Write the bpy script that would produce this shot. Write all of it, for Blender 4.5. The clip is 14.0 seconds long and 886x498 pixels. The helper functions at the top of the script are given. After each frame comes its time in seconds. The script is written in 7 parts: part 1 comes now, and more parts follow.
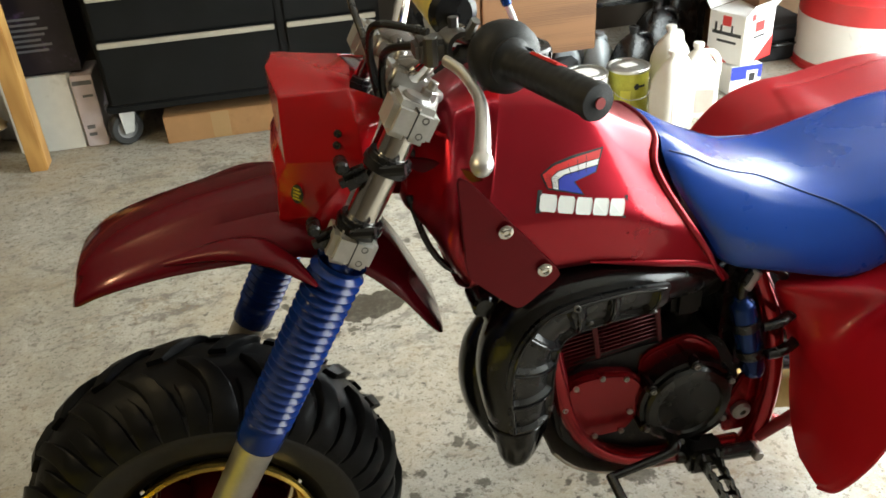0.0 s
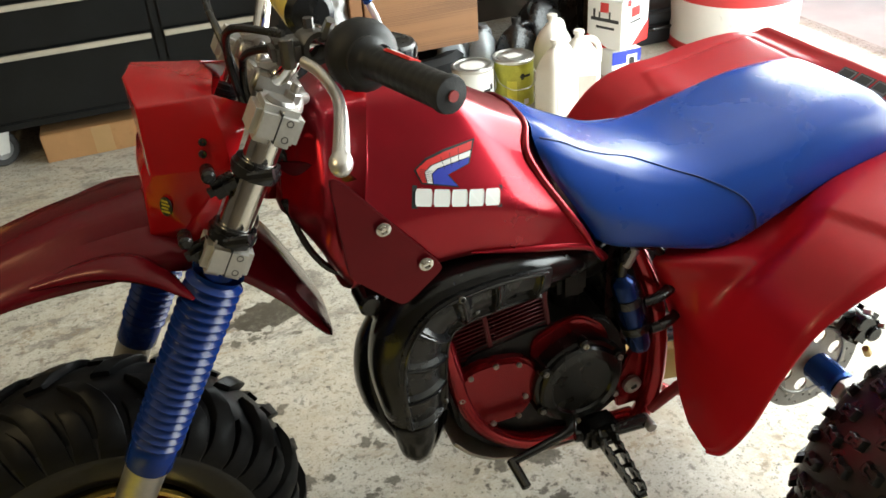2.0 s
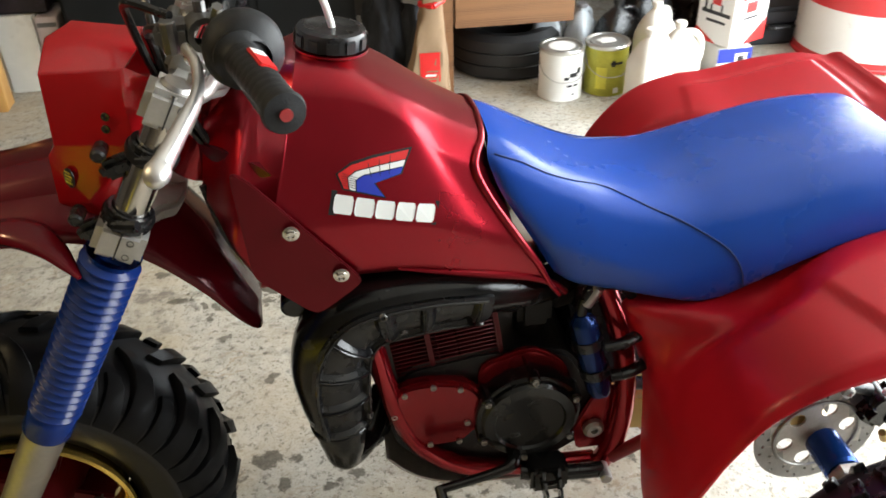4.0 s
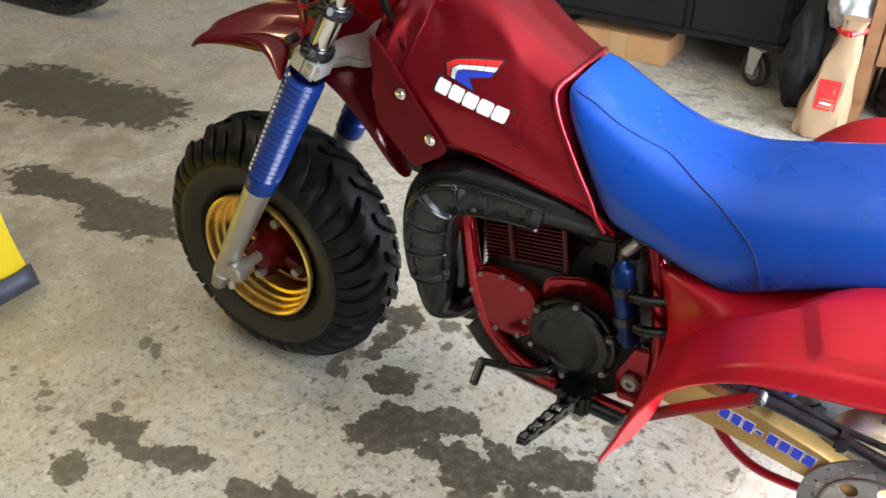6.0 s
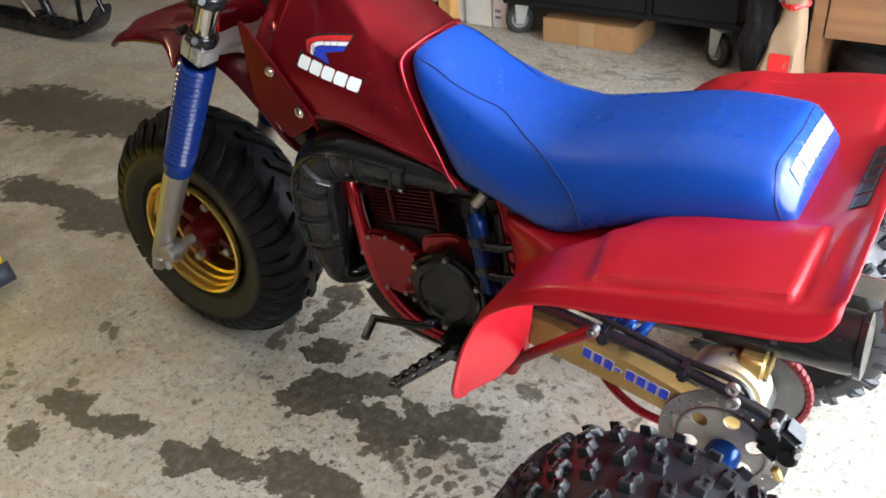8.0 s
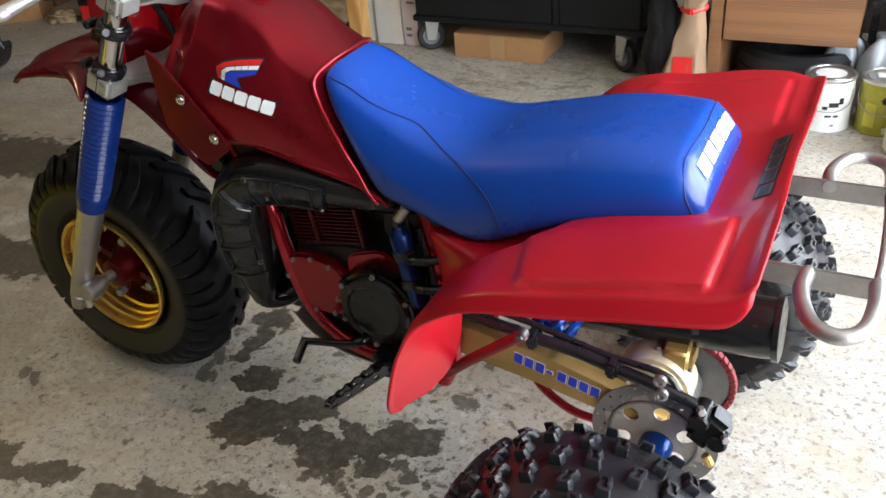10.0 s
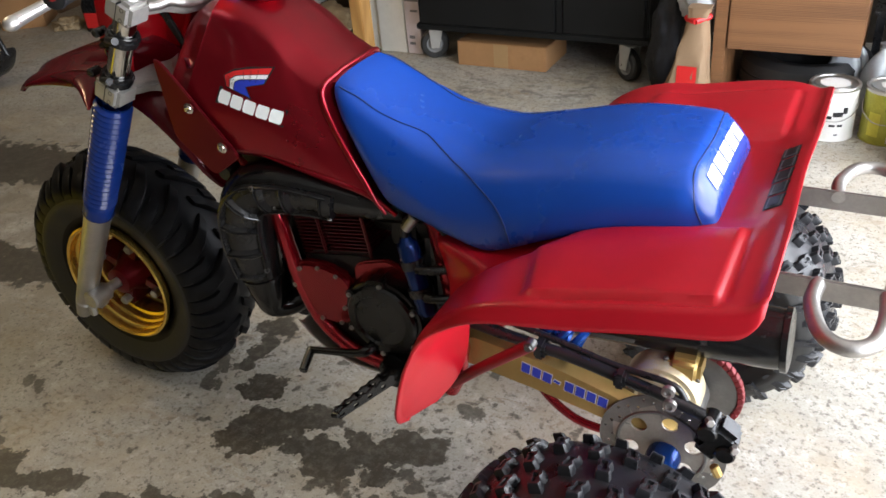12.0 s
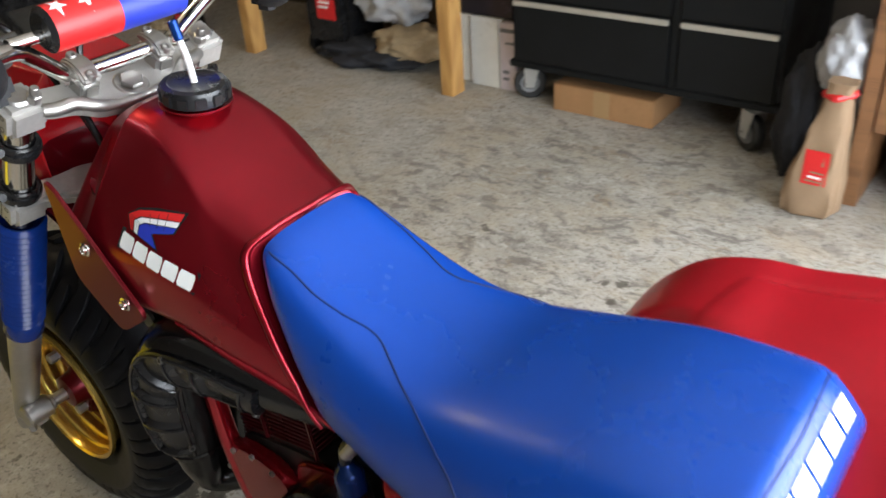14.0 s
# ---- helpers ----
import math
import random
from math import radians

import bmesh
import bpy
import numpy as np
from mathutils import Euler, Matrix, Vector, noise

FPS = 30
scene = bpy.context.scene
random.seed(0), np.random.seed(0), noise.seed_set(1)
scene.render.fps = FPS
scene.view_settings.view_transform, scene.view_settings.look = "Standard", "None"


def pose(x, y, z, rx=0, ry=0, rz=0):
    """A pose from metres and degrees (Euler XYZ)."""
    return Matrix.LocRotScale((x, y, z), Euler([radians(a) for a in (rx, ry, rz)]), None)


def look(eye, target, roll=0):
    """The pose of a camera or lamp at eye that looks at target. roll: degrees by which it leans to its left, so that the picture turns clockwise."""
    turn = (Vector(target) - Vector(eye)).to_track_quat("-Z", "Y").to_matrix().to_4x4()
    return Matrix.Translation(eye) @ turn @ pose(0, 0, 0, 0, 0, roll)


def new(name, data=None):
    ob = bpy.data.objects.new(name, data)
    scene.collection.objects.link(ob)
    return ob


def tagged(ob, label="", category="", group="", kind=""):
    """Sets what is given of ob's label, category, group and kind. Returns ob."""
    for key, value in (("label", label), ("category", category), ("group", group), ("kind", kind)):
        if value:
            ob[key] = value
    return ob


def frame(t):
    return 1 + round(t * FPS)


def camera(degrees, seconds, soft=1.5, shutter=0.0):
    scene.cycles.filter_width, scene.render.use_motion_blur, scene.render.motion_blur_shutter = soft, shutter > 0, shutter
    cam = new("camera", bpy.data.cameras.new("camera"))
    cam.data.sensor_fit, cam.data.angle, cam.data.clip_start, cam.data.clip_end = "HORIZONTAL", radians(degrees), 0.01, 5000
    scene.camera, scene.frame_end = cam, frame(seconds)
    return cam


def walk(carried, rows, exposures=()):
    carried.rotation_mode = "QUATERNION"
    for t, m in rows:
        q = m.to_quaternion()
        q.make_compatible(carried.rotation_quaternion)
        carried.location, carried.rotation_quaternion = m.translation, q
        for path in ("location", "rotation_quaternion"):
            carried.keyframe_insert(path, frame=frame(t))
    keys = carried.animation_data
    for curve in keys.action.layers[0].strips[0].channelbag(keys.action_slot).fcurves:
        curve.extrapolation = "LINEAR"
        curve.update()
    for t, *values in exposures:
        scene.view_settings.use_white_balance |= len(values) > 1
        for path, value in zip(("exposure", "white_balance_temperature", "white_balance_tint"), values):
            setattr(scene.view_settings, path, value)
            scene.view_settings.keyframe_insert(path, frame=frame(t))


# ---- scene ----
cam = camera(55.1, 14.0, soft=1.6, shutter=0.35)
# seconds, eye, target, lean
PATH = [
    (0.0, (-1.073, -1.058, 1.360), (-0.751, 0.615, 0.312), -3.7),
    (0.5, (-1.064, -1.064, 1.363), (-0.677, 0.607, 0.333), -3.6),
    (1.0, (-1.043, -1.069, 1.359), (-0.553, 0.557, 0.302), -3.9),
    (1.5, (-1.033, -1.071, 1.356), (-0.505, 0.536, 0.289), -4.3),
    (2.0, (-1.034, -1.070, 1.358), (-0.514, 0.540, 0.293), -4.4),
    (2.5, (-1.020, -1.078, 1.359), (-0.514, 0.549, 0.311), -4.7),
    (5.0, (-0.390, -0.985, 1.347), (-0.862, 0.560, 0.167), -0.4),
    (5.2, (-0.310, -1.033, 1.342), (-1.031, 0.464, 0.229), -2.2),
    (5.5, (-0.253, -1.108, 1.343), (-1.086, 0.350, 0.256), -1.2),
    (6.0, (-0.111, -1.212, 1.354), (-0.971, 0.214, 0.247), 0.4),
    (6.2, (-0.075, -1.231, 1.363), (-0.979, 0.195, 0.292), 0.7),
    (6.5, (0.087, -1.191, 1.356), (-0.925, 0.162, 0.286), -0.2),
    (7.0, (0.213, -1.155, 1.336), (-0.734, 0.198, 0.207), -2.0),
    (7.5, (0.235, -1.163, 1.330), (-0.728, 0.194, 0.220), -3.9),
    (8.0, (0.237, -1.177, 1.333), (-0.738, 0.198, 0.256), -4.4),
    (8.5, (0.231, -1.188, 1.342), (-0.729, 0.237, 0.316), -4.7),
    (9.0, (0.250, -1.187, 1.338), (-0.598, 0.298, 0.300), -5.7),
    (11.3, (0.238, -1.182, 1.332), (-0.602, 0.285, 0.264), -5.3),
    (11.5, (0.236, -1.183, 1.334), (-0.606, 0.298, 0.288), -5.1),
    (12.0, (0.235, -1.187, 1.337), (-0.607, 0.300, 0.297), -5.2),
    (12.5, (0.231, -1.183, 1.337), (-0.649, 0.286, 0.304), -4.6),
    (13.0, (0.236, -1.146, 1.364), (-0.778, 0.298, 0.421), -3.5),
    (13.5, (0.212, -0.931, 1.352), (-0.709, 0.569, 0.401), -4.7),
    (14.0, (0.142, -0.624, 1.360), (-0.930, 0.704, 0.317), -4.1),
]
walk(cam, [(t, look(eye, target, lean)) for t, eye, target, lean in PATH], [
    (0.0, 0.64, 6750, 3), (2.7, 0.64, 6750, 3), (4.8, 0.8, 6250, 10), (5.1, 0.9, 6100, 10), (5.6, 1.24, 6050, 9), (6.6, 1.36, 6050, 9), (7.2, 0.98, 6050, 10),
    (8.0, 0.84, 6150, 11), (8.5, 0.76, 6200, 11), (9.2, 0.58, 6200, 11), (12.3, 0.33, 6350, 13), (12.9, 0.60, 6300, 12), (13.5, 0.80, 6250, 11), (14.0, 0.4, 6250, 11)])

# ---- world and light ----
world = bpy.data.worlds.new("sky")
scene.world = world
world.use_nodes = True
wn = world.node_tree
sky = wn.nodes.new("ShaderNodeTexSky")
sky.sky_type = "NISHITA"
sky.sun_disc = False
sky.sun_elevation, sky.sun_rotation = radians(35), radians(90)
wn.links.new(sky.outputs[0], wn.nodes["Background"].inputs[0])
wn.nodes["Background"].inputs[1].default_value = 0.15


def lamp(name, kind, matrix, energy, colour, size=None, size_y=None):
    data = bpy.data.lights.new(name, kind)
    data.energy, data.color = energy, colour
    if kind == "AREA":
        data.shape, data.size, data.size_y = "RECTANGLE", size, size_y
    elif kind == "SUN":
        data.angle = size
    else:
        data.shadow_soft_size = size
    ob = new(name, data)
    ob.matrix_world = matrix
    return ob


# overcast daylight: a broad, soft sun over the drive and the sky's light in the door's opening
lamp("sun", "SUN", look((6, 2, 5), (0, 0, 0)), 1.5, (1.0, 0.98, 0.95), radians(20))
lamp("door_daylight", "AREA", look((1.76, 0.45, 1.12), (0.0, 0.45, 0.95)), 200, (0.90, 0.96, 1.0), 3.9, 2.1)
lamp("ceiling_bulb", "POINT", pose(-2.6, -0.2, 2.35), 25, (1.0, 0.78, 0.44), 0.05)

# ---- mesh helpers ----
from mathutils.bvhtree import BVHTree

def part(name, bm, material, parent=None, label="", smooth=True):
    me = bpy.data.meshes.new(name)
    bmesh.ops.recalc_face_normals(bm, faces=bm.faces)
    for f in bm.faces:
        f.smooth = smooth
    bm.to_mesh(me)
    bm.free()
    if smooth:
        me.set_sharp_from_angle(angle=radians(38))
    for m in material if isinstance(material, (list, tuple)) else [material]:
        me.materials.append(m)
    ob = new(name, me)
    ob.parent = parent
    if label:
        tagged(ob, label)
    return ob


def thing(name, label, category, group="", at=(0, 0, 0)):
    ob = new(name)
    ob.location = at
    return tagged(ob, label, category, group)


def structure(ob, label, category=""):
    return tagged(ob, label, category, kind="structure")


def V(*a):
    return Vector(a)


def catmull(pts, n):
    """Smooth polyline through pts, n steps a span."""
    pts = [Vector(p) for p in pts]
    out = []
    for i in range(len(pts) - 1):
        p0, p1, p2 = pts[max(i - 1, 0)], pts[i], pts[i + 1]
        p3 = pts[min(i + 2, len(pts) - 1)]
        for k in range(n):
            t = k / n
            out.append(0.5 * (2 * p1 + (p2 - p0) * t + (2 * p0 - 5 * p1 + 4 * p2 - p3) * t * t + (3 * p1 - p0 - 3 * p2 + p3) * t ** 3))
    return out + [pts[-1]]


def fillet(pts, r, n=4, closed=False):
    """Round the corners of a polyline."""
    pts = [Vector(p) for p in pts]
    out = []
    m = len(pts)
    for i, p in enumerate(pts):
        if not closed and i in (0, m - 1):
            out.append(p)
            continue
        a, b = pts[i - 1], pts[(i + 1) % m]
        da, db = min(r, 0.45 * (a - p).length), min(r, 0.45 * (b - p).length)
        u, w = p + (a - p).normalized() * da, p + (b - p).normalized() * db
        for k in range(n + 1):
            t = k / n
            out.append(u * (1 - t) ** 2 + 2 * p * t * (1 - t) + w * t * t)
    return out


def loft(bm, rings, closed=True, caps=True):
    vs = [[bm.verts.new(p) for p in ring] for ring in rings]
    n = len(vs[0])
    for a, b in zip(vs, vs[1:]):
        for i in range(n if closed else n - 1):
            j = (i + 1) % n
            bm.faces.new((a[i], a[j], b[j], b[i]))
    if caps and closed:
        bm.faces.new(list(reversed(vs[0])))
        bm.faces.new(vs[-1])
    return vs


def circle_frame(d):
    d = Vector(d).normalized()
    u = d.cross(V(0, 0, 1))
    if u.length < 1e-3:
        u = V(1, 0, 0)
    u.normalize()
    return u, u.cross(d)


def tube(bm, path, r, n=12, smooth=6, caps=True, flat=1.0):
    """A round rod along a path; r is one radius or one for each point."""
    radii = list(r) if isinstance(r, (list, tuple)) else [r] * len(path)
    if smooth and len(path) > 2:
        rr = [v.x for v in catmull([V(a, 0, 0) for a in radii], smooth)]
        pts = catmull(path, smooth)
    else:
        rr, pts = radii, [Vector(p) for p in path]
    rings = []
    u, w = circle_frame(pts[1] - pts[0])
    for i, p in enumerate(pts):
        d = (pts[min(i + 1, len(pts) - 1)] - pts[max(i - 1, 0)]).normalized()
        u = (u - d * u.dot(d)).normalized()
        w = u.cross(d)
        rings.append([p + (u * math.cos(a) + w * flat * math.sin(a)) * rr[i] for a in (2 * math.pi * k / n for k in range(n))])
    loft(bm, rings, True, caps)
    return bm


def lathe(bm, profile, origin, axis, n=32, caps=False):
    """Turn (radius, height) pairs round an axis."""
    o, d = Vector(origin), Vector(axis).normalized()
    u, w = circle_frame(d)
    rings = [[o + d * hgt + (u * math.cos(a) + w * math.sin(a)) * rad for a in (2 * math.pi * k / n for k in range(n))] for rad, hgt in profile]
    loft(bm, rings, True, caps)
    return bm


def block(bm, lo, hi, bevel=0.0, m=None, seg=2):
    """A box with rounded edges."""
    b2 = bmesh.new()
    bmesh.ops.create_cube(b2, size=1.0)
    for v in b2.verts:
        v.co = V(*[(lo[i] + hi[i]) / 2 + v.co[i] * (hi[i] - lo[i]) for i in range(3)])
    if bevel:
        bmesh.ops.bevel(b2, geom=list(b2.edges), offset=bevel, segments=seg, affect="EDGES")
    join(bm, b2, m)
    return bm


def join(bm, other, m=None):
    vmap = {}
    for v in other.verts:
        vmap[v] = bm.verts.new(m @ v.co if m else v.co)
    for f in other.faces:
        try:
            g = bm.faces.new([vmap[v] for v in f.verts])
            g.material_index = f.material_index
        except ValueError:
            pass
    other.free()
    return bm


def plate(bm, outline, thick, m=None, bevel=0.0):
    """A flat piece from an outline in its own xy, thick along z."""
    b2 = bmesh.new()
    f = b2.faces.new([b2.verts.new((p[0], p[1], 0)) for p in outline])
    r = bmesh.ops.extrude_face_region(b2, geom=[f])
    for v in r["geom"]:
        if isinstance(v, bmesh.types.BMVert):
            v.co.z += thick
    bmesh.ops.recalc_face_normals(b2, faces=b2.faces)
    if bevel:
        bmesh.ops.bevel(b2, geom=list(b2.edges), offset=bevel, segments=2, affect="EDGES")
    join(bm, b2, m)
    return bm


def rod(bm, a, b, r, n=12, r2=None, bevel=0.0):
    a, b = Vector(a), Vector(b)
    d = (b - a)
    L = d.length
    r2 = r if r2 is None else r2
    e = min(bevel, L * 0.4)
    prof = [(r - e, 0), (r, e), (r2, L - e), (r2 - e, L)] if e else [(r, 0), (r2, L)]
    lathe(bm, prof, a, d, n, True)
    return bm


SIDE = Matrix(((1, 0, 0, 0), (0, 0, -1, 0), (0, 1, 0, 0), (0, 0, 0, 1)))  # drawing (x, z) -> world, thickness towards -y


def side_plate(bm, outline, y, thick, bevel=0.0):
    """A plate drawn in x and z whose inner face is at y and which is thick towards -y."""
    return plate(bm, outline, thick, Matrix.Translation((0, y, 0)) @ SIDE, bevel)

# ---- materials ----
def material(name, colour, rough=0.5, metal=0.0, vary=0.12, scale=8.0, bump=0.0, bump_scale=60.0, coat=0.0, rough_vary=0.1, dirt=None, dirt_amount=0.0, dirt_scale=5.0, spec=0.5):
    """A surface with colour changes at two sizes, uneven gloss and fine relief; dirt: colour of worn or soiled patches."""
    m = bpy.data.materials.new(name)
    m.use_nodes = True
    nt = m.node_tree
    b = nt.nodes["Principled BSDF"]
    co = nt.nodes.new("ShaderNodeTexCoord").outputs["Object"]

    def noise_tex(s, detail=5.0, rgh=0.6):
        t = nt.nodes.new("ShaderNodeTexNoise")
        t.inputs["Scale"].default_value, t.inputs["Detail"].default_value, t.inputs["Roughness"].default_value = s, detail, rgh
        nt.links.new(co, t.inputs["Vector"])
        return t.outputs["Fac"]

    def mixed(fac, a, c):
        x = nt.nodes.new("ShaderNodeMix")
        x.data_type = "RGBA"
        for socket, value in ((x.inputs[0], fac), (x.inputs[6], a), (x.inputs[7], c)):
            if isinstance(value, (int, float)):
                socket.default_value = value
            elif isinstance(value, (tuple, list)):
                socket.default_value = (*value[:3], 1)
            else:
                nt.links.new(value, socket)
        return x.outputs[2]

    def ramp(fac, lo, hi, a=0.0, c=1.0):
        r = nt.nodes.new("ShaderNodeMapRange")
        r.inputs[1].default_value, r.inputs[2].default_value, r.inputs[3].default_value, r.inputs[4].default_value = lo, hi, a, c
        nt.links.new(fac, r.inputs[0])
        return r.outputs[0]

    big, fine = noise_tex(scale), noise_tex(scale * 9, 3.0)
    dark = tuple(c * (1 - vary) for c in colour)
    light = tuple(min(1, c * (1 + vary)) for c in colour)
    col = mixed(ramp(big, 0.3, 0.7), dark, light)
    col = mixed(ramp(fine, 0.3, 0.7, 0, 0.5), col, dark)
    if dirt:
        spots = ramp(noise_tex(dirt_scale, 8.0, 0.7), 0.62 - 0.3 * dirt_amount, 0.75 - 0.3 * dirt_amount)
        col = mixed(spots, col, dirt)
    nt.links.new(col, b.inputs["Base Color"])
    b.inputs["Metallic"].default_value = metal
    nt.links.new(ramp(big, 0.3, 0.7, max(0.02, rough - rough_vary / 2), min(1, rough + rough_vary / 2)), b.inputs["Roughness"])
    b.inputs["Specular IOR Level"].default_value = spec
    b.inputs["Coat Weight"].default_value = coat
    b.inputs["Coat Roughness"].default_value = 0.08
    if bump:
        bp = nt.nodes.new("ShaderNodeBump")
        bp.inputs["Strength"].default_value = bump
        bp.inputs["Distance"].default_value = 0.002
        nt.links.new(noise_tex(bump_scale, 6.0), bp.inputs["Height"])
        nt.links.new(bp.outputs[0], b.inputs["Normal"])
    return m


M_CANDY = material("glossy_maroon_plastic", (0.108, 0.003, 0.008), 0.17, 0.12, 0.10, 6, 0.02, 400, coat=0.0, spec=0.30)
M_DEEP_RED = material("deep_red_paint", (0.115, 0.004, 0.008), 0.30, 0.6, 0.10, 6, 0.02, 300, coat=0.05, spec=0.3)
M_TANK = material("satin_red_paint", (0.31, 0.007, 0.018), 0.31, 0.86, 0.08, 5, 0.03, 300, coat=0.35)
M_FENDER = material("red_plastic", (0.40, 0.006, 0.015), 0.33, 0.0, 0.07, 4, 0.04, 250, rough_vary=0.12, coat=0.12, spec=0.28)
M_FRAME = material("red_frame_paint", (0.33, 0.005, 0.013), 0.22, 0.7, 0.1, 12, 0.02, 200, coat=0.4)
M_COWL = material("glossy_red_plastic", (0.40, 0.006, 0.010), 0.17, 0.0, 0.06, 5, 0.0, 200, coat=0.2, rough_vary=0.03, spec=0.35)
M_SEAT = material("blue_vinyl", (0.004, 0.055, 0.36), 0.27, 0.0, 0.05, 4, 0.035, 700, rough_vary=0.05)
M_SEAM = material("dark_blue_thread", (0.003, 0.020, 0.12), 0.6, 0.0, 0.2, 60)
M_BOOT = material("dark_blue_rubber", (0.004, 0.024, 0.155), 0.24, 0.0, 0.1, 20, 0.05, 300, spec=0.28)
M_BLUE_METAL = material("blue_anodised", (0.005, 0.042, 0.21), 0.24, 0.6, 0.1, 20)
M_RUBBER = material("tyre_rubber", (0.007, 0.007, 0.008), 0.45, 0.0, 0.2, 14, 0.15, 120, rough_vary=0.2, spec=0.15)
M_SIDEWALL = material("dusty_sidewall", (0.011, 0.0105, 0.010), 0.55, 0.0, 0.2, 10, 0.2, 150, dirt=(0.038, 0.034, 0.028), dirt_amount=0.06)
M_KNOB = material("knob_rubber", (0.013, 0.0135, 0.016), 0.36, 0.0, 0.3, 24, 0.25, 160, rough_vary=0.3, spec=0.36, dirt=(0.030, 0.030, 0.033), dirt_amount=0.02, dirt_scale=14)
M_BLACK = material("black_plastic", (0.009, 0.009, 0.010), 0.28, 0.0, 0.2, 18, 0.08, 300, rough_vary=0.2)
M_BLACK_METAL = material("black_enamel", (0.010, 0.010, 0.010), 0.18, 0.2, 0.2, 14, 0.1, 200, rough_vary=0.25, dirt=(0.09, 0.085, 0.08), dirt_amount=0.02, dirt_scale=30)
M_GLOSS_BLACK = material("gloss_black_plastic", (0.008, 0.008, 0.009), 0.14, 0.0, 0.2, 14, rough_vary=0.06)
M_GRIP = material("grip_rubber", (0.013, 0.0133, 0.0145), 0.5, 0.0, 0.15, 20, 0.3, 500, spec=0.28)
M_ALLOY = material("cast_aluminium", (0.46, 0.445, 0.42), 0.42, 0.95, 0.15, 15, 0.15, 250, rough_vary=0.2)
M_CHROME = material("chrome", (0.72, 0.70, 0.67), 0.12, 1.0, 0.05, 10)
M_CLAMP = material("bead_blasted_alloy", (0.50, 0.485, 0.46), 0.52, 0.7, 0.15, 15, 0.12, 250, rough_vary=0.15)
M_LEVER = material("satin_alloy_lever", (0.66, 0.64, 0.62), 0.36, 0.85, 0.1, 15, 0.1, 200)
M_STEEL = material("worn_steel", (0.42, 0.40, 0.38), 0.4, 0.9, 0.2, 20, 0.1, 200)
M_GOLD = material("gold_anodised", (0.80, 0.54, 0.13), 0.22, 0.9, 0.1, 12, 0.05, 200)
M_GOLD_PAINT = material("gold_paint", (0.40, 0.27, 0.09), 0.35, 0.6, 0.12, 12, 0.05, 200)
M_WHITE = material("white_decal", (0.80, 0.80, 0.78), 0.4, 0.0, 0.03, 10)
M_DECAL_BLACK = material("black_decal", (0.012, 0.012, 0.014), 0.4, 0.0, 0.1, 10)
M_DECAL_RED = material("red_decal", (0.62, 0.02, 0.02), 0.4, 0.0, 0.05, 10)
M_DECAL_BLUE = material("blue_decal", (0.02, 0.04, 0.40), 0.4, 0.0, 0.05, 10)
M_DECAL_GREY = material("grey_decal", (0.16, 0.16, 0.17), 0.4, 0.2, 0.1, 10)
M_DARK_ALLOY = material("weathered_grey_alloy", (0.16, 0.155, 0.15), 0.42, 0.85, 0.25, 18, 0.2, 200)
M_DECAL_DULL = material("dull_red_disc", (0.28, 0.015, 0.015), 0.5, 0.0, 0.3, 60)
M_SKIN = material("skid_plate_alloy", (0.48, 0.44, 0.38), 0.45, 0.7, 0.25, 12, 0.2, 80)

# ---- the garage ----
PRINTS = (-0.299, -0.441)


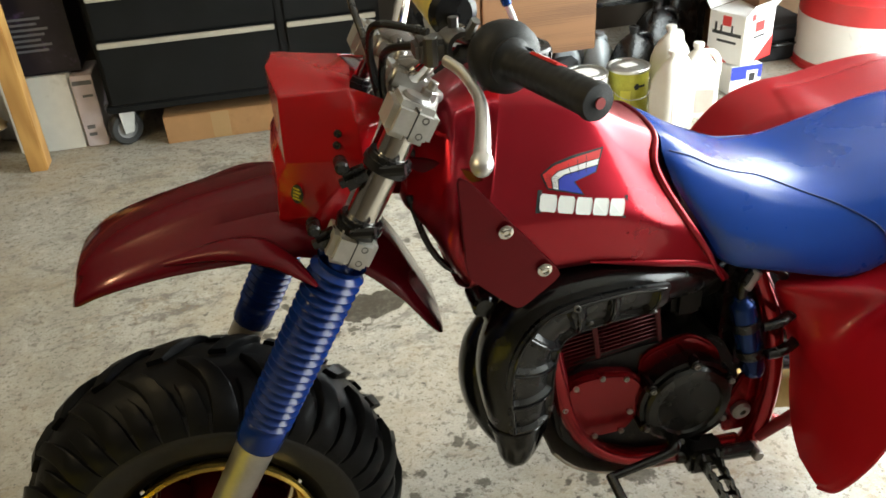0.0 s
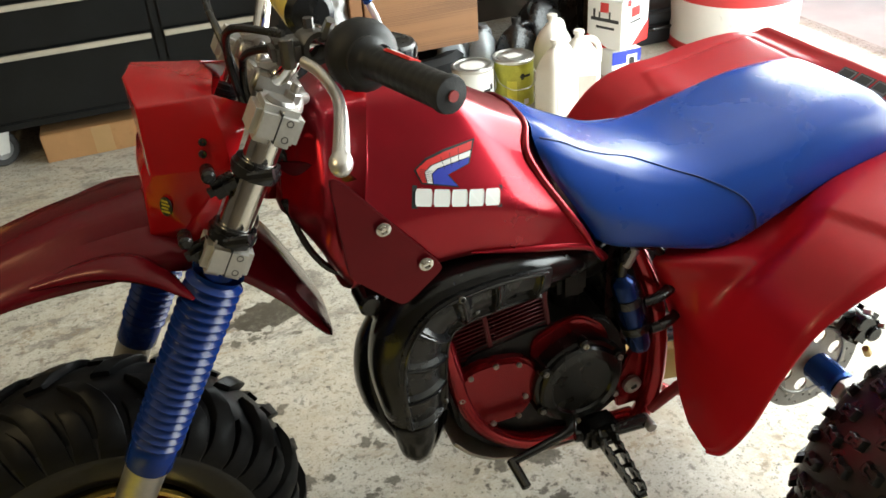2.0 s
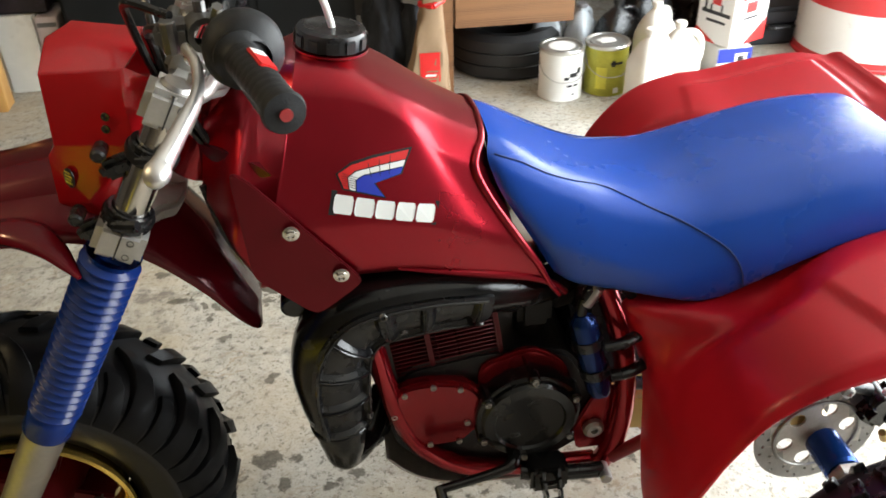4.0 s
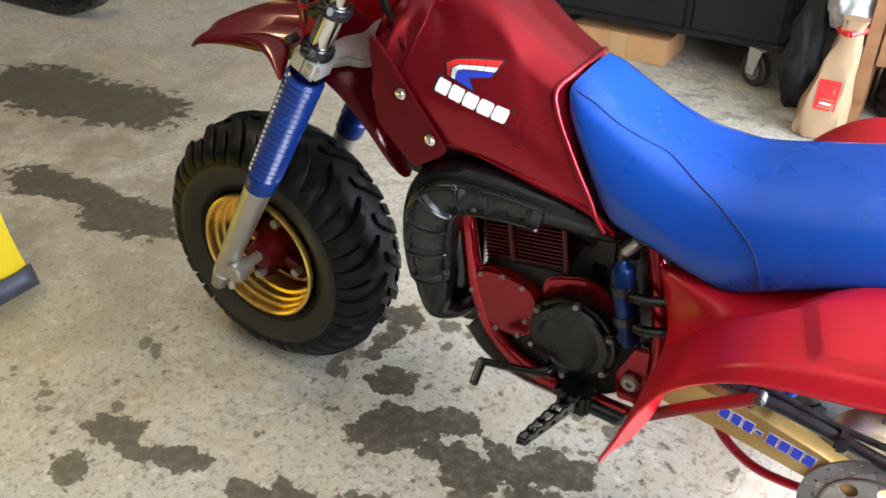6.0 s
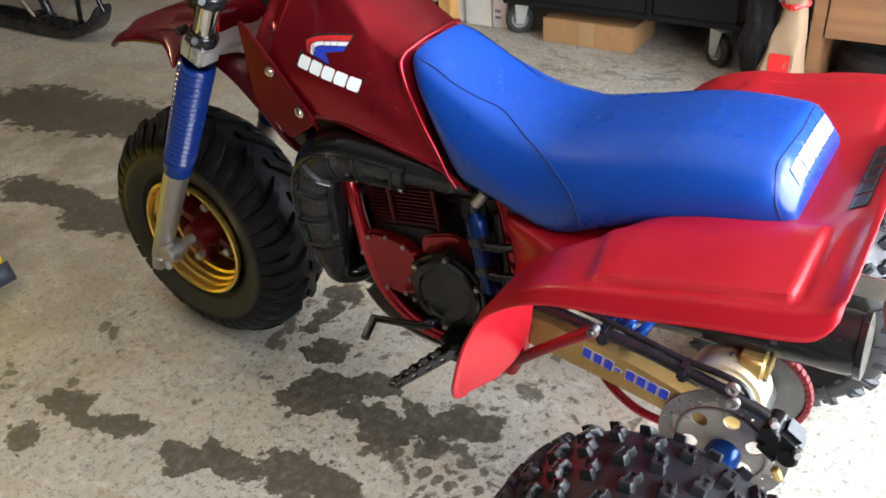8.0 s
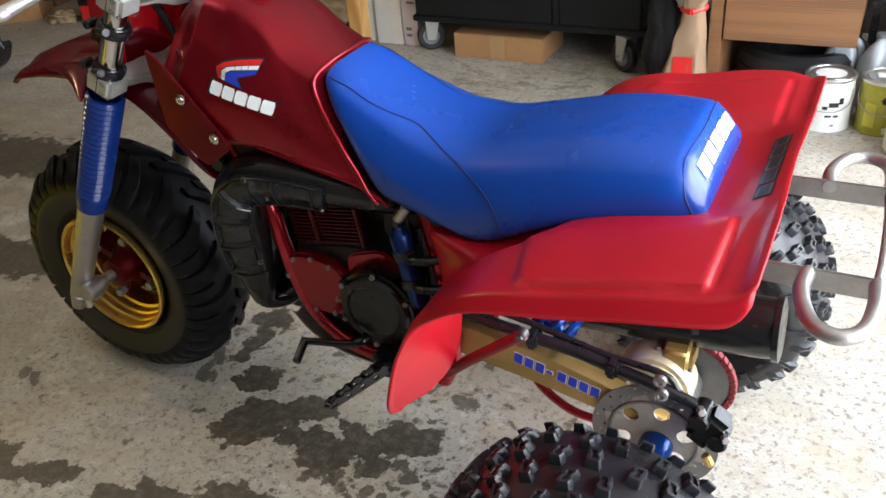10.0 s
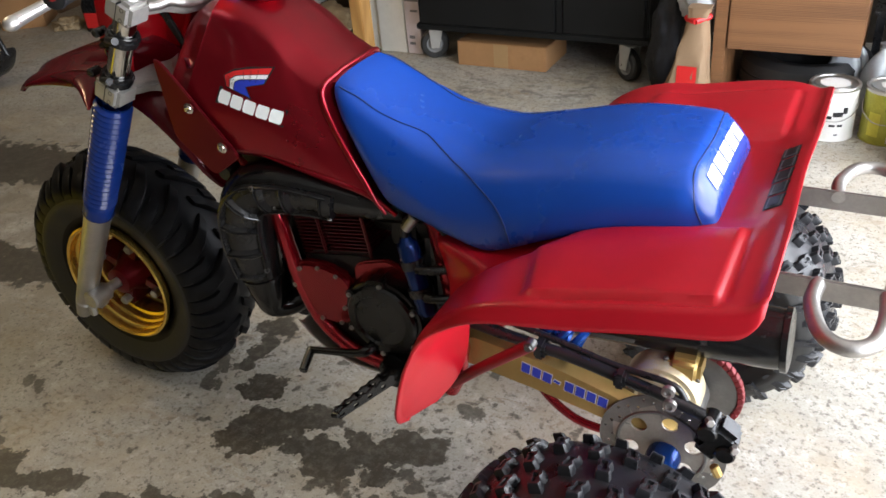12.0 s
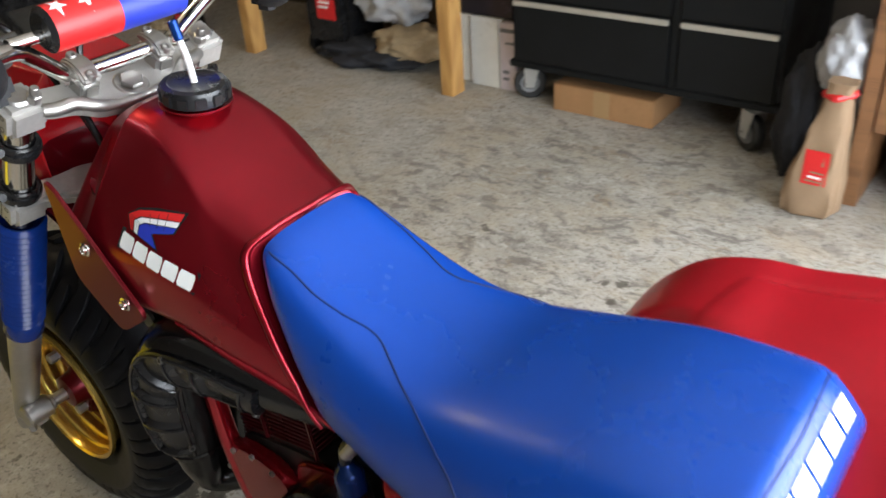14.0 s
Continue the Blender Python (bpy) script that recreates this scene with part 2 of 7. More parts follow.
def concrete(damp, drips):
    """Grey concrete with fine grit, blotches, and damp dark patches whose ragged shapes follow round seeds (x, y, radius x, radius y)."""
    m = bpy.data.materials.new("stained_concrete")
    m.use_nodes = True
    nt = m.node_tree
    b = nt.nodes["Principled BSDF"]
    co = nt.nodes.new("ShaderNodeTexCoord").outputs["Object"]

    def node(kind, **inputs):
        n = nt.nodes.new(kind)
        for key, value in inputs.items():
            sock = n.inputs[int(key[1:])] if key[0] == "i" and key[1:].isdigit() else n.inputs[key]
            if isinstance(value, bpy.types.NodeSocket):
                nt.links.new(value, sock)
            else:
                sock.default_value = value
        return n

    def noise_tex(s, detail=6.0, r=0.6):
        return node("ShaderNodeTexNoise", Vector=co, Scale=s, Detail=detail, Roughness=r)

    def calc(op, a, c=0.0):
        n = node("ShaderNodeMath", i0=a, i1=c)
        n.operation = op
        return n.outputs[0]

    def band(v, lo, hi, a=0.0, c=1.0):
        return node("ShaderNodeMapRange", i0=v, i1=lo, i2=hi, i3=a, i4=c).outputs[0]

    def blend(f, a, c):
        n = nt.nodes.new("ShaderNodeMix")
        n.data_type = "RGBA"
        for sock, value in ((n.inputs[0], f), (n.inputs[6], a), (n.inputs[7], c)):
            if isinstance(value, bpy.types.NodeSocket):
                nt.links.new(value, sock)
            else:
                sock.default_value = (*value, 1) if isinstance(value, tuple) else value
        return n.outputs[2]

    warp = node("ShaderNodeVectorMath", i0=noise_tex(4.5, 7.0, 0.65).outputs["Color"], i1=(0.5, 0.5, 0.5))
    warp.operation = "SUBTRACT"
    scaled = node("ShaderNodeVectorMath", i0=warp.outputs[0])
    scaled.operation = "SCALE"
    scaled.inputs["Scale"].default_value = 0.22
    place = node("ShaderNodeVectorMath", i0=co, i1=scaled.outputs[0])
    place.operation = "ADD"
    field = None
    for x, y, rx, ry in damp:
        off = node("ShaderNodeVectorMath", i0=place.outputs[0], i1=(x, y, 0))
        off.operation = "SUBTRACT"
        sc = node("ShaderNodeVectorMath", i0=off.outputs[0], i1=(1 / rx, 1 / ry, 0))
        sc.operation = "MULTIPLY"
        ln = node("ShaderNodeVectorMath", i0=sc.outputs[0])
        ln.operation = "LENGTH"
        field = ln.outputs["Value"] if field is None else calc("MINIMUM", field, ln.outputs["Value"])
    ragged = calc("MULTIPLY", calc("SUBTRACT", noise_tex(26.0, 3.0, 0.55).outputs["Fac"], 0.5), 1.5)
    patches = band(calc("ADD", field, ragged), 1.03, 0.94)
    # scattered drip marks near the machine
    vor = node("ShaderNodeTexVoronoi", Vector=place.outputs[0], Scale=16.0)
    zone = None
    for x, y, rx, ry in drips:
        off = node("ShaderNodeVectorMath", i0=co, i1=(x, y, 0))
        off.operation = "SUBTRACT"
        sc = node("ShaderNodeVectorMath", i0=off.outputs[0], i1=(1 / rx, 1 / ry, 0))
        sc.operation = "MULTIPLY"
        ln = node("ShaderNodeVectorMath", i0=sc.outputs[0])
        ln.operation = "LENGTH"
        zone = ln.outputs["Value"] if zone is None else calc("MINIMUM", zone, ln.outputs["Value"])
    size = band(noise_tex(2.2, 3.0).outputs["Fac"], 0.44, 0.64, 0.0, 0.52)
    size = calc("MULTIPLY", size, band(zone, 1.15, 0.6))
    cell = node("ShaderNodeSeparateColor", i0=vor.outputs["Color"])
    spots = band(calc("SUBTRACT", vor.outputs["Distance"], calc("MULTIPLY", size, band(cell.outputs[0], 0.0, 1.0, 0.15, 1.35))), 0.04, -0.05)
    vor2 = node("ShaderNodeTexVoronoi", Vector=place.outputs[0], Scale=24.0)
    size2 = band(noise_tex(3.1, 4.0, 0.7).outputs["Fac"], 0.46, 0.70, 0.0, 0.40)
    spots2 = band(calc("SUBTRACT", vor2.outputs["Distance"], size2), 0.06, -0.12)
    # close-set wet spatter under the machine
    spat = node("ShaderNodeTexVoronoi", Vector=place.outputs[0], Scale=24.0)
    near = node("ShaderNodeVectorMath", i0=co, i1=(-0.57, -0.15, 0))
    near.operation = "DISTANCE"
    reach = calc("MULTIPLY", band(near.outputs["Value"], 0.36, 0.12), band(noise_tex(7.0, 4.0).outputs["Fac"], 0.34, 0.52, 0.35, 1.0))
    each = node("ShaderNodeSeparateColor", i0=spat.outputs["Color"])
    spatter = band(calc("SUBTRACT", spat.outputs["Distance"], calc("MULTIPLY", calc("MULTIPLY", reach, 0.72), each.outputs[0])), 0.04, -0.07)
    # wet prints left by the knobbly tyre
    turned = node("ShaderNodeVectorRotate", Vector=place.outputs[0], Angle=0.62)
    prints = node("ShaderNodeTexVoronoi", Vector=turned.outputs[0], Scale=23.0, Randomness=0.42)
    prints.voronoi_dimensions = "2D"
    print_off = node("ShaderNodeVectorMath", i0=turned.outputs[0], i1=(PRINTS[0], PRINTS[1], 0))
    print_off.operation = "SUBTRACT"
    print_in = node("ShaderNodeVectorMath", i0=print_off.outputs[0], i1=(1 / 0.20, 1 / 0.10, 0))
    print_in.operation = "MULTIPLY"
    print_len = node("ShaderNodeVectorMath", i0=print_in.outputs[0])
    print_len.operation = "LENGTH"
    print_each = node("ShaderNodeSeparateColor", i0=prints.outputs["Color"])
    tread = calc("MULTIPLY", band(calc("SUBTRACT", prints.outputs["Distance"], band(print_each.outputs[0], 0.0, 1.0, 0.22, 0.40)), 0.04, -0.05), band(print_len.outputs["Value"], 1.05, 0.85))
    dry = calc("MULTIPLY", spots2, 0.62)
    # single small drops, only in a few cells
    drop = node("ShaderNodeTexVoronoi", Vector=place.outputs[0], Scale=30.0)
    pick = node("ShaderNodeSeparateColor", i0=drop.outputs["Color"])
    few = calc("MULTIPLY", band(pick.outputs[1], 0.66, 0.80), band(noise_tex(1.7, 4.0, 0.7).outputs["Fac"], 0.40, 0.62, 0.25, 1.0))
    drops = calc("MULTIPLY", band(calc("SUBTRACT", drop.outputs["Distance"], calc("MULTIPLY", pick.outputs[2], 0.26)), 0.06, -0.02), few)
    dry = calc("MAXIMUM", dry, calc("MULTIPLY", drops, 0.75))
    wet = calc("MAXIMUM", calc("MAXIMUM", calc("MAXIMUM", patches, calc("MULTIPLY", tread, 0.9)), calc("MULTIPLY", spatter, 0.9)), calc("MULTIPLY", spots, 0.85))
    wet = calc("MULTIPLY", wet, band(noise_tex(40.0, 6.0, 0.75).outputs["Fac"], 0.30, 0.54, 0.74, 1.0))
    big, mid, grit = noise_tex(0.9), noise_tex(6.5, 10.0, 0.78), noise_tex(160.0, 3.0)
    col = blend(band(big.outputs["Fac"], 0.3, 0.7), (0.355, 0.332, 0.282), (0.535, 0.51, 0.455))
    col = blend(band(mid.outputs["Fac"], 0.46, 0.70, 0.0, 0.62), col, (0.24, 0.21, 0.165))
    pits = band(noise_tex(58.0, 4.0, 0.7).outputs["Fac"], 0.54, 0.62, 0.0, 0.78)
    col = blend(pits, col, (0.13, 0.118, 0.095))
    light = band(noise_tex(23.0, 6.0, 0.7).outputs["Fac"], 0.54, 0.66, 0.0, 0.66)
    col = blend(light, col, (0.60, 0.58, 0.53))
    col = blend(band(grit.outputs["Fac"], 0.52, 0.70, 0.0, 0.55), col, (0.20, 0.18, 0.15))
    tan = band(noise_tex(3.4, 8.0, 0.72).outputs["Fac"], 0.46, 0.64, 0.0, 0.55)
    col = blend(tan, col, (0.42, 0.345, 0.235))
    rust = band(noise_tex(2.6, 6.0, 0.7).outputs["Fac"], 0.62, 0.80, 0.0, 0.5)
    col = blend(rust, col, (0.40, 0.27, 0.12))
    # far end painted darker and browner, standing in for daylight fading from the door
    far_falloff = node("ShaderNodeVectorMath", i0=place.outputs[0], i1=(-2.75, 0.1, 0))
    far_falloff.operation = "DISTANCE"
    far = calc("MULTIPLY", band(far_falloff.outputs["Value"], 1.75, 0.60), band(noise_tex(5.0, 8.0, 0.7).outputs["Fac"], 0.34, 0.58, 0.20, 0.90))
    col = blend(far, col, (0.19, 0.165, 0.125))
    # oily smudges: short dark scuffs
    scuff = band(noise_tex(17.0, 4.0, 0.75).outputs["Fac"], 0.62, 0.72, 0.0, 0.30)
    col = blend(scuff, col, (0.17, 0.155, 0.13))
    smear_at = node("ShaderNodeVectorMath", i0=place.outputs[0], i1=(1.0, 2.1, 1.0))
    smear_at.operation = "MULTIPLY"
    smear = node("ShaderNodeTexNoise", Vector=smear_at.outputs[0], Scale=8.5, Detail=7.0, Roughness=0.68)
    yard = node("ShaderNodeVectorMath", i0=place.outputs[0], i1=(-1.05, 1.45, 0))
    yard.operation = "DISTANCE"
    smeared = calc("MULTIPLY", band(smear.outputs["Fac"], 0.51, 0.61, 0.0, 0.80), band(yard.outputs["Value"], 1.15, 0.60))
    col = blend(smeared, col, (0.15, 0.135, 0.115))
    pale = node("ShaderNodeTexVoronoi", Vector=co, Scale=55.0)
    col = blend(band(pale.outputs["Distance"], 0.12, 0.05, 0.0, 0.35), col, (0.62, 0.60, 0.55))
    hole = node("ShaderNodeTexVoronoi", Vector=co, Scale=95.0)
    hole_pick = node("ShaderNodeSeparateColor", i0=hole.outputs["Color"])
    holes = calc("MULTIPLY", band(hole.outputs["Distance"], 0.26, 0.16), band(hole_pick.outputs[0], 0.72, 0.80))
    col = blend(calc("MULTIPLY", holes, 0.75), col, (0.09, 0.08, 0.065))
    run_at = node("ShaderNodeVectorMath", i0=place.outputs[0], i1=(0.55, 2.4, 1.0))
    run_at.operation = "MULTIPLY"
    run = node("ShaderNodeTexNoise", Vector=run_at.outputs[0], Scale=3.0, Detail=4.0, Roughness=0.6)
    lines_of = band(calc("ABSOLUTE", calc("SUBTRACT", run.outputs["Fac"], 0.52)), 0.016, 0.004, 0.0, 0.55)
    lines_of = calc("MULTIPLY", lines_of, band(noise_tex(4.0, 4.0).outputs["Fac"], 0.48, 0.62))
    col = blend(lines_of, col, (0.24, 0.165, 0.085))
    col = blend(dry, col, (0.19, 0.145, 0.095))
    col = blend(wet, col, (0.068, 0.058, 0.043))
    nt.links.new(col, b.inputs["Base Color"])
    rough = calc("SUBTRACT", band(mid.outputs["Fac"], 0.3, 0.7, 0.52, 0.74), calc("MULTIPLY", wet, 0.14))
    nt.links.new(rough, b.inputs["Roughness"])
    bump = nt.nodes.new("ShaderNodeBump")
    bump.inputs["Strength"].default_value = 0.35
    bump.inputs["Distance"].default_value = 0.004
    nt.links.new(calc("ADD", calc("MULTIPLY", grit.outputs["Fac"], 0.35), mid.outputs["Fac"]), bump.inputs["Height"])
    nt.links.new(bump.outputs[0], b.inputs["Normal"])
    return m


DAMP = [(-3.08, 0.68, 0.36, 0.20), (-2.74, 0.74, 0.30, 0.17), (-2.40, 0.20, 0.26, 0.09), (-2.06, 0.18, 0.20, 0.10), (-1.39, -0.58, 0.06, 0.04), (-1.37, -0.45, 0.10, 0.04), (-1.24, -0.43, 0.09, 0.028),
        (-1.03, -0.43, 0.07, 0.04), (-0.92, -0.39, 0.10, 0.05), (-0.79, -0.34, 0.09, 0.06), (-0.68, -0.33, 0.07, 0.045), (-0.87, -0.09, 0.085, 0.075), (-0.91, -0.17, 0.06, 0.05), (-0.79, -0.05, 0.07, 0.045), (-0.69, -0.15, 0.075, 0.05), (-0.77, -0.15, 0.045, 0.035),
        (-0.63, -0.08, 0.075, 0.055), (-0.56, -0.04, 0.07, 0.045), (-0.50, -0.05, 0.045, 0.035), (-0.56, -0.13, 0.05, 0.03), (-0.97, 0.02, 0.05, 0.045), (-1.06, 0.11, 0.035, 0.075), (-1.08, 0.22, 0.055, 0.05),
        (-0.91, 0.90, 0.13, 0.05), (-2.5, -0.25, 0.3, 0.12), (-0.62, -0.42, 0.08, 0.04)]
DRIPS = [(-0.75, -0.05, 0.62, 0.45), (-0.85, 0.45, 0.40, 0.45), (-1.5, -0.35, 0.5, 0.3), (-1.05, 1.05, 0.5, 0.4), (-0.25, -0.45, 0.6, 0.4), (-1.4, -0.7, 0.7, 0.5)]
M_FLOOR = concrete(DAMP, DRIPS)
M_WALL = material("bare_board_wall", (0.09, 0.072, 0.055), 0.8, 0.0, 0.25, 1.5, 0.2, 60)
M_CEIL = material("ceiling_board", (0.50, 0.47, 0.42), 0.85, 0.0, 0.1, 1.5, 0.1, 60)
M_DRIVE = material("pale_drive", (0.62, 0.61, 0.58), 0.7, 0.0, 0.15, 0.8, 0.3, 60)

bm = bmesh.new()
bmesh.ops.create_grid(bm, x_segments=40, y_segments=40, size=1.0)
for v in bm.verts:
    v.co = V(-2.33 + v.co.x * 4.27, 0.375 + v.co.y * 2.695, 0)
structure(part("floor", bm, M_FLOOR, smooth=False), "stained grey concrete garage floor with damp patches", "floor")
bm = bmesh.new()
bmesh.ops.create_grid(bm, x_segments=10, y_segments=10, size=300.0)
for v in bm.verts:
    v.co.z = -0.02
structure(part("ground", bm, M_DRIVE, smooth=False), "pale drive outside the garage", "ground")
for nm, lo, hi in (("wall_back", (-6.6, 2.95, -0.02), (1.80, 3.07, 2.6)), ("wall_left", (-6.6, -3.8, -0.02), (-6.48, 2.95, 2.6)), ("wall_front", (-6.6, -2.32, -0.02), (1.80, -2.2, 2.6)),
                   ("wall_door_side", (1.80, 2.62, -0.02), (1.92, 3.07, 2.6)), ("wall_door_far_side", (1.80, -2.32, -0.02), (1.92, -1.55, 2.6)), ("wall_door_header", (1.80, -1.55, 2.25), (1.92, 2.62, 2.6))):
    bm = bmesh.new()
    block(bm, lo, hi)
    structure(part(nm, bm, M_WALL, smooth=False), "bare brown board garage wall", "wall")
bm = bmesh.new()
block(bm, (-6.6, -3.92, 2.6), (1.92, 3.07, 2.7))
structure(part("ceiling", bm, M_CEIL, smooth=False), "plain pale garage ceiling", "ceiling")

# ---- the three-wheeler ----
trike = thing("three_wheeler", "red three-wheeled all-terrain cycle with blue seat and gold front rim", "three-wheeler")
FORK_Y = 0.147
FORK_DIR = V(-0.4857, 0, -0.8743)


def fork(s, y):
    """A point on a fork leg, s metres below the upper clamp."""
    return V(-0.928, y, 0.976) + FORK_DIR * s


# wheels
def tyre_mesh(radius, width, rim, lug, knobby):
    """A tyre round the y axis, centred: its carcass and its moulded tread lugs."""
    bm, lugs = bmesh.new(), bmesh.new()
    w = width / 2
    body = radius - lug
    sag = 0.014 if knobby else 0.028
    prof = [(rim, -w * 0.62), (rim + 0.012, -w * 0.80), (rim + (body - rim) * 0.45, -w), (body - 0.032 - sag, -w * 0.99), (body - 0.008 - sag, -w * 0.86), (body - sag * 0.2, -w * 0.45), (body + 0.002, 0)]
    prof += [(r, -y) for r, y in reversed(prof[:-1])]
    prof = [(v.x, v.y) for v in catmull([V(r, y, 0) for r, y in prof], 3)]
    rings = []
    n = 72
    vs = []
    for k in range(n):
        a = 2 * math.pi * k / n
        vs.append([bm.verts.new((r * math.cos(a), y, r * math.sin(a))) for r, y in prof])
    for k in range(n):
        a, b = vs[k], vs[(k + 1) % n]
        for i in range(len(prof) - 1):
            f = bm.faces.new((a[i], a[i + 1], b[i + 1], b[i]))
            f.material_index = 1 if abs(prof[i][1]) > w * 0.86 and prof[i][0] < body - 0.02 else 0

    def skin(y):
        """The carcass's radius at a distance from its middle plane."""
        outer = [(abs(yy), r) for r, yy in prof if yy <= 1e-6 and r > rim + (body - rim) * 0.40]
        for (y0, r0), (y1, r1) in zip(outer, outer[1:]):
            if y1 <= abs(y) <= y0:
                return r1 + (r0 - r1) * (abs(y) - y1) / max(1e-6, y0 - y1)
        return outer[0][1] if abs(y) > outer[0][0] else outer[-1][1]

    def bar(track, wide, h):
        """A moulded bar that follows (y, angle) pairs over the carcass, with sloped flanks."""
        rings = []
        for i, (y, ang) in enumerate(track):
            r = skin(y)
            end = 0.6 if i == 0 else 1.0
            ring = []
            for off, up in ((-0.54, -0.006), (-0.48, h * 0.86 * end), (-0.41, h * end), (0.41, h * end), (0.48, h * 0.86 * end), (0.54, -0.006)):
                t = ang + off * wide[i] / r
                ring.append(V((r + up) * math.cos(t), y, (r + up) * math.sin(t)))
            rings.append(ring)
        loft(lugs, rings)

    def stud(a, y, turn):
        """A waisted rubber stud with a slot across its top."""
        outline = [(-0.0085, -0.0150), (0.0085, -0.0150), (0.0105, -0.008), (0.0070, 0.0), (0.0105, 0.008), (0.0085, 0.0150), (-0.0085, 0.0150), (-0.0105, 0.008), (-0.0070, 0.0), (-0.0105, -0.008)]
        levels = ((1.28, -0.006), (1.0, lug * 0.84), (0.86, lug), (0.46, lug), (0.34, lug - 0.0045))
        rings = []
        for k, up in levels:
            ring = []
            for u, t in outline:
                u, t = u * k + turn * t * 0.4, t * (k if k > 0.5 else k * 1.25)
                r = skin(y + t) + up
                ring.append(V(r * math.cos(a + u / radius), y + t * (1.0 if abs(y) < 0.8 * w else 0.75), r * math.sin(a + u / radius)))
            rings.append(ring)
        loft(lugs, rings)

    if knobby:
        count = 28
        for j, u in enumerate((-0.97, -0.66, -0.33, 0.0, 0.33, 0.66, 0.97)):
            for k in range(count):
                a = 2 * math.pi * (k + 0.5 * (j % 2)) / count
                q = 1 if (j + k) % 2 else -1
                stud(a + 0.014 * q, u * w * 0.96 + 0.003 * q, 0.35 * q)
    else:
        count = 20
        pitch = 2 * math.pi / count
        for k in range(count):
            for s in (-1, 1):
                a0 = pitch * (k + (0.5 if s > 0 else 0.0))
                lead = [(0.05, 0.0), (0.22, -0.055), (0.42, -0.12), (0.62, -0.165), (0.80, -0.190), (0.93, -0.200), (1.0, -0.203)]
                bar([(s * w * f, a0 + da) for f, da in lead], [0.026, 0.030, 0.031, 0.032, 0.034, 0.035, 0.035], lug)
                half = [(0.50, -0.135), (0.66, -0.170), (0.82, -0.190), (0.94, -0.200), (1.0, -0.202)]
                bar([(s * w * f, a0 + pitch * 0.5 + da) for f, da in half], [0.022, 0.025, 0.027, 0.028, 0.028], lug * 0.85)
    return bm, lugs


FW, FR = V(-1.268, 0, 0.295), 0.299
wheel = thing("front_wheel", "", "")
wheel.parent = trike
wheel.location = FW
carcass, lugs = tyre_mesh(FR, 0.196, 0.145, 0.015, False)
part("tyre", carcass, [M_RUBBER, M_SIDEWALL], wheel, "black tyre with dusty sidewall")
tagged(part("tread", lugs, M_RUBBER, wheel), "black chevron tread lugs", kind="stuff")
bm = bmesh.new()
for s in (-1, 1):
    prof = [(r, s * y) for r, y in ((0.146, 0.080), (0.1525, 0.087), (0.1515, 0.094), (0.1470, 0.0965), (0.1425, 0.093), (0.1405, 0.084), (0.1405, 0.075), (0.1360, 0.072), (0.1345, 0.068), (0.1355, 0.063), (0.1345, 0.056), (0.1295, 0.053), (0.1280, 0.049), (0.1290, 0.044), (0.1280, 0.036), (0.1215, 0.033), (0.1180, 0.026), (0.1160, 0.0))]
    lathe(bm, prof, (0, 0, 0), (0, 1, 0), 56)
part("rim", bm, M_GOLD, wheel, "gold anodised stepped rim")
bm = bmesh.new()
lathe(bm, [(0.114, 0.012), (0.108, 0.02), (0.06, 0.02), (0.055, -0.03), (0.034, -0.062), (0.032, -0.085), (0.014, -0.088)], (0, 0, 0), (0, 1, 0), 40)
for k in range(4):
    a = math.pi * k / 2 + 0.4
    block(bm, (-0.014, -0.045, 0.03), (0.014, 0.018, 0.105), 0.004, Matrix.Rotation(a, 4, "Y"))
part("hub", bm, M_DEEP_RED, wheel, "dark red painted hub with four arms")
for k in range(4):
    a = math.pi * k / 2 + 0.4
    p = V(0.085 * math.sin(a), -0.03, 0.085 * math.cos(a))
    part("wheel_nut", rod(bmesh.new(), p + V(0, 0.02, 0), p + V(0, -0.035, 0), 0.011, 6, bevel=0.002), M_STEEL, wheel)
bm = bmesh.new()
rod(bm, (0, -0.15, 0), (0, 0.15, 0), 0.012, 14)
rod(bm, (0, -0.168, 0), (0, -0.135, 0), 0.020, 6, bevel=0.003)
part("axle", bm, M_STEEL, wheel)

RW, RR = V(0.004, 0, 0.242), 0.246
rear_tyre, rear_lugs = tyre_mesh(RR, 0.278, 0.118, 0.014, True)
first = None
for s in (-1, 1):
    w = thing("rear_wheel", "", "")
    w.parent = trike
    w.location = (RW.x, s * 0.438, RW.z)
    if first is None:
        ob = part("tyre", rear_tyre, [M_KNOB, M_SIDEWALL], w, "black knobbly tyre")
        tread = part("tread", rear_lugs, M_KNOB, w)
        tagged(tread, "black rubber knobs", kind="stuff")
        first = ob.data
    else:
        ob = new("tyre", first)
        ob.parent = w
        tagged(ob, "black knobbly tyre")
        tread = new("tread", tread.data)
        tread.parent = w
        tagged(tread, "black rubber knobs", kind="stuff")
    bm = bmesh.new()
    for q in (-1, 1):
        lathe(bm, [(0.124, q * 0.085), (0.130, q * 0.095), (0.122, q * 0.097), (0.114, q * 0.08), (0.108, q * 0.05), (0.100, q * 0.0)], (0, 0, 0), (0, 1, 0), 40)
    lathe(bm, [(0.10, 0.01 * s), (0.07, -0.03 * s), (0.03, -0.035 * s), (0.025, -0.02 * s)], (0, 0, 0), (0, 1, 0), 32)
    part("rim", bm, M_ALLOY, w, "bare aluminium rim")

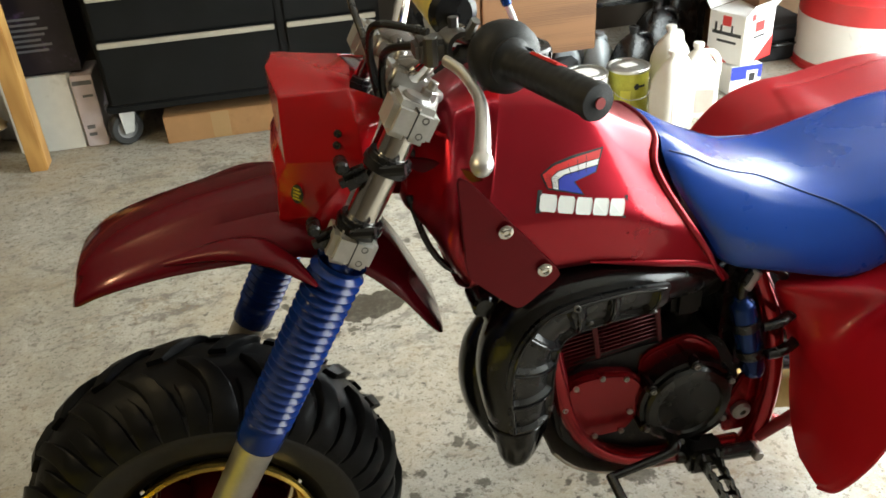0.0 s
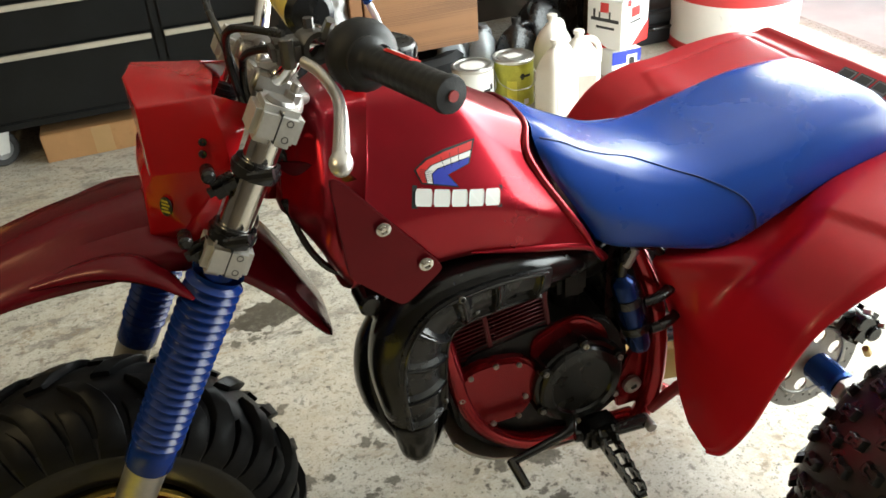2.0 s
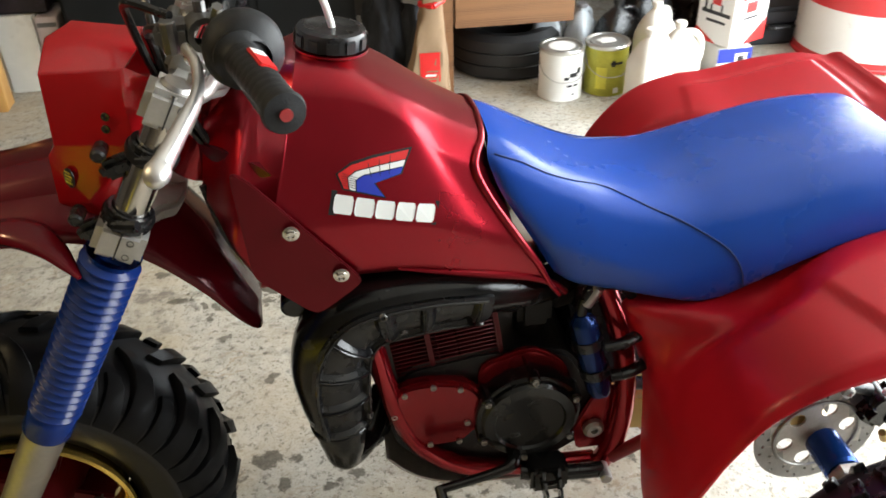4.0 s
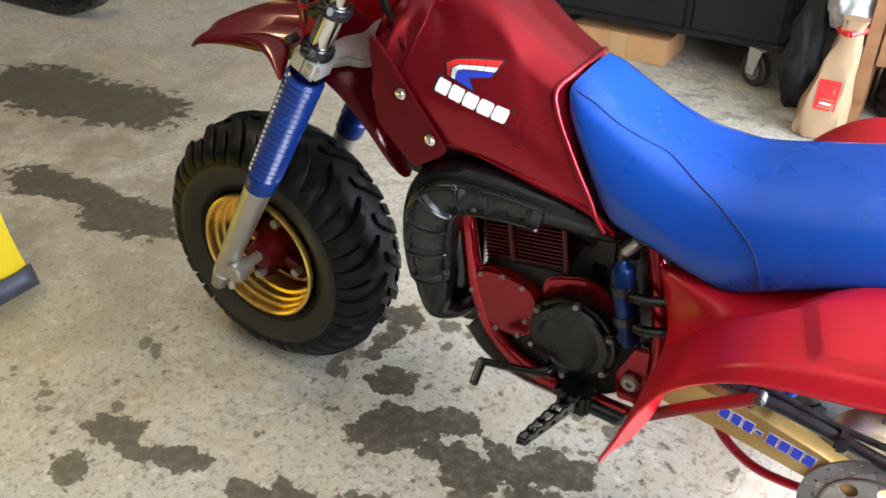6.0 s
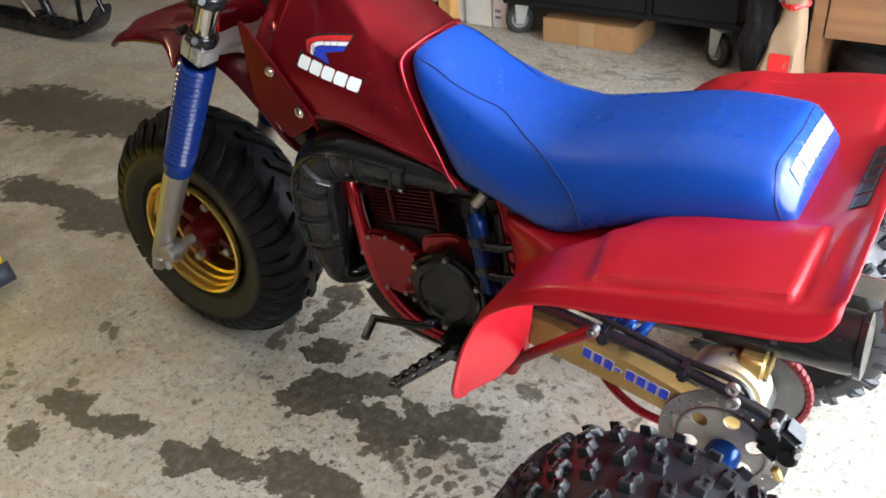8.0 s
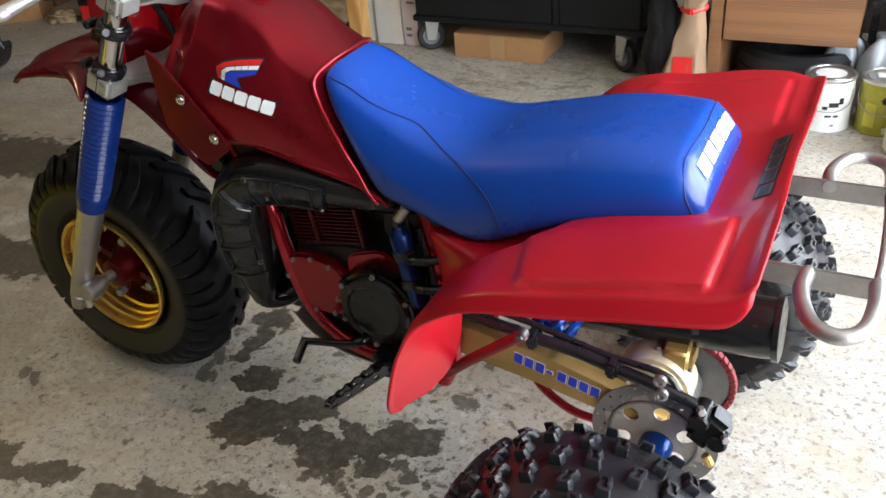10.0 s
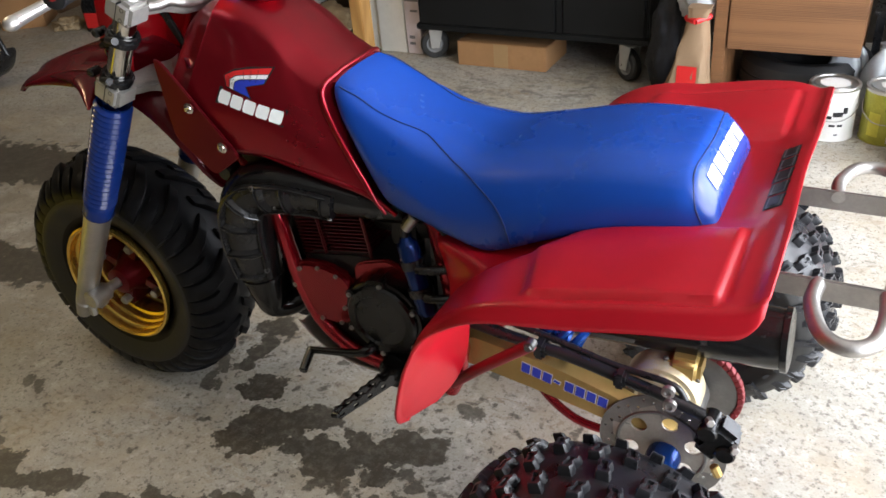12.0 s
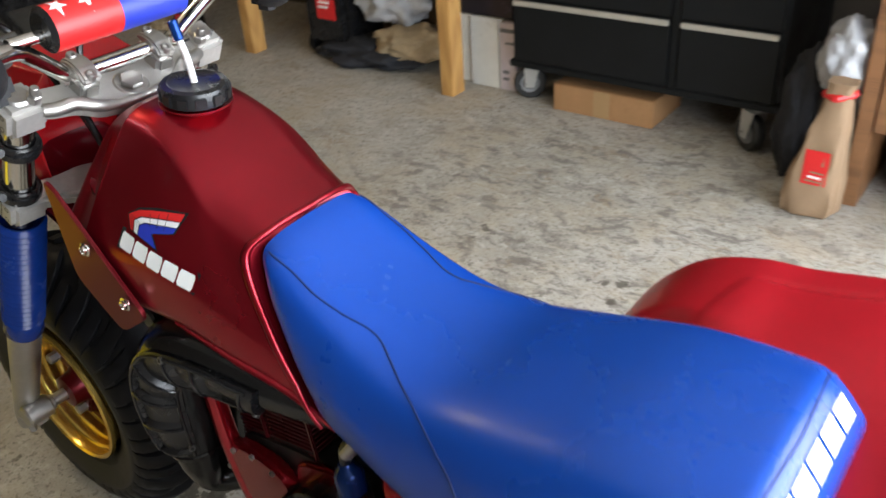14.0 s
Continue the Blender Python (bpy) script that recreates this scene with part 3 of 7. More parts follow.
# front fork legs
for s in (-1, 1):
    y = s * FORK_Y
    leg = part("fork_leg", rod(rod(bmesh.new(), fork(0.49, y), fork(0.80, y), 0.0285, 24, 0.0225), fork(0.80, y), fork(0.862, y), 0.0225, 24, 0.016, 0.008), M_ALLOY, trike, "bare alloy lower fork leg")
    bm = bmesh.new()
    foot = fork(0.80, y)
    block(bm, (-0.030, -0.018, -0.020), (0.040, 0.018, 0.020), 0.009, Matrix.Translation((foot + FW + V(0, y, 0)) / 2))
    rod(bm, V(FW.x, y - 0.026, FW.z), V(FW.x, y + 0.026, FW.z), 0.022, 20, bevel=0.004)
    rod(bm, V(FW.x, y - s * 0.004, FW.z), V(FW.x, y - s * 0.034, FW.z), 0.015, 16, bevel=0.003)
    for q in (-1, 1):
        rod(bm, V(FW.x - 0.02, y - 0.012 * s * q, FW.z + 0.04 * q - 0.01), V(FW.x - 0.02, y - 0.012 * s * q, FW.z + 0.04 * q + 0.012), 0.008, 6)
    part("axle_lug", bm, M_ALLOY, leg)
    bm = bmesh.new()
    prof = [(0.033, 0.205)]
    ribs = 20
    for k in range(ribs):
        a = 0.214 + k * (0.260 / ribs)
        grow = 0.0022 * (1 - k / ribs)
        prof += [(r + grow, a + d) for r, d in ((0.0262, 0.0), (0.0268, 0.0012), (0.0325, 0.0045), (0.0340, 0.0060), (0.0340, 0.0074), (0.0325, 0.0088), (0.0268, 0.0120))]
    prof += [(0.0305, 0.478), (0.0315, 0.482), (0.0318, 0.509), (0.030, 0.513), (0.027, 0.513)]
    lathe(bm, prof, fork(0, y), FORK_DIR, 36)
    part("fork_boot", bm, M_BOOT, leg, "ribbed blue rubber fork boot")
    part("stanchion", rod(bmesh.new(), fork(-0.02, y), fork(0.22, y), 0.0205, 24), M_CHROME, leg, "polished fork tube")
    for q in (0.062, 0.150):
        bm = bmesh.new()
        lathe(bm, [(0.022, q - 0.011), (0.027, q - 0.011), (0.028, q + 0.009), (0.022, q + 0.011)], fork(0, y), FORK_DIR, 20)
        lathe(bm, [(0.022, q - 0.004), (0.030, q - 0.004), (0.030, q + 0.003), (0.022, q + 0.003)], fork(0, y), FORK_DIR, 20)
        c = fork(q, y)
        block(bm, (-0.062, -0.011, -0.012), (-0.020, 0.011, 0.012), 0.007, Matrix.Translation(c) @ Matrix.Rotation(radians(-18), 4, "Y"))
        rod(bm, c + V(-0.055, -0.014, 0.006), c + V(-0.055, 0.014, 0.006), 0.0085, 12, bevel=0.003)
        rod(bm, c + V(-0.012, s * 0.024, 0.002), c + V(0.016, s * 0.034, 0.004), 0.007, 8)
        part("rubber_clamp", bm, M_BLACK, leg, "black rubber strap round the fork tube")
# triple clamps
for nm, s0, hgt in (("upper_triple_clamp", 0.0, 0.046), ("lower_triple_clamp", 0.178, 0.046)):
    bm = bmesh.new()
    lay = Matrix.Translation(fork(s0, 0)) @ Matrix.Rotation(radians(29), 4, "Y")
    half = [(0.016, 0.138), (0.030, 0.112), (0.034, 0.086), (0.056, 0.062), (0.062, 0.030)]
    inner = [(-0.016, 0.138), (-0.016, 0.112), (-0.010, 0.080), (-0.012, 0.046), (0.000, 0.0)]
    web = half + [(x, -y) for x, y in reversed(half)] + [(x, -y) for x, y in inner] + [(x, y) for x, y in reversed(inner[:-1])]
    plate(bm, [(v.x, v.y) for v in fillet([V(x, y, 0) for x, y in web], 0.010, 3, True)], 0.025, lay @ Matrix.Translation((0, 0, -0.0125)), 0.006)
    tc = part(nm, bm, M_CLAMP, trike, "cast aluminium fork clamp")
    c = lay @ V(0.034, 0, 0)
    part("stem_boss", rod(bmesh.new(), c + FORK_DIR * 0.022, c - FORK_DIR * 0.015, 0.026, 24, bevel=0.004), M_ALLOY, tc)
    if s0 == 0.0:
        part("stem_nut", rod(bmesh.new(), c - FORK_DIR * 0.015, c - FORK_DIR * 0.022, 0.017, 6, bevel=0.0015), M_STEEL, tc)
        for sg in (-1, 1):
            rib = [lay @ V(x, sg * y, z) for x, y, z in ((0.024, 0.126, 0.010), (0.031, 0.110, 0.012), (0.036, 0.088, 0.016), (0.050, 0.066, 0.014), (0.056, 0.040, 0.009), (0.058, 0.0, 0.008))]
            part("stiffening_rib", tube(bmesh.new(), rib, [0.009, 0.0095, 0.0095, 0.0085, 0.0075, 0.007], 12, 5), M_ALLOY, tc)
    for s in (-1, 1):
        c = fork(s0, s * FORK_Y)
        tilt = Matrix.Translation(c) @ Matrix.Rotation(radians(29), 4, "Y")
        bm = bmesh.new()
        block(bm, (-0.0290, -0.0280, -hgt / 2), (0.0290, 0.0280, hgt / 2), 0.0080, tilt, 4)
        jaw = part("pinch_jaw", bm, M_CLAMP, tc)
        bm = bmesh.new()
        block(bm, (-0.0009, -0.0283, -hgt / 2 + 0.005), (0.0009, 0.0283, hgt / 2 - 0.005), 0.0, tilt)
        part("slit", bm, M_DECAL_BLACK, jaw, "dark clamping slit")
        for q in (-0.010, 0.010):
            p = c + V(0.010, 0, -0.006) + FORK_DIR * q
            bm = bmesh.new()
            lathe(bm, [(0.0044, 0), (0.0044, 0.0008), (0.0030, 0.0008), (0.0028, 0.0002), (0.0003, 0.0002)], p + V(0, s * 0.0276, 0), (0, s, 0), 12)
            part("clamp_bolt", bm, M_DARK_ALLOY, tc)
        if s0 == 0.0:
            part("fork_cap", rod(bmesh.new(), c - FORK_DIR * 0.022, c - FORK_DIR * 0.028, 0.0185, 24, 0.017, bevel=0.002), M_STEEL, tc)
            n0 = c + V(0.014, -s * 0.014, -0.007) - FORK_DIR * 0.022
            nut = rod(bmesh.new(), n0, n0 - FORK_DIR * 0.013, 0.0100, 6, bevel=0.0015)
            rod(nut, n0 - FORK_DIR * 0.013, n0 - FORK_DIR * 0.024, 0.0056, 12, bevel=0.001)
            part("clamp_stud", nut, M_STEEL, tc)
bm = bmesh.new()
rod(bm, fork(0.02, 0) + V(0.055, 0, -0.012), fork(0.16, 0) + V(0.055, 0, -0.012), 0.033, 20)
part("steering_head", bm, M_FRAME, trike)

# handlebar
LOW, HIGH = [(-0.905, 0.072, 1.003), (-0.901, 0.083, 1.006), (-0.894, 0.092, 1.015)], [(-0.872, 0.138, 1.055), (-0.866, 0.152, 1.064), (-0.858, 0.176, 1.068)]
SWEEP = [(-0.846, 0.215, 1.067), (-0.836, 0.255, 1.066), (-0.796, 0.382, 1.066)]
BAR = [(x, -y, z) for x, y, z in reversed(LOW + HIGH + SWEEP)] + LOW + HIGH + SWEEP
bar = part("handlebar", tube(bmesh.new(), BAR, 0.0112, 14, 6), M_CHROME, trike, "plated steel handlebar")
bm = bmesh.new()
rod(bm, (-0.866, -0.160, 1.074), (-0.866, 0.160, 1.074), 0.008, 12)
part("crossbar", bm, M_CHROME, bar)
for y in (-0.060, 0.060):
    seat_of = Matrix.Translation((-0.905, y, 1.003)) @ Matrix.Rotation(radians(29), 4, "Y")
    bm = bmesh.new()
    block(bm, (-0.026, -0.015, -0.032), (0.026, 0.015, -0.0008), 0.006, seat_of, 3)
    mount = part("bar_mount", bm, M_ALLOY, bar, "cast alloy handlebar mount")
    bm = bmesh.new()
    cap_side = [(-0.027, 0.0008), (-0.026, 0.008), (-0.014, 0.015), (0.0, 0.0175), (0.014, 0.015), (0.026, 0.008), (0.027, 0.0008)]
    plate(bm, cap_side, 0.028, seat_of @ Matrix.Translation((0, 0.014, 0)) @ Matrix.Rotation(radians(90), 4, "X"), 0.003)
    part("bar_clamp_cap", bm, M_ALLOY, mount)
    for q in (-0.020, 0.020):
        bm = bmesh.new()
        lathe(bm, [(0.0072, -0.004), (0.0072, 0.005), (0.0064, 0.006), (0.0042, 0.006), (0.0038, 0.002), (0.0003, 0.002)], seat_of @ V(q, 0, 0.010), seat_of.to_3x3() @ V(q * 6, 0, 1), 14)
        part("cap_bolt", bm, M_STEEL, mount)
for s in (-1, 1):
    bm = bmesh.new()
    a, b = V(-0.836, s * 0.258, 1.066), V(-0.796, s * 0.384, 1.066)
    d = (b - a).normalized()
    prof = [(0.012, -0.004), (0.024, -0.004), (0.025, 0.002), (0.019, 0.006)]
    L = (b - a).length
    for k in range(9):
        q = 0.012 + k * (L - 0.022) / 9
        prof += [(0.0168, q), (0.0172, q + 0.003), (0.0172, q + 0.008), (0.0168, q + 0.011)]
    prof += [(0.019, L), (0.0175, L + 0.005), (0.004, L + 0.007)]
    lathe(bm, prof, a, d, 24)
    grip = part("handgrip", bm, M_GRIP, bar, "black rubber handgrip")
    bm = bmesh.new()
    up = Matrix.Translation(a + d * 0.052) @ d.to_track_quat("X", "Z").to_matrix().to_4x4() @ Matrix.Rotation(radians(28 * s), 4, "X")
    block(bm, (-0.022, -0.0085, 0.0140), (0.022, 0.0085, 0.0182), 0.0015, up)
    inlay = part("grip_inlay", bm, M_DECAL_RED, grip, "red and white moulded inlay")
    bm = bmesh.new()
    block(bm, (-0.020, -0.0065, 0.0180), (-0.006, 0.0065, 0.0187), 0.0003, up)
    part("inlay_mark", bm, M_WHITE, inlay)
    part("grip_end", rod(bmesh.new(), b + d * 0.006, b + d * 0.0085, 0.0055, 16), M_DECAL_DULL, grip, "red disc in the grip's end")
    bm = bmesh.new()
    c = V(-0.840, s * 0.212, 1.062)
    lathe(bm, [(0.014, -0.014), (0.026, -0.013), (0.033, -0.004), (0.0375, 0.008), (0.039, 0.020), (0.036, 0.032), (0.027, 0.040), (0.0195, 0.044), (0.0185, 0.052)], c, d, 28)
    block(bm, (-0.026, -0.010, -0.042), (0.020, 0.028, 0.0), 0.012, Matrix.Translation(c))
    part("throttle_shroud" if s > 0 else "lever_shroud", bm, M_GRIP, bar, "rounded dull black rubber dust shroud")
    bm = bmesh.new()
    c = V(-0.876, s * 0.178, 1.064)
    lathe(bm, [(0.012, -0.014), (0.018, -0.014), (0.020, 0.0), (0.018, 0.014), (0.012, 0.014)], c, d, 16)
    block(bm, (-0.032, -0.016, -0.012), (0.004, 0.020, 0.012), 0.005, Matrix.Translation(c + V(-0.014, 0, 0.0)))
    rod(bm, c + V(-0.030, s * 0.016, -0.014), c + V(-0.030, s * 0.016, 0.018), 0.008, 8, bevel=0.001)
    rod(bm, c + V(0.0, -s * 0.004, 0.010), c + V(0.0, -s * 0.004, 0.030), 0.006, 6)
    rod(bm, c + V(0.012, s * 0.006, 0.008), c + V(0.020, s * 0.018, 0.030), 0.0055, 6)
    rod(bm, c + V(-0.030, -s * 0.014, 0.004), c + V(-0.032, -s * 0.050, 0.006), 0.007, 10)
    part("lever_perch", bm, M_DARK_ALLOY, bar)
    p3 = V(-0.903, s * 0.386, 1.022)
    pts = [V(-0.892, s * 0.200, 1.056), V(-0.882, s * 0.225, 1.052), V(-0.877, s * 0.256, 1.045), V(-0.878, s * 0.290, 1.041), V(-0.887, s * 0.332, 1.035), p3]
    bm = bmesh.new()
    tube(bm, pts, [0.0052, 0.0054, 0.0056, 0.0062, 0.0072, 0.0088], 14, 6, flat=1.25)
    bmesh.ops.create_uvsphere(bm, u_segments=16, v_segments=10, radius=0.0112, matrix=Matrix.Translation(p3) @ (pts[-1] - pts[-2]).to_track_quat("X", "Z").to_matrix().to_4x4() @ Matrix.Diagonal((1.35, 1, 1, 1)))
    part("clutch_lever" if s < 0 else "brake_lever", bm, M_LEVER, bar, "polished alloy lever with ball end")
# foam pad over the crossbar
M_PAD_YELLOW = material("yellow_pad_print", (0.62, 0.50, 0.12), 0.4, 0.0, 0.25, 40)
bm = bmesh.new()
pad = []
for y in (-0.118, -0.112, -0.02, 0.080, 0.086):
    r = 0.022 if y in (-0.118, 0.086) else 0.029
    pad.append([V(-0.862 + r * math.cos(a), y, 1.080 + r * math.sin(a)) for a in (2 * math.pi * k / 28 for k in range(28))])
loft(bm, pad)
for f in bm.faces:
    cen = f.calc_center_median()
    front = cen.x + 0.862 < -0.016 and cen.z < 1.100
    f.material_index = 2 if cen.y < -0.113 or cen.y > 0.081 else 3 if front else (0 if cen.y < -0.03 else 1)
padob = part("bar_pad", bm, [M_DECAL_RED, M_DECAL_BLUE, M_BLACK, M_PAD_YELLOW], bar, "red and blue foam bar pad with white stars")

# ---- bodywork ----
def half_rings(stations, r, n=4, steps=5):
    """Rings from half profiles (x of top, x of foot, list of (y, z) or (y, z, x)); leans from top to foot; both halves."""
    prof = []
    for xt, xb, pts in stations:
        zt, zb = pts[0][1], pts[-1][1]
        prof.append([V(p[2] if len(p) > 2 else xt + (xb - xt) * (zt - p[1]) / max(1e-6, zt - zb), p[0], p[1]) for p in pts])
    cols = [catmull([p[i] for p in prof], steps) for i in range(len(prof[0]))]
    rings = []
    for k in range(len(cols[0])):
        half = [c[k] for c in cols]
        full = [V(p.x, -p.y, p.z) for p in half] + [V(p.x, p.y, p.z) for p in reversed(half[1:])]
        rings.append(fillet(full, r, n, True))
    return rings


TANK = [
    (-0.915, -0.930, [(0, 0.905), (0.035, 0.903), (0.050, 0.890), (0.062, 0.850), (0.072, 0.828), (0.072, 0.818), (0.060, 0.812), (0.03, 0.81)]),
    (-0.892, -0.915, [(0, 0.928), (0.040, 0.926), (0.058, 0.912), (0.078, 0.860), (0.102, 0.826), (0.104, 0.806), (0.080, 0.796), (0.03, 0.79)]),
    (-0.862, -0.898, [(0, 0.950), (0.045, 0.948), (0.066, 0.935), (0.110, 0.880), (0.148, 0.828), (0.148, 0.788), (0.110, 0.774), (0.04, 0.77)]),
    (-0.832, -0.882, [(0, 0.966), (0.048, 0.964), (0.068, 0.950), (0.112, 0.880), (0.153, 0.820), (0.152, 0.752), (0.110, 0.735), (0.04, 0.73)]),
    (-0.798, -0.866, [(0, 0.976), (0.056, 0.974), (0.079, 0.961), (0.124, 0.884), (0.157, 0.815), (0.155, 0.727), (0.110, 0.705), (0.04, 0.70)]),
    (-0.791, -0.862, [(0, 0.977), (0.057, 0.975), (0.080, 0.961), (0.1245, 0.884), (0.157, 0.815), (0.155, 0.727), (0.110, 0.705), (0.04, 0.70)]),
    (-0.745, -0.690, [(0, 0.970), (0.057, 0.967), (0.080, 0.952), (0.119, 0.878), (0.149, 0.810), (0.147, 0.726), (0.110, 0.703), (0.04, 0.698)]),
    (-0.690, -0.590, [(0, 0.940), (0.061, 0.937), (0.088, 0.921), (0.116, 0.850), (0.138, 0.785), (0.138, 0.700), (0.100, 0.680), (0.04, 0.68)]),
    (-0.620, -0.520, [(0, 0.895, -0.620), (0.064, 0.891, -0.622), (0.095, 0.873, -0.636), (0.112, 0.815, -0.605), (0.125, 0.750, -0.563), (0.127, 0.678, -0.526), (0.095, 0.656, -0.512), (0.04, 0.654, -0.512)]),
    (-0.570, -0.462, [(0, 0.868, -0.570), (0.064, 0.864, -0.574), (0.094, 0.845, -0.592), (0.107, 0.800, -0.572), (0.119, 0.735, -0.531), (0.122, 0.660, -0.488), (0.095, 0.638, -0.476), (0.04, 0.636, -0.476)]),
]
bm = bmesh.new()
loft(bm, half_rings(TANK, 0.016, 4, 6))
tank_tree = BVHTree.FromBMesh(bm)
tank = part("fuel_tank", bm, M_TANK, trike, "satin dark red fuel tank")
# raised rim along the tank's rear edge
for sg in (-1, 1):
    bm = bmesh.new()
    tube(bm, [V(-0.569, sg * 0.0, 0.867), V(-0.571, sg * 0.040, 0.866), V(-0.575, sg * 0.066, 0.861), V(-0.585, sg * 0.086, 0.850), V(-0.588, sg * 0.096, 0.836), V(-0.580, sg * 0.103, 0.815), V(-0.563, sg * 0.110, 0.785), V(-0.531, sg * 0.1195, 0.735), V(-0.506, sg * 0.122, 0.695), V(-0.490, sg * 0.1235, 0.664), V(-0.474, sg * 0.121, 0.640)], [0.004, 0.004, 0.0045, 0.0055, 0.006, 0.006, 0.0055, 0.0055, 0.005, 0.004, 0.003], 10, 4)
    part("tank_rim", bm, M_TANK, tank)
# rolled lip along the tank's lower edge
for sg in (-1, 1):
    lip = []
    for xt, xb, pts in TANK[6:]:
        y, z, zt, zb = pts[5][0], pts[5][1], pts[0][1], pts[-1][1]
        lip.append(V(pts[5][2] if len(pts[5]) > 2 else xt + (xb - xt) * (zt - z) / (zt - zb), sg * (y - 0.0015), z + 0.003))
    lip.append(V(-0.462, sg * 0.108, 0.634))
    part("tank_lip", tube(bmesh.new(), lip, [0.0015] + [0.0050] * (len(lip) - 1), 8, 5), M_TANK, tank)
# filler cap and vent
CAP = V(-0.752, 0, 0.972)
bm = bmesh.new()
lathe(bm, [(0.030, -0.01), (0.047, 0.0), (0.047, 0.003)], CAP, (0.12, 0, 1), 32)
part("filler_neck", bm, M_TANK, tank)
bm = bmesh.new()
lathe(bm, [(0.041, 0.003), (0.0435, 0.005), (0.0435, 0.021), (0.0415, 0.025), (0.034, 0.0265), (0.031, 0.0245), (0.002, 0.0245)], CAP, (0.12, 0, 1), 36)
cap = part("filler_cap", bm, M_BLACK, tank, "black screw cap")
for k in range(12):
    a = 2 * math.pi * k / 12
    bm = bmesh.new()
    block(bm, (-0.0075, 0.0415, 0.005), (0.0075, 0.0455, 0.021), 0.0015, Matrix.Translation(CAP) @ Matrix.Rotation(radians(7), 4, "Y") @ Matrix.Rotation(a, 4, "Z"))
    part("cap_rib", bm, M_BLACK, cap)
bm = bmesh.new()
tube(bm, [CAP + V(0.004, 0, 0.024), CAP + V(-0.002, 0.002, 0.052), CAP + V(-0.012, 0.003, 0.078)], 0.0045, 10, 5)
part("vent_hose", bm, M_WHITE, cap, "clear vent hose")
bm = bmesh.new()
rod(bm, CAP + V(-0.011, 0.003, 0.075), CAP + V(-0.020, 0.004, 0.100), 0.0065, 12, bevel=0.002)
part("vent_valve", bm, M_BLUE_METAL, cap, "blue vent valve")
# radiator guard plate in front of the tank
for s in (-1, 1):
    out = [(-0.880, 0.900), (-0.862, 0.888), (-0.742, 0.731), (-0.745, 0.721), (-0.796, 0.686), (-0.808, 0.688), (-0.872, 0.752)]
    bm = bmesh.new()
    b2 = bmesh.new()
    side_plate(b2, [(v.x, v.y) for v in fillet([V(x, z, 0) for x, z in out], 0.014, 3, True)], -0.158, 0.006, 0.0015)
    for v in b2.verts:
        v.co.y += (v.co.x + 0.738) * 0.06 + 0.004
    join(bm, b2, Matrix.Scale(-1, 4, (0, 1, 0)) if s > 0 else None)
    pl = part("side_panel", bm, M_DEEP_RED, trike, "dark red side panel held by two bolts")
    for x, z in ((-0.820, 0.813), (-0.767, 0.744)):
        bm = bmesh.new()
        y = -0.164 + (x + 0.738) * 0.06
        lathe(bm, [(0.0100, 0), (0.0100, 0.002), (0.0066, 0.003), (0.0066, 0.006), (0.0046, 0.0065), (0.0040, 0.0035), (0.0005, 0.0035)], (x, s * -y, z), (0, s, 0), 18)
        part("panel_bolt", bm, M_CHROME, pl, "bright socket bolt with washer")
# radiator-side covers under the tank's nose
for sg in (-1, 1):
    bm = bmesh.new()
    rings = []
    for x, z0, z1, y in ((-0.925, 0.880, 0.822, 0.050), (-0.890, 0.885, 0.806, 0.088), (-0.850, 0.880, 0.780, 0.122), (-0.815, 0.850, 0.745, 0.134)):
        rings.append([V(x, sg * y, z1), V(x, sg * (y + 0.003), (z0 + z1) / 2), V(x, sg * y, z0), V(x + 0.004, sg * (y - 0.02), z0), V(x + 0.004, sg * (y - 0.02), z1)])
    loft(bm, rings)
    part("nose_cover", bm, M_CANDY, trike, "dark red cover below the tank's nose")

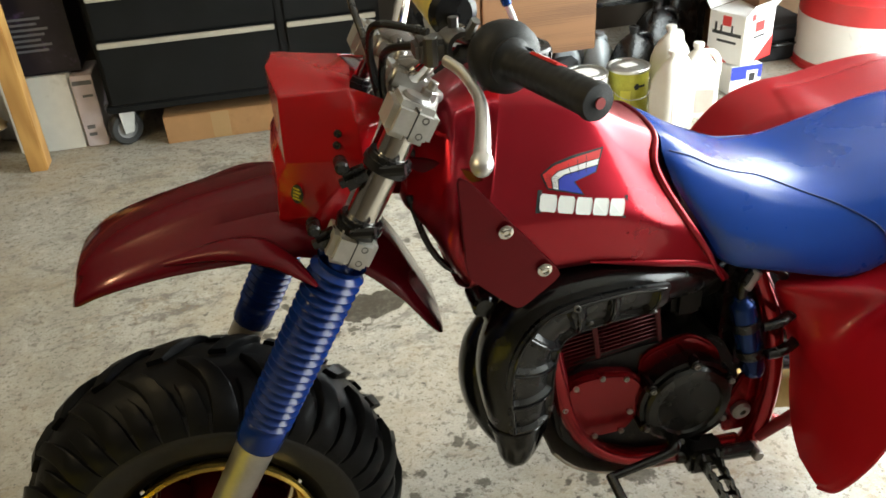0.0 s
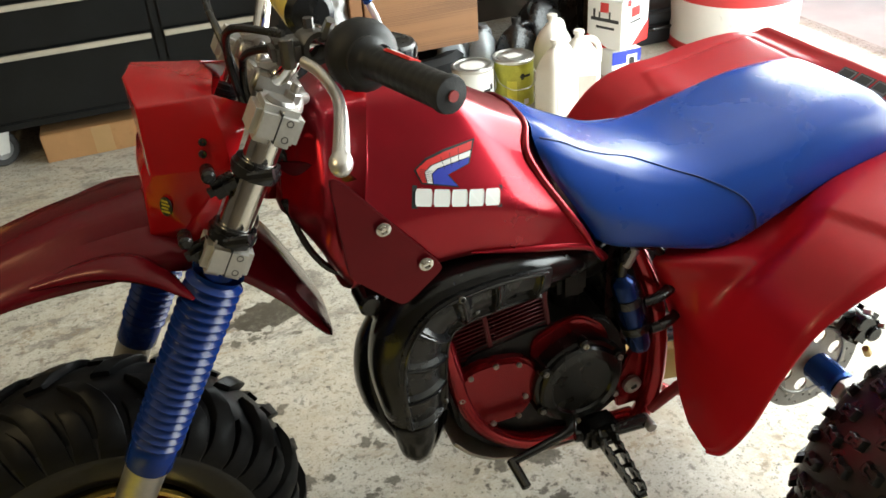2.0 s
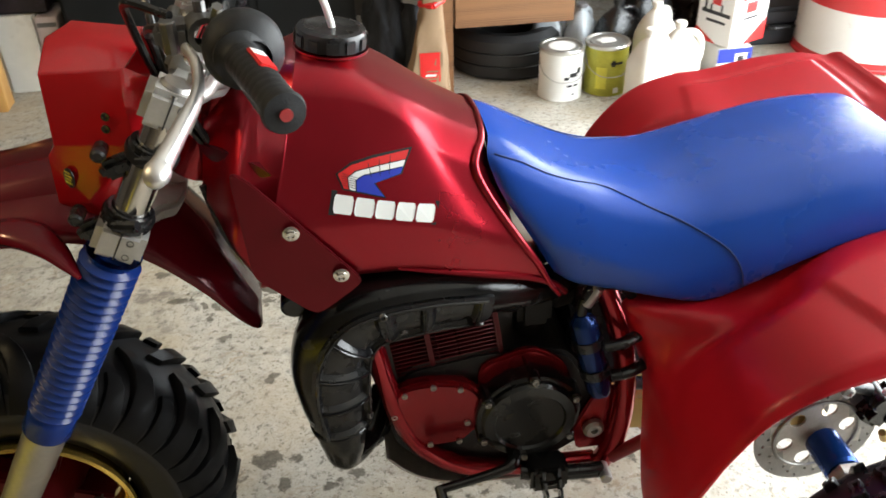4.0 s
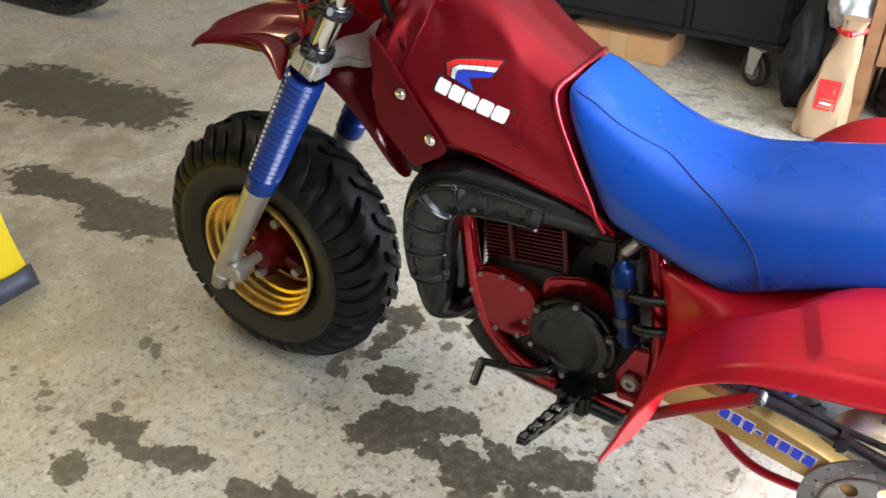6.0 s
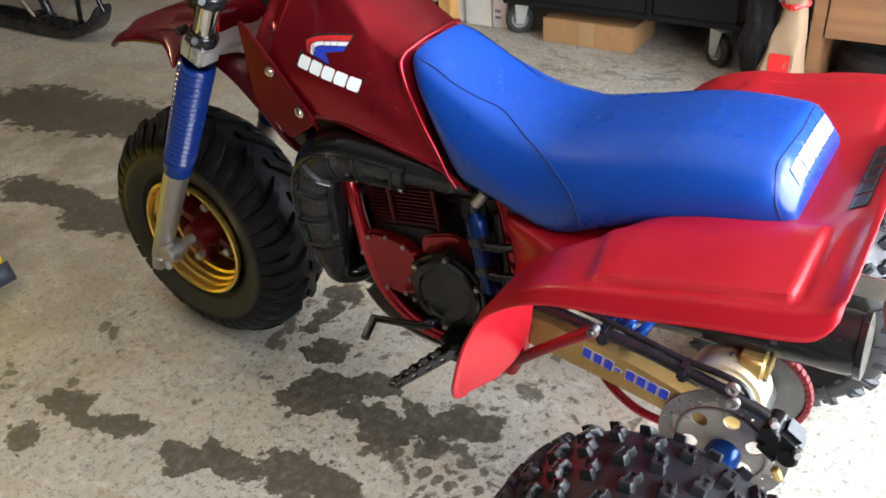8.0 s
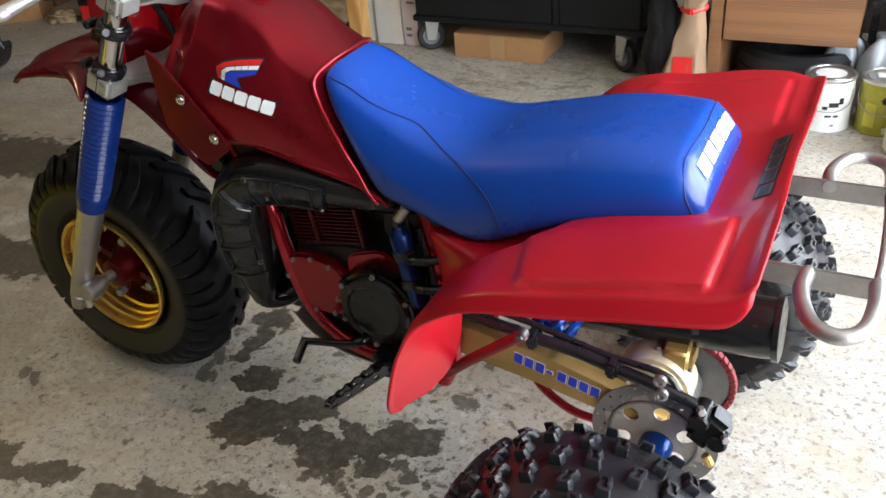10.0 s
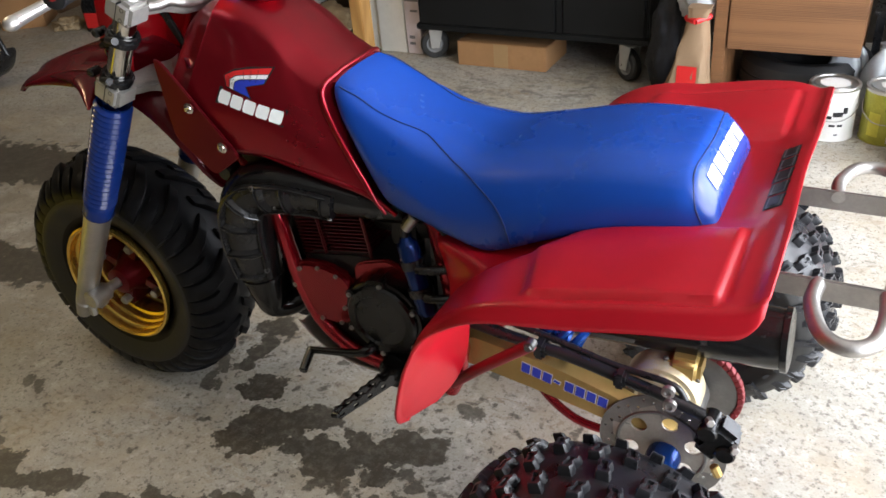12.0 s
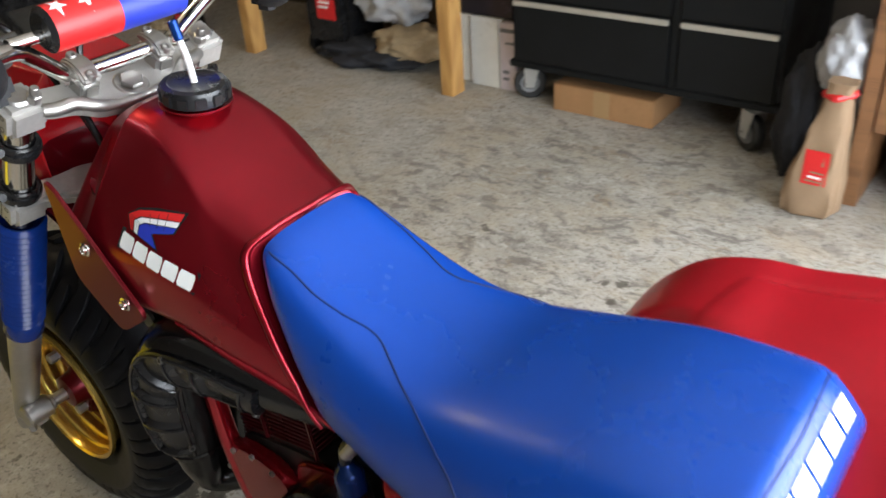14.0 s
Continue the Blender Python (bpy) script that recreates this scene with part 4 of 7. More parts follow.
# seat
SEAT = [
    (-0.560, -0.470, [(0, 0.863, -0.563), (0.058, 0.861, -0.563), (0.084, 0.846, -0.572), (0.097, 0.800, -0.556), (0.110, 0.735, -0.516), (0.116, 0.668, -0.478), (0.06, 0.664, -0.476)]),
    (-0.535, -0.445, [(0, 0.851, -0.538), (0.063, 0.849, -0.538), (0.095, 0.833, -0.545), (0.110, 0.785, -0.528), (0.126, 0.722, -0.488), (0.130, 0.656, -0.450), (0.06, 0.652, -0.448)]),
    (-0.470, -0.390, [(0, 0.808), (0.068, 0.806), (0.101, 0.793), (0.120, 0.752), (0.139, 0.700), (0.141, 0.644), (0.06, 0.642)]),
    (-0.390, -0.330, [(0, 0.775), (0.075, 0.773), (0.110, 0.761), (0.130, 0.728), (0.148, 0.680), (0.151, 0.630), (0.06, 0.628)]),
    (-0.310, -0.270, [(0, 0.765), (0.083, 0.762), (0.121, 0.749), (0.141, 0.721), (0.155, 0.675), (0.157, 0.622), (0.06, 0.62)]),
    (-0.215, -0.200, [(0, 0.783), (0.088, 0.779), (0.128, 0.763), (0.148, 0.735), (0.160, 0.700), (0.160, 0.650), (0.06, 0.65)]),
    (-0.100, -0.100, [(0, 0.804), (0.092, 0.800), (0.130, 0.786), (0.150, 0.755), (0.158, 0.725), (0.158, 0.690), (0.06, 0.69)]),
    (0.002, 0.002, [(0, 0.807), (0.092, 0.803), (0.129, 0.790), (0.147, 0.762), (0.152, 0.740), (0.152, 0.705), (0.06, 0.70)]),
    (0.034, 0.052, [(0, 0.799), (0.088, 0.796), (0.122, 0.784), (0.138, 0.758), (0.143, 0.738), (0.143, 0.712), (0.06, 0.71)]),
    (0.064, 0.071, [(0, 0.764), (0.080, 0.762), (0.114, 0.755), (0.128, 0.743), (0.133, 0.733), (0.133, 0.715), (0.06, 0.712)]),
    (0.071, 0.074, [(0, 0.750), (0.074, 0.748), (0.106, 0.743), (0.119, 0.736), (0.124, 0.728), (0.124, 0.716), (0.06, 0.712)]),
]
def on_side(tree, x, z, off=0.001):
    """The point on the left flank at x and z, lifted off the skin."""
    hit, nor, _, _ = tree.ray_cast(V(x, -1.0, z), V(0, 1, 0))
    return V(x, -0.12, z) if hit is None else hit + V(0, -1, 0) * off


def snap_seam(pts, tree):
    return [V(p.x, -p.y, p.z) for p in (on_side(tree, q.x, q.y) for q in catmull([V(x, z, 0) for x, z in pts], 3))]


bm = bmesh.new()
loft(bm, half_rings(SEAT, 0.020, 4, 6))
seat_tree = BVHTree.FromBMesh(bm)
seat = part("seat", bm, M_SEAT, trike, "bright blue vinyl seat with stitched seams")
# stitched seams as fine welts
for sg in (-1, 1):
    seam = snap_seam([(-0.560, 0.846), (-0.530, 0.834), (-0.490, 0.812), (-0.450, 0.794), (-0.400, 0.775), (-0.352, 0.757), (-0.308, 0.741), (-0.258, 0.712), (-0.236, 0.682), (-0.228, 0.650)], seat_tree)
    part("seat_seam", tube(bmesh.new(), [V(p.x, sg * p.y, p.z) for p in seam], 0.0014, 6, 5), M_SEAM, seat, "dark stitched seam")
tail = []
for way, x, q in (("side", 0.058, 0.722), ("side", 0.050, 0.738), ("side", 0.042, 0.756), ("top", 0.034, 0.120), ("top", 0.032, 0.096), ("top", 0.034, 0.060), ("top", 0.036, 0.0)):
    hit = seat_tree.ray_cast(V(x, -1.0, q), V(0, 1, 0))[0] if way == "side" else seat_tree.ray_cast(V(x, -q, 2.0), V(0, 0, -1))[0]
    tail.append(hit)
tail += [V(p.x, -p.y, p.z) for p in reversed(tail[:-1])]
part("tail_seam", tube(bmesh.new(), tail, 0.0014, 6, 6), M_SEAM, seat, "dark stitched seam")

# rear mudguard: one moulded shell, deck and two leg flaps
def fender_rows():
    """Per row: x, y, z of the outer edge, x, y, z of the inner end, depth of the outer wall."""
    return [
        (0.170, 0.350, 0.768, 0.167, 0.0, 0.765, 0.022),
        (0.163, 0.357, 0.765, 0.160, 0.0, 0.764, 0.031),
        (0.146, 0.362, 0.755, 0.143, 0.0, 0.755, 0.036),
        (0.105, 0.365, 0.746, 0.105, 0.0, 0.735, 0.036),
        (0.030, 0.367, 0.733, 0.030, 0.0, 0.722, 0.034),
        (-0.060, 0.368, 0.713, -0.060, 0.0, 0.708, 0.032),
        (-0.125, 0.368, 0.700, -0.150, 0.03, 0.680, 0.029),
        (-0.190, 0.366, 0.680, -0.270, 0.09, 0.628, 0.024),
        (-0.240, 0.362, 0.648, -0.372, 0.112, 0.615, 0.018),
        (-0.284, 0.358, 0.606, -0.372, 0.114, 0.580, 0.014),
        (-0.316, 0.353, 0.546, -0.357, 0.115, 0.540, 0.011),
        (-0.333, 0.350, 0.500, -0.343, 0.116, 0.500, 0.009),
        (-0.348, 0.345, 0.452, -0.333, 0.120, 0.455, 0.007),
        (-0.363, 0.333, 0.406, -0.334, 0.138, 0.392, 0.005),
        (-0.371, 0.316, 0.372, -0.342, 0.168, 0.356, 0.003),
        (-0.373, 0.288, 0.351, -0.357, 0.218, 0.339, 0.001),
    ]


def smooth_step(a, c, v):
    t = max(0.0, min(1.0, (v - a) / (c - a)))
    return t * t * (3 - 2 * t)


def fender_half(s):
    cols = []
    for xo, yo, zo, xi, yi, zi, lip in fender_rows():
        if s > 0:
            yo, zo = yo + 0.040 * smooth_step(0.45, 0.65, zo) * (1 - smooth_step(0.06, 0.175, xo)), zo + 0.003 * smooth_step(0.45, 0.65, zo) + 0.014 * smooth_step(-0.34, -0.22, xo) * (1 - smooth_step(-0.16, 0.0, xo)) - 0.009 * smooth_step(0.08, 0.165, xo)
        pts = []
        for k in range(64):
            u = k / 63
            fold = smooth_step(0.46, 0.58, zo)
            sag = fold * smooth_step(0.30, 0.58, u) + (1 - fold) * u
            pts.append(V(xi + (xo - xi) * (fold * smooth_step(0.0, 0.42, u) + (1 - fold) * u), s * (yi + (yo - 0.010 - yi) * u), zi + (zo - zi) * sag))
        pts.append(V(xo, s * (yo - 0.004), zo - min(0.003, lip * 0.2)))
        pts.append(V(xo, s * yo, zo - min(0.009, lip * 0.4)))
        pts.append(V(xo - 0.001, s * (yo + min(0.003, lip * 0.3)), zo - lip * 0.8))
        pts.append(V(xo - 0.002, s * (yo + min(0.006, lip * 0.5)), zo - lip))
        cols.append(pts)
    lines = [catmull([c[i] for c in cols], 15) for i in range(len(cols[0]))]
    rows = [[ln[k] for ln in lines] for k in range(len(lines[0]))]
    for row in rows:
        for p in row:
            y = abs(p.y)
            lead = p.x + 0.126 + (0.34 - y) * 0.26
            deck = smooth_step(-0.008, 0.006, lead) * (1 - smooth_step(0.110, 0.118, p.x)) * smooth_step(0.150, 0.166, y) * (1 - smooth_step(0.337, 0.345, y))
            groove = math.exp(-((p.x - 0.122) / 0.006) ** 2) * smooth_step(0.150, 0.18, y) * (1 - smooth_step(0.330, 0.345, y)) + math.exp(-((y - 0.349) / 0.004) ** 2) * smooth_step(-0.12, -0.10, p.x) * (1 - smooth_step(0.110, 0.130, p.x))
            crown = smooth_step(0.17, 0.30, y) * (1 - (0.6 if s < 0 else 0.0) * smooth_step(0.335, 0.370, y)) * smooth_step(-0.330, -0.200, p.x) * (1 - smooth_step(0.08, 0.20, p.x))
            p.z += (0.007 if s < 0 else 0.0025) * deck - 0.0025 * groove + (0.004 * crown if s > 0 else 0.0)
    return rows


bm = bmesh.new()
for s in (-1, 1):
    loft(bm, fender_half(s), False, False)
bmesh.ops.remove_doubles(bm, verts=bm.verts, dist=0.0005)
fender = part("rear_mudguard", bm, M_FENDER, trike, "bright red moulded plastic rear mudguard")
mod = fender.modifiers.new("thickness", "SOLIDIFY")
mod.thickness, mod.offset = 0.0045, -1

# front mudguard
bm = bmesh.new()
ff = []
for x, z, w, drop in ((-1.370, 0.768, 0.080, 0.012), (-1.360, 0.784, 0.093, 0.020), (-1.320, 0.808, 0.102, 0.028), (-1.240, 0.834, 0.105, 0.042), (-1.150, 0.850, 0.106, 0.056), (-1.080, 0.852, 0.104, 0.062), (-1.010, 0.818, 0.098, 0.064), (-0.950, 0.745, 0.088, 0.058), (-0.912, 0.672, 0.076, 0.046), (-0.892, 0.625, 0.060, 0.032), (-0.886, 0.606, 0.044, 0.018)):
    prof = [(-1.06, -drop * 1.0), (-1.0, -drop * 0.72), (-0.86, -drop * 0.42), (-0.62, -drop * 0.30), (-0.52, -0.002), (-0.42, 0.003), (0, 0.004), (0.42, 0.003), (0.52, -0.002), (0.62, -drop * 0.30), (0.86, -drop * 0.42), (1.0, -drop * 0.72), (1.06, -drop * 1.0)]
    ff.append([V(x, w * u, z + dz) for u, dz in prof])
lines = [catmull([r[i] for r in ff], 5) for i in range(len(ff[0]))]
loft(bm, [[ln[k] for ln in lines] for k in range(len(lines[0]))], False, False)
front_fender = part("front_mudguard", bm, M_CANDY, trike, "glossy dark red front mudguard with raised ribs")
mod = front_fender.modifiers.new("thickness", "SOLIDIFY")
mod.thickness, mod.offset = 0.004, -1
for s in (-1, 1):
    bm = bmesh.new()
    tube(bm, [V(-1.245, s * 0.096, 0.805), V(-1.180, s * 0.098, 0.812), V(-1.135, s * 0.112, 0.813), V(-1.100, s * 0.138, 0.805), V(-1.078, s * 0.162, 0.795), V(-1.063, s * 0.180, 0.787)], [0.008, 0.022, 0.026, 0.018, 0.010, 0.003], 14, 5, flat=0.5)
    part("fork_wing", bm, M_CANDY, front_fender)

# headlight cowl
COWL = {"f1": (-1.073, 0.087, 0.999), "f2": (-0.988, 0.070, 0.990), "r1": (-0.948, 0.086, 0.978), "r2": (-0.960, 0.106, 0.952), "rm": (-0.986, 0.107, 0.960), "l1": (-1.077, 0.094, 0.913),
        "l2": (-1.089, 0.088, 0.897), "l3": (-1.096, 0.080, 0.830), "l4": (-1.038, 0.087, 0.801), "l5": (-0.985, 0.112, 0.912), "lk": (-1.052, 0.104, 0.842)}
bm = bmesh.new()
cv = {(k, sg): bm.verts.new((x, sg * y, z)) for k, (x, y, z) in COWL.items() for sg in (-1, 1)}
nose = [bm.verts.new(p) for p in ((-1.083, 0, 1.009), (-1.081, 0, 0.913), (-1.093, 0, 0.897), (-1.100, 0, 0.829), (-1.042, 0, 0.797), (-0.976, 0, 0.994))]
for sg in (-1, 1):
    for face in ("f1 f2 rm l5 l1", "f2 r1 r2 rm", "rm r2 l5", "l1 l5 lk l2", "l2 lk l3", "l3 lk l4", "lk l5 l4"):
        bm.faces.new([cv[(k, sg)] for k in face.split()])
    for a, c, n0, n1 in (("f1", "l1", 0, 1), ("l1", "l2", 1, 2), ("l2", "l3", 2, 3), ("l3", "l4", 3, 4), ("f2", "f1", 5, 0)):
        bm.faces.new([cv[(a, sg)], cv[(c, sg)], nose[n1], nose[n0]])
cowl = part("headlight_cowl", bm, M_COWL, trike, "glossy red number plate cowl before the handlebar")
md = cowl.modifiers.new("rounded", "BEVEL")
md.width, md.segments, md.limit_method, md.angle_limit = 0.003, 3, "ANGLE", radians(12)
md = cowl.modifiers.new("thickness", "SOLIDIFY")
md.thickness, md.offset = 0.004, -1
for dz in (0.0, 0.015):
    bm = bmesh.new()
    lathe(bm, [(0.0050, 0), (0.0050, 0.002), (0.003, 0.002), (0.0005, 0.001)], (-1.012 + dz * 0.2, -0.1035, 0.934 + dz), (-0.25, -1, 0), 14)
    part("rubber_plug", bm, M_BLACK, cowl)
M_STICKER = material("yellow_print", (0.52, 0.42, 0.04), 0.4, 0.0, 0.1, 10)
lean = Matrix.Translation((-1.068, -0.0985, 0.874)) @ Matrix.Rotation(radians(-38), 4, "Z") @ Matrix.Rotation(radians(12), 4, "Y")
bm = bmesh.new()
plate(bm, [(0.0085 * math.cos(a), 0.0135 * math.sin(a)) for a in (2 * math.pi * k / 28 for k in range(28))], 0.0015, lean @ SIDE)
sticker = part("oval_sticker", bm, M_DECAL_BLACK, cowl, "small dark oval sticker with yellow marks")
for k in range(4):
    bm = bmesh.new()
    block(bm, (-0.0055, -0.0022, -0.0080 + k * 0.0048), (0.0055 - 0.002 * (k % 2), -0.0014, -0.0056 + k * 0.0048), 0.0, lean)
    part("print_bar", bm, M_STICKER, sticker)

# ---- frame, engine and exhaust ----
def red_tube(name, pts, r, label=""):
    return part(name, tube(bmesh.new(), pts, r, 14, 6), M_FRAME, trike, label)


M_DULL_RED = material("dull_red_paint", (0.20, 0.008, 0.012), 0.5, 0.1, 0.2, 20, 0.1, 200)
for s in (-1, 1):
    y = s * 0.098
    red_tube("cradle_tube", [(-0.905, s * 0.03, 0.800), (-0.820, s * 0.07, 0.690), (-0.745, s * 0.092, 0.590), (-0.722, y, 0.500), (-0.704, y, 0.420), (-0.668, y, 0.345), (-0.600, y, 0.292), (-0.500, y, 0.276), (-0.390, y, 0.270)], 0.0155, "glossy red frame cradle tube")
    red_tube("rear_upright", [(-0.385, s * 0.110, 0.270), (-0.362, s * 0.112, 0.330), (-0.356, s * 0.112, 0.430), (-0.372, s * 0.105, 0.540), (-0.405, s * 0.085, 0.640)], 0.017, "glossy red frame upright")
    strut = red_tube("subframe_strut", [(-0.370, s * 0.125, 0.300), (-0.300, s * 0.150, 0.375), (-0.186, s * 0.186, 0.486)], 0.0105, "red strut below the mudguard")
    strut.data.materials[0] = M_DULL_RED
    bm = bmesh.new()
    rod(bm, (-0.185, s * 0.182, 0.491), (-0.185, s * 0.200, 0.491), 0.0095, 18, bevel=0.002)
    rod(bm, (-0.185, s * 0.199, 0.491), (-0.185, s * 0.205, 0.491), 0.006, 6)
    part("strut_bolt", bm, M_DARK_ALLOY, trike)
red_tube("backbone_tube", [(-0.90, 0, 0.86), (-0.75, 0, 0.76), (-0.58, 0, 0.66), (-0.40, 0, 0.60)], 0.022)
# gusset between steering head and down tubes
bm = bmesh.new()
side_plate(bm, [(-0.930, 0.845), (-0.880, 0.880), (-0.800, 0.800), (-0.830, 0.700), (-0.870, 0.730)], 0.028, 0.056, 0.006)
part("frame_gusset", bm, M_FRAME, trike)

# skid plate
bm = bmesh.new()
rings = []
for x, z in ((-0.728, 0.330), (-0.700, 0.296), (-0.660, 0.268), (-0.610, 0.253), (-0.540, 0.247), (-0.470, 0.250)):
    rings.append([V(x, -0.108, z + 0.012), V(x, -0.098, z), V(x, 0.098, z), V(x, 0.108, z + 0.012)])
lines = [catmull([r[i] for r in rings], 4) for i in range(4)]
loft(bm, [[ln[k] for ln in lines] for k in range(len(lines[0]))], False, False)
ob = part("skid_plate", bm, M_SKIN, trike, "bare alloy skid plate")
md = ob.modifiers.new("thickness", "SOLIDIFY")
md.thickness = 0.003

# crankcase
M_CASE = material("dark_cast_engine", (0.016, 0.015, 0.015), 0.5, 0.4, 0.3, 20, 0.3, 150, dirt=(0.10, 0.09, 0.08), dirt_amount=0.05, dirt_scale=20)
M_ENGINE_RED = material("red_engine_paint", (0.25, 0.005, 0.011), 0.22, 0.75, 0.12, 14, 0.06, 150, coat=0.35)
M_CLUTCH = material("black_engine_enamel", (0.006, 0.006, 0.0065), 0.26, 0.0, 0.2, 16, 0.12, 180, rough_vary=0.2, spec=0.4)
M_NAVY = material("navy_anodised", (0.003, 0.024, 0.13), 0.24, 0.55, 0.1, 20)
bm = bmesh.new()
side_plate(bm, [(v.x, v.y) for v in fillet([V(*p, 0) for p in ((-0.725, 0.440), (-0.690, 0.500), (-0.560, 0.520), (-0.440, 0.500), (-0.395, 0.420), (-0.400, 0.310), (-0.470, 0.264), (-0.640, 0.266), (-0.712, 0.345))], 0.02, 3, True)], 0.090, 0.175, 0.006)
engine = part("crankcase", bm, M_CASE, trike, "dark cast engine crankcase")
bm = bmesh.new()
cover = [(-0.722, 0.455), (-0.700, 0.488), (-0.650, 0.492), (-0.596, 0.480), (-0.570, 0.440), (-0.572, 0.404), (-0.606, 0.358), (-0.668, 0.356), (-0.712, 0.412)]
side_plate(bm, [(v.x, v.y) for v in fillet([V(*p, 0) for p in cover], 0.018, 3, True)], -0.084, 0.026, 0.007)
cover_ob = part("stator_cover", bm, M_ENGINE_RED, engine, "glossy red engine side cover")
bm = bmesh.new()
side_plate(bm, [(v.x, v.y) for v in fillet([V(*p, 0) for p in ((-0.580, 0.500), (-0.500, 0.525), (-0.450, 0.490), (-0.430, 0.430), (-0.450, 0.360), (-0.520, 0.340), (-0.590, 0.370))], 0.02, 3, True)], -0.080, 0.014, 0.004)
part("clutch_housing", bm, M_ENGINE_RED, engine)
bm = bmesh.new()
lathe(bm, [(0.074, 0.0), (0.074, 0.010), (0.070, 0.015), (0.056, 0.017), (0.053, 0.013), (0.0005, 0.013)], (-0.509, -0.118, 0.410), (0, -1, 0), 48)
lathe(bm, [(0.081, -0.030), (0.081, 0.002), (0.078, 0.004), (0.070, 0.004)], (-0.509, -0.118, 0.410), (0, -1, 0), 48)
clutch = part("clutch_cover", bm, M_CLUTCH, engine, "round black clutch cover")
for k in range(6):
    a = 2 * math.pi * k / 6 + 0.45
    x, z = -0.509 + 0.078 * math.cos(a), 0.410 + 0.078 * math.sin(a)
    part("cover_boss", rod(bmesh.new(), (x, -0.092, z), (x, -0.129, z), 0.0095, 14, bevel=0.002), M_CLUTCH, clutch)
    bm = bmesh.new()
    lathe(bm, [(0.0048, 0), (0.0048, 0.004), (0.0032, 0.004), (0.0029, 0.001), (0.0004, 0.001)], (x, -0.129, z), (0, -1, 0), 12)
    part("cover_bolt", bm, M_STEEL, clutch)
for x, z in ((-0.712, 0.434), (-0.652, 0.484), (-0.612, 0.474), (-0.602, 0.404), (-0.660, 0.366), (-0.615, 0.366), (-0.695, 0.474)):
    bm = bmesh.new()
    lathe(bm, [(0.0046, 0), (0.0046, 0.004), (0.003, 0.004), (0.0028, 0.001), (0.0004, 0.001)], (x, -0.110, z), (0, -1, 0), 12)
    part("cover_bolt", bm, M_STEEL, cover_ob)
# cylinder with cooling fins, leaning a little forward
cyl_m = Matrix.Translation((-0.622, 0, 0.490)) @ Matrix.Rotation(radians(-8), 4, "Y")
bm = bmesh.new()
block(bm, (-0.062, -0.062, -0.03), (0.062, 0.062, 0.150), 0.012, cyl_m)
M_FIN = material("sooty_red_fins", (0.085, 0.004, 0.008), 0.30, 0.45, 0.3, 20, 0.15, 150)
cyl = part("cylinder", bm, M_FIN, engine, "red finned engine cylinder")
fin_bm = bmesh.new()
block(fin_bm, (-0.080, -0.080, -0.0013), (0.080, 0.080, 0.0013), 0.0008, None, 1)
fin_ob = part("cooling_fin", fin_bm, M_FIN, cyl)
fin_ob.matrix_local = cyl_m @ Matrix.Translation((0, 0, 0.006))
for k in range(1, 19):
    f = new("cooling_fin", fin_ob.data)
    f.parent = cyl
    f.matrix_local = cyl_m @ Matrix.Translation((0, 0, 0.006 + k * 0.0076))
bm = bmesh.new()
block(bm, (-0.070, -0.066, 0.150), (0.070, 0.066, 0.176), 0.008, cyl_m)
part("cylinder_head", bm, M_CASE, engine)
for x in (-0.024, 0.079):
    bm = bmesh.new()
    block(bm, (x - 0.004, -0.0825, 0.004), (x + 0.004, -0.0775, 0.140), 0.002, cyl_m)
    part("fin_bridge", bm, M_FIN, cyl)
# dark flange block added to close the see-through gap between pipe and cylinder
bm = bmesh.new()
block(bm, (-0.728, -0.055, 0.520), (-0.692, 0.062, 0.632), 0.014, None, 3)
part("exhaust_flange", bm, M_CASE, engine, "dark exhaust flange block closing the gap before the cylinder")
# black block added behind the mudguard's tail to keep doorway glare off it
bm = bmesh.new()
block(bm, (-0.832, -0.070, 0.676), (-0.800, 0.130, 0.790), 0.010, None, 3)
part("glare_block", bm, M_BLACK, trike)
# dark block added to fill the see-through space between tank and exhaust
bm = bmesh.new()
block(bm, (-0.815, -0.085, 0.650), (-0.640, 0.085, 0.722), 0.012)
part("under_tank_filler", bm, M_CASE, trike)
# carburettor and intake
bm = bmesh.new()
rod(bm, (-0.565, -0.01, 0.575), (-0.500, -0.02, 0.580), 0.034, 18, 0.036, 0.004)
block(bm, (-0.515, -0.060, 0.530), (-0.462, 0.030, 0.620), 0.010)
rod(bm, (-0.490, -0.025, 0.615), (-0.490, -0.025, 0.645), 0.024, 16, bevel=0.003)
rod(bm, (-0.490, -0.025, 0.500), (-0.490, -0.025, 0.535), 0.026, 16, bevel=0.004)
rod(bm, (-0.465, -0.02, 0.580), (-0.400, -0.01, 0.590), 0.038, 18, bevel=0.005)
part("carburettor", bm, M_CASE, engine, "dark carburettor")
bm = bmesh.new()
block(bm, (-0.430, -0.080, 0.400), (-0.310, 0.085, 0.640), 0.02)
part("air_box", bm, M_BLACK, trike)
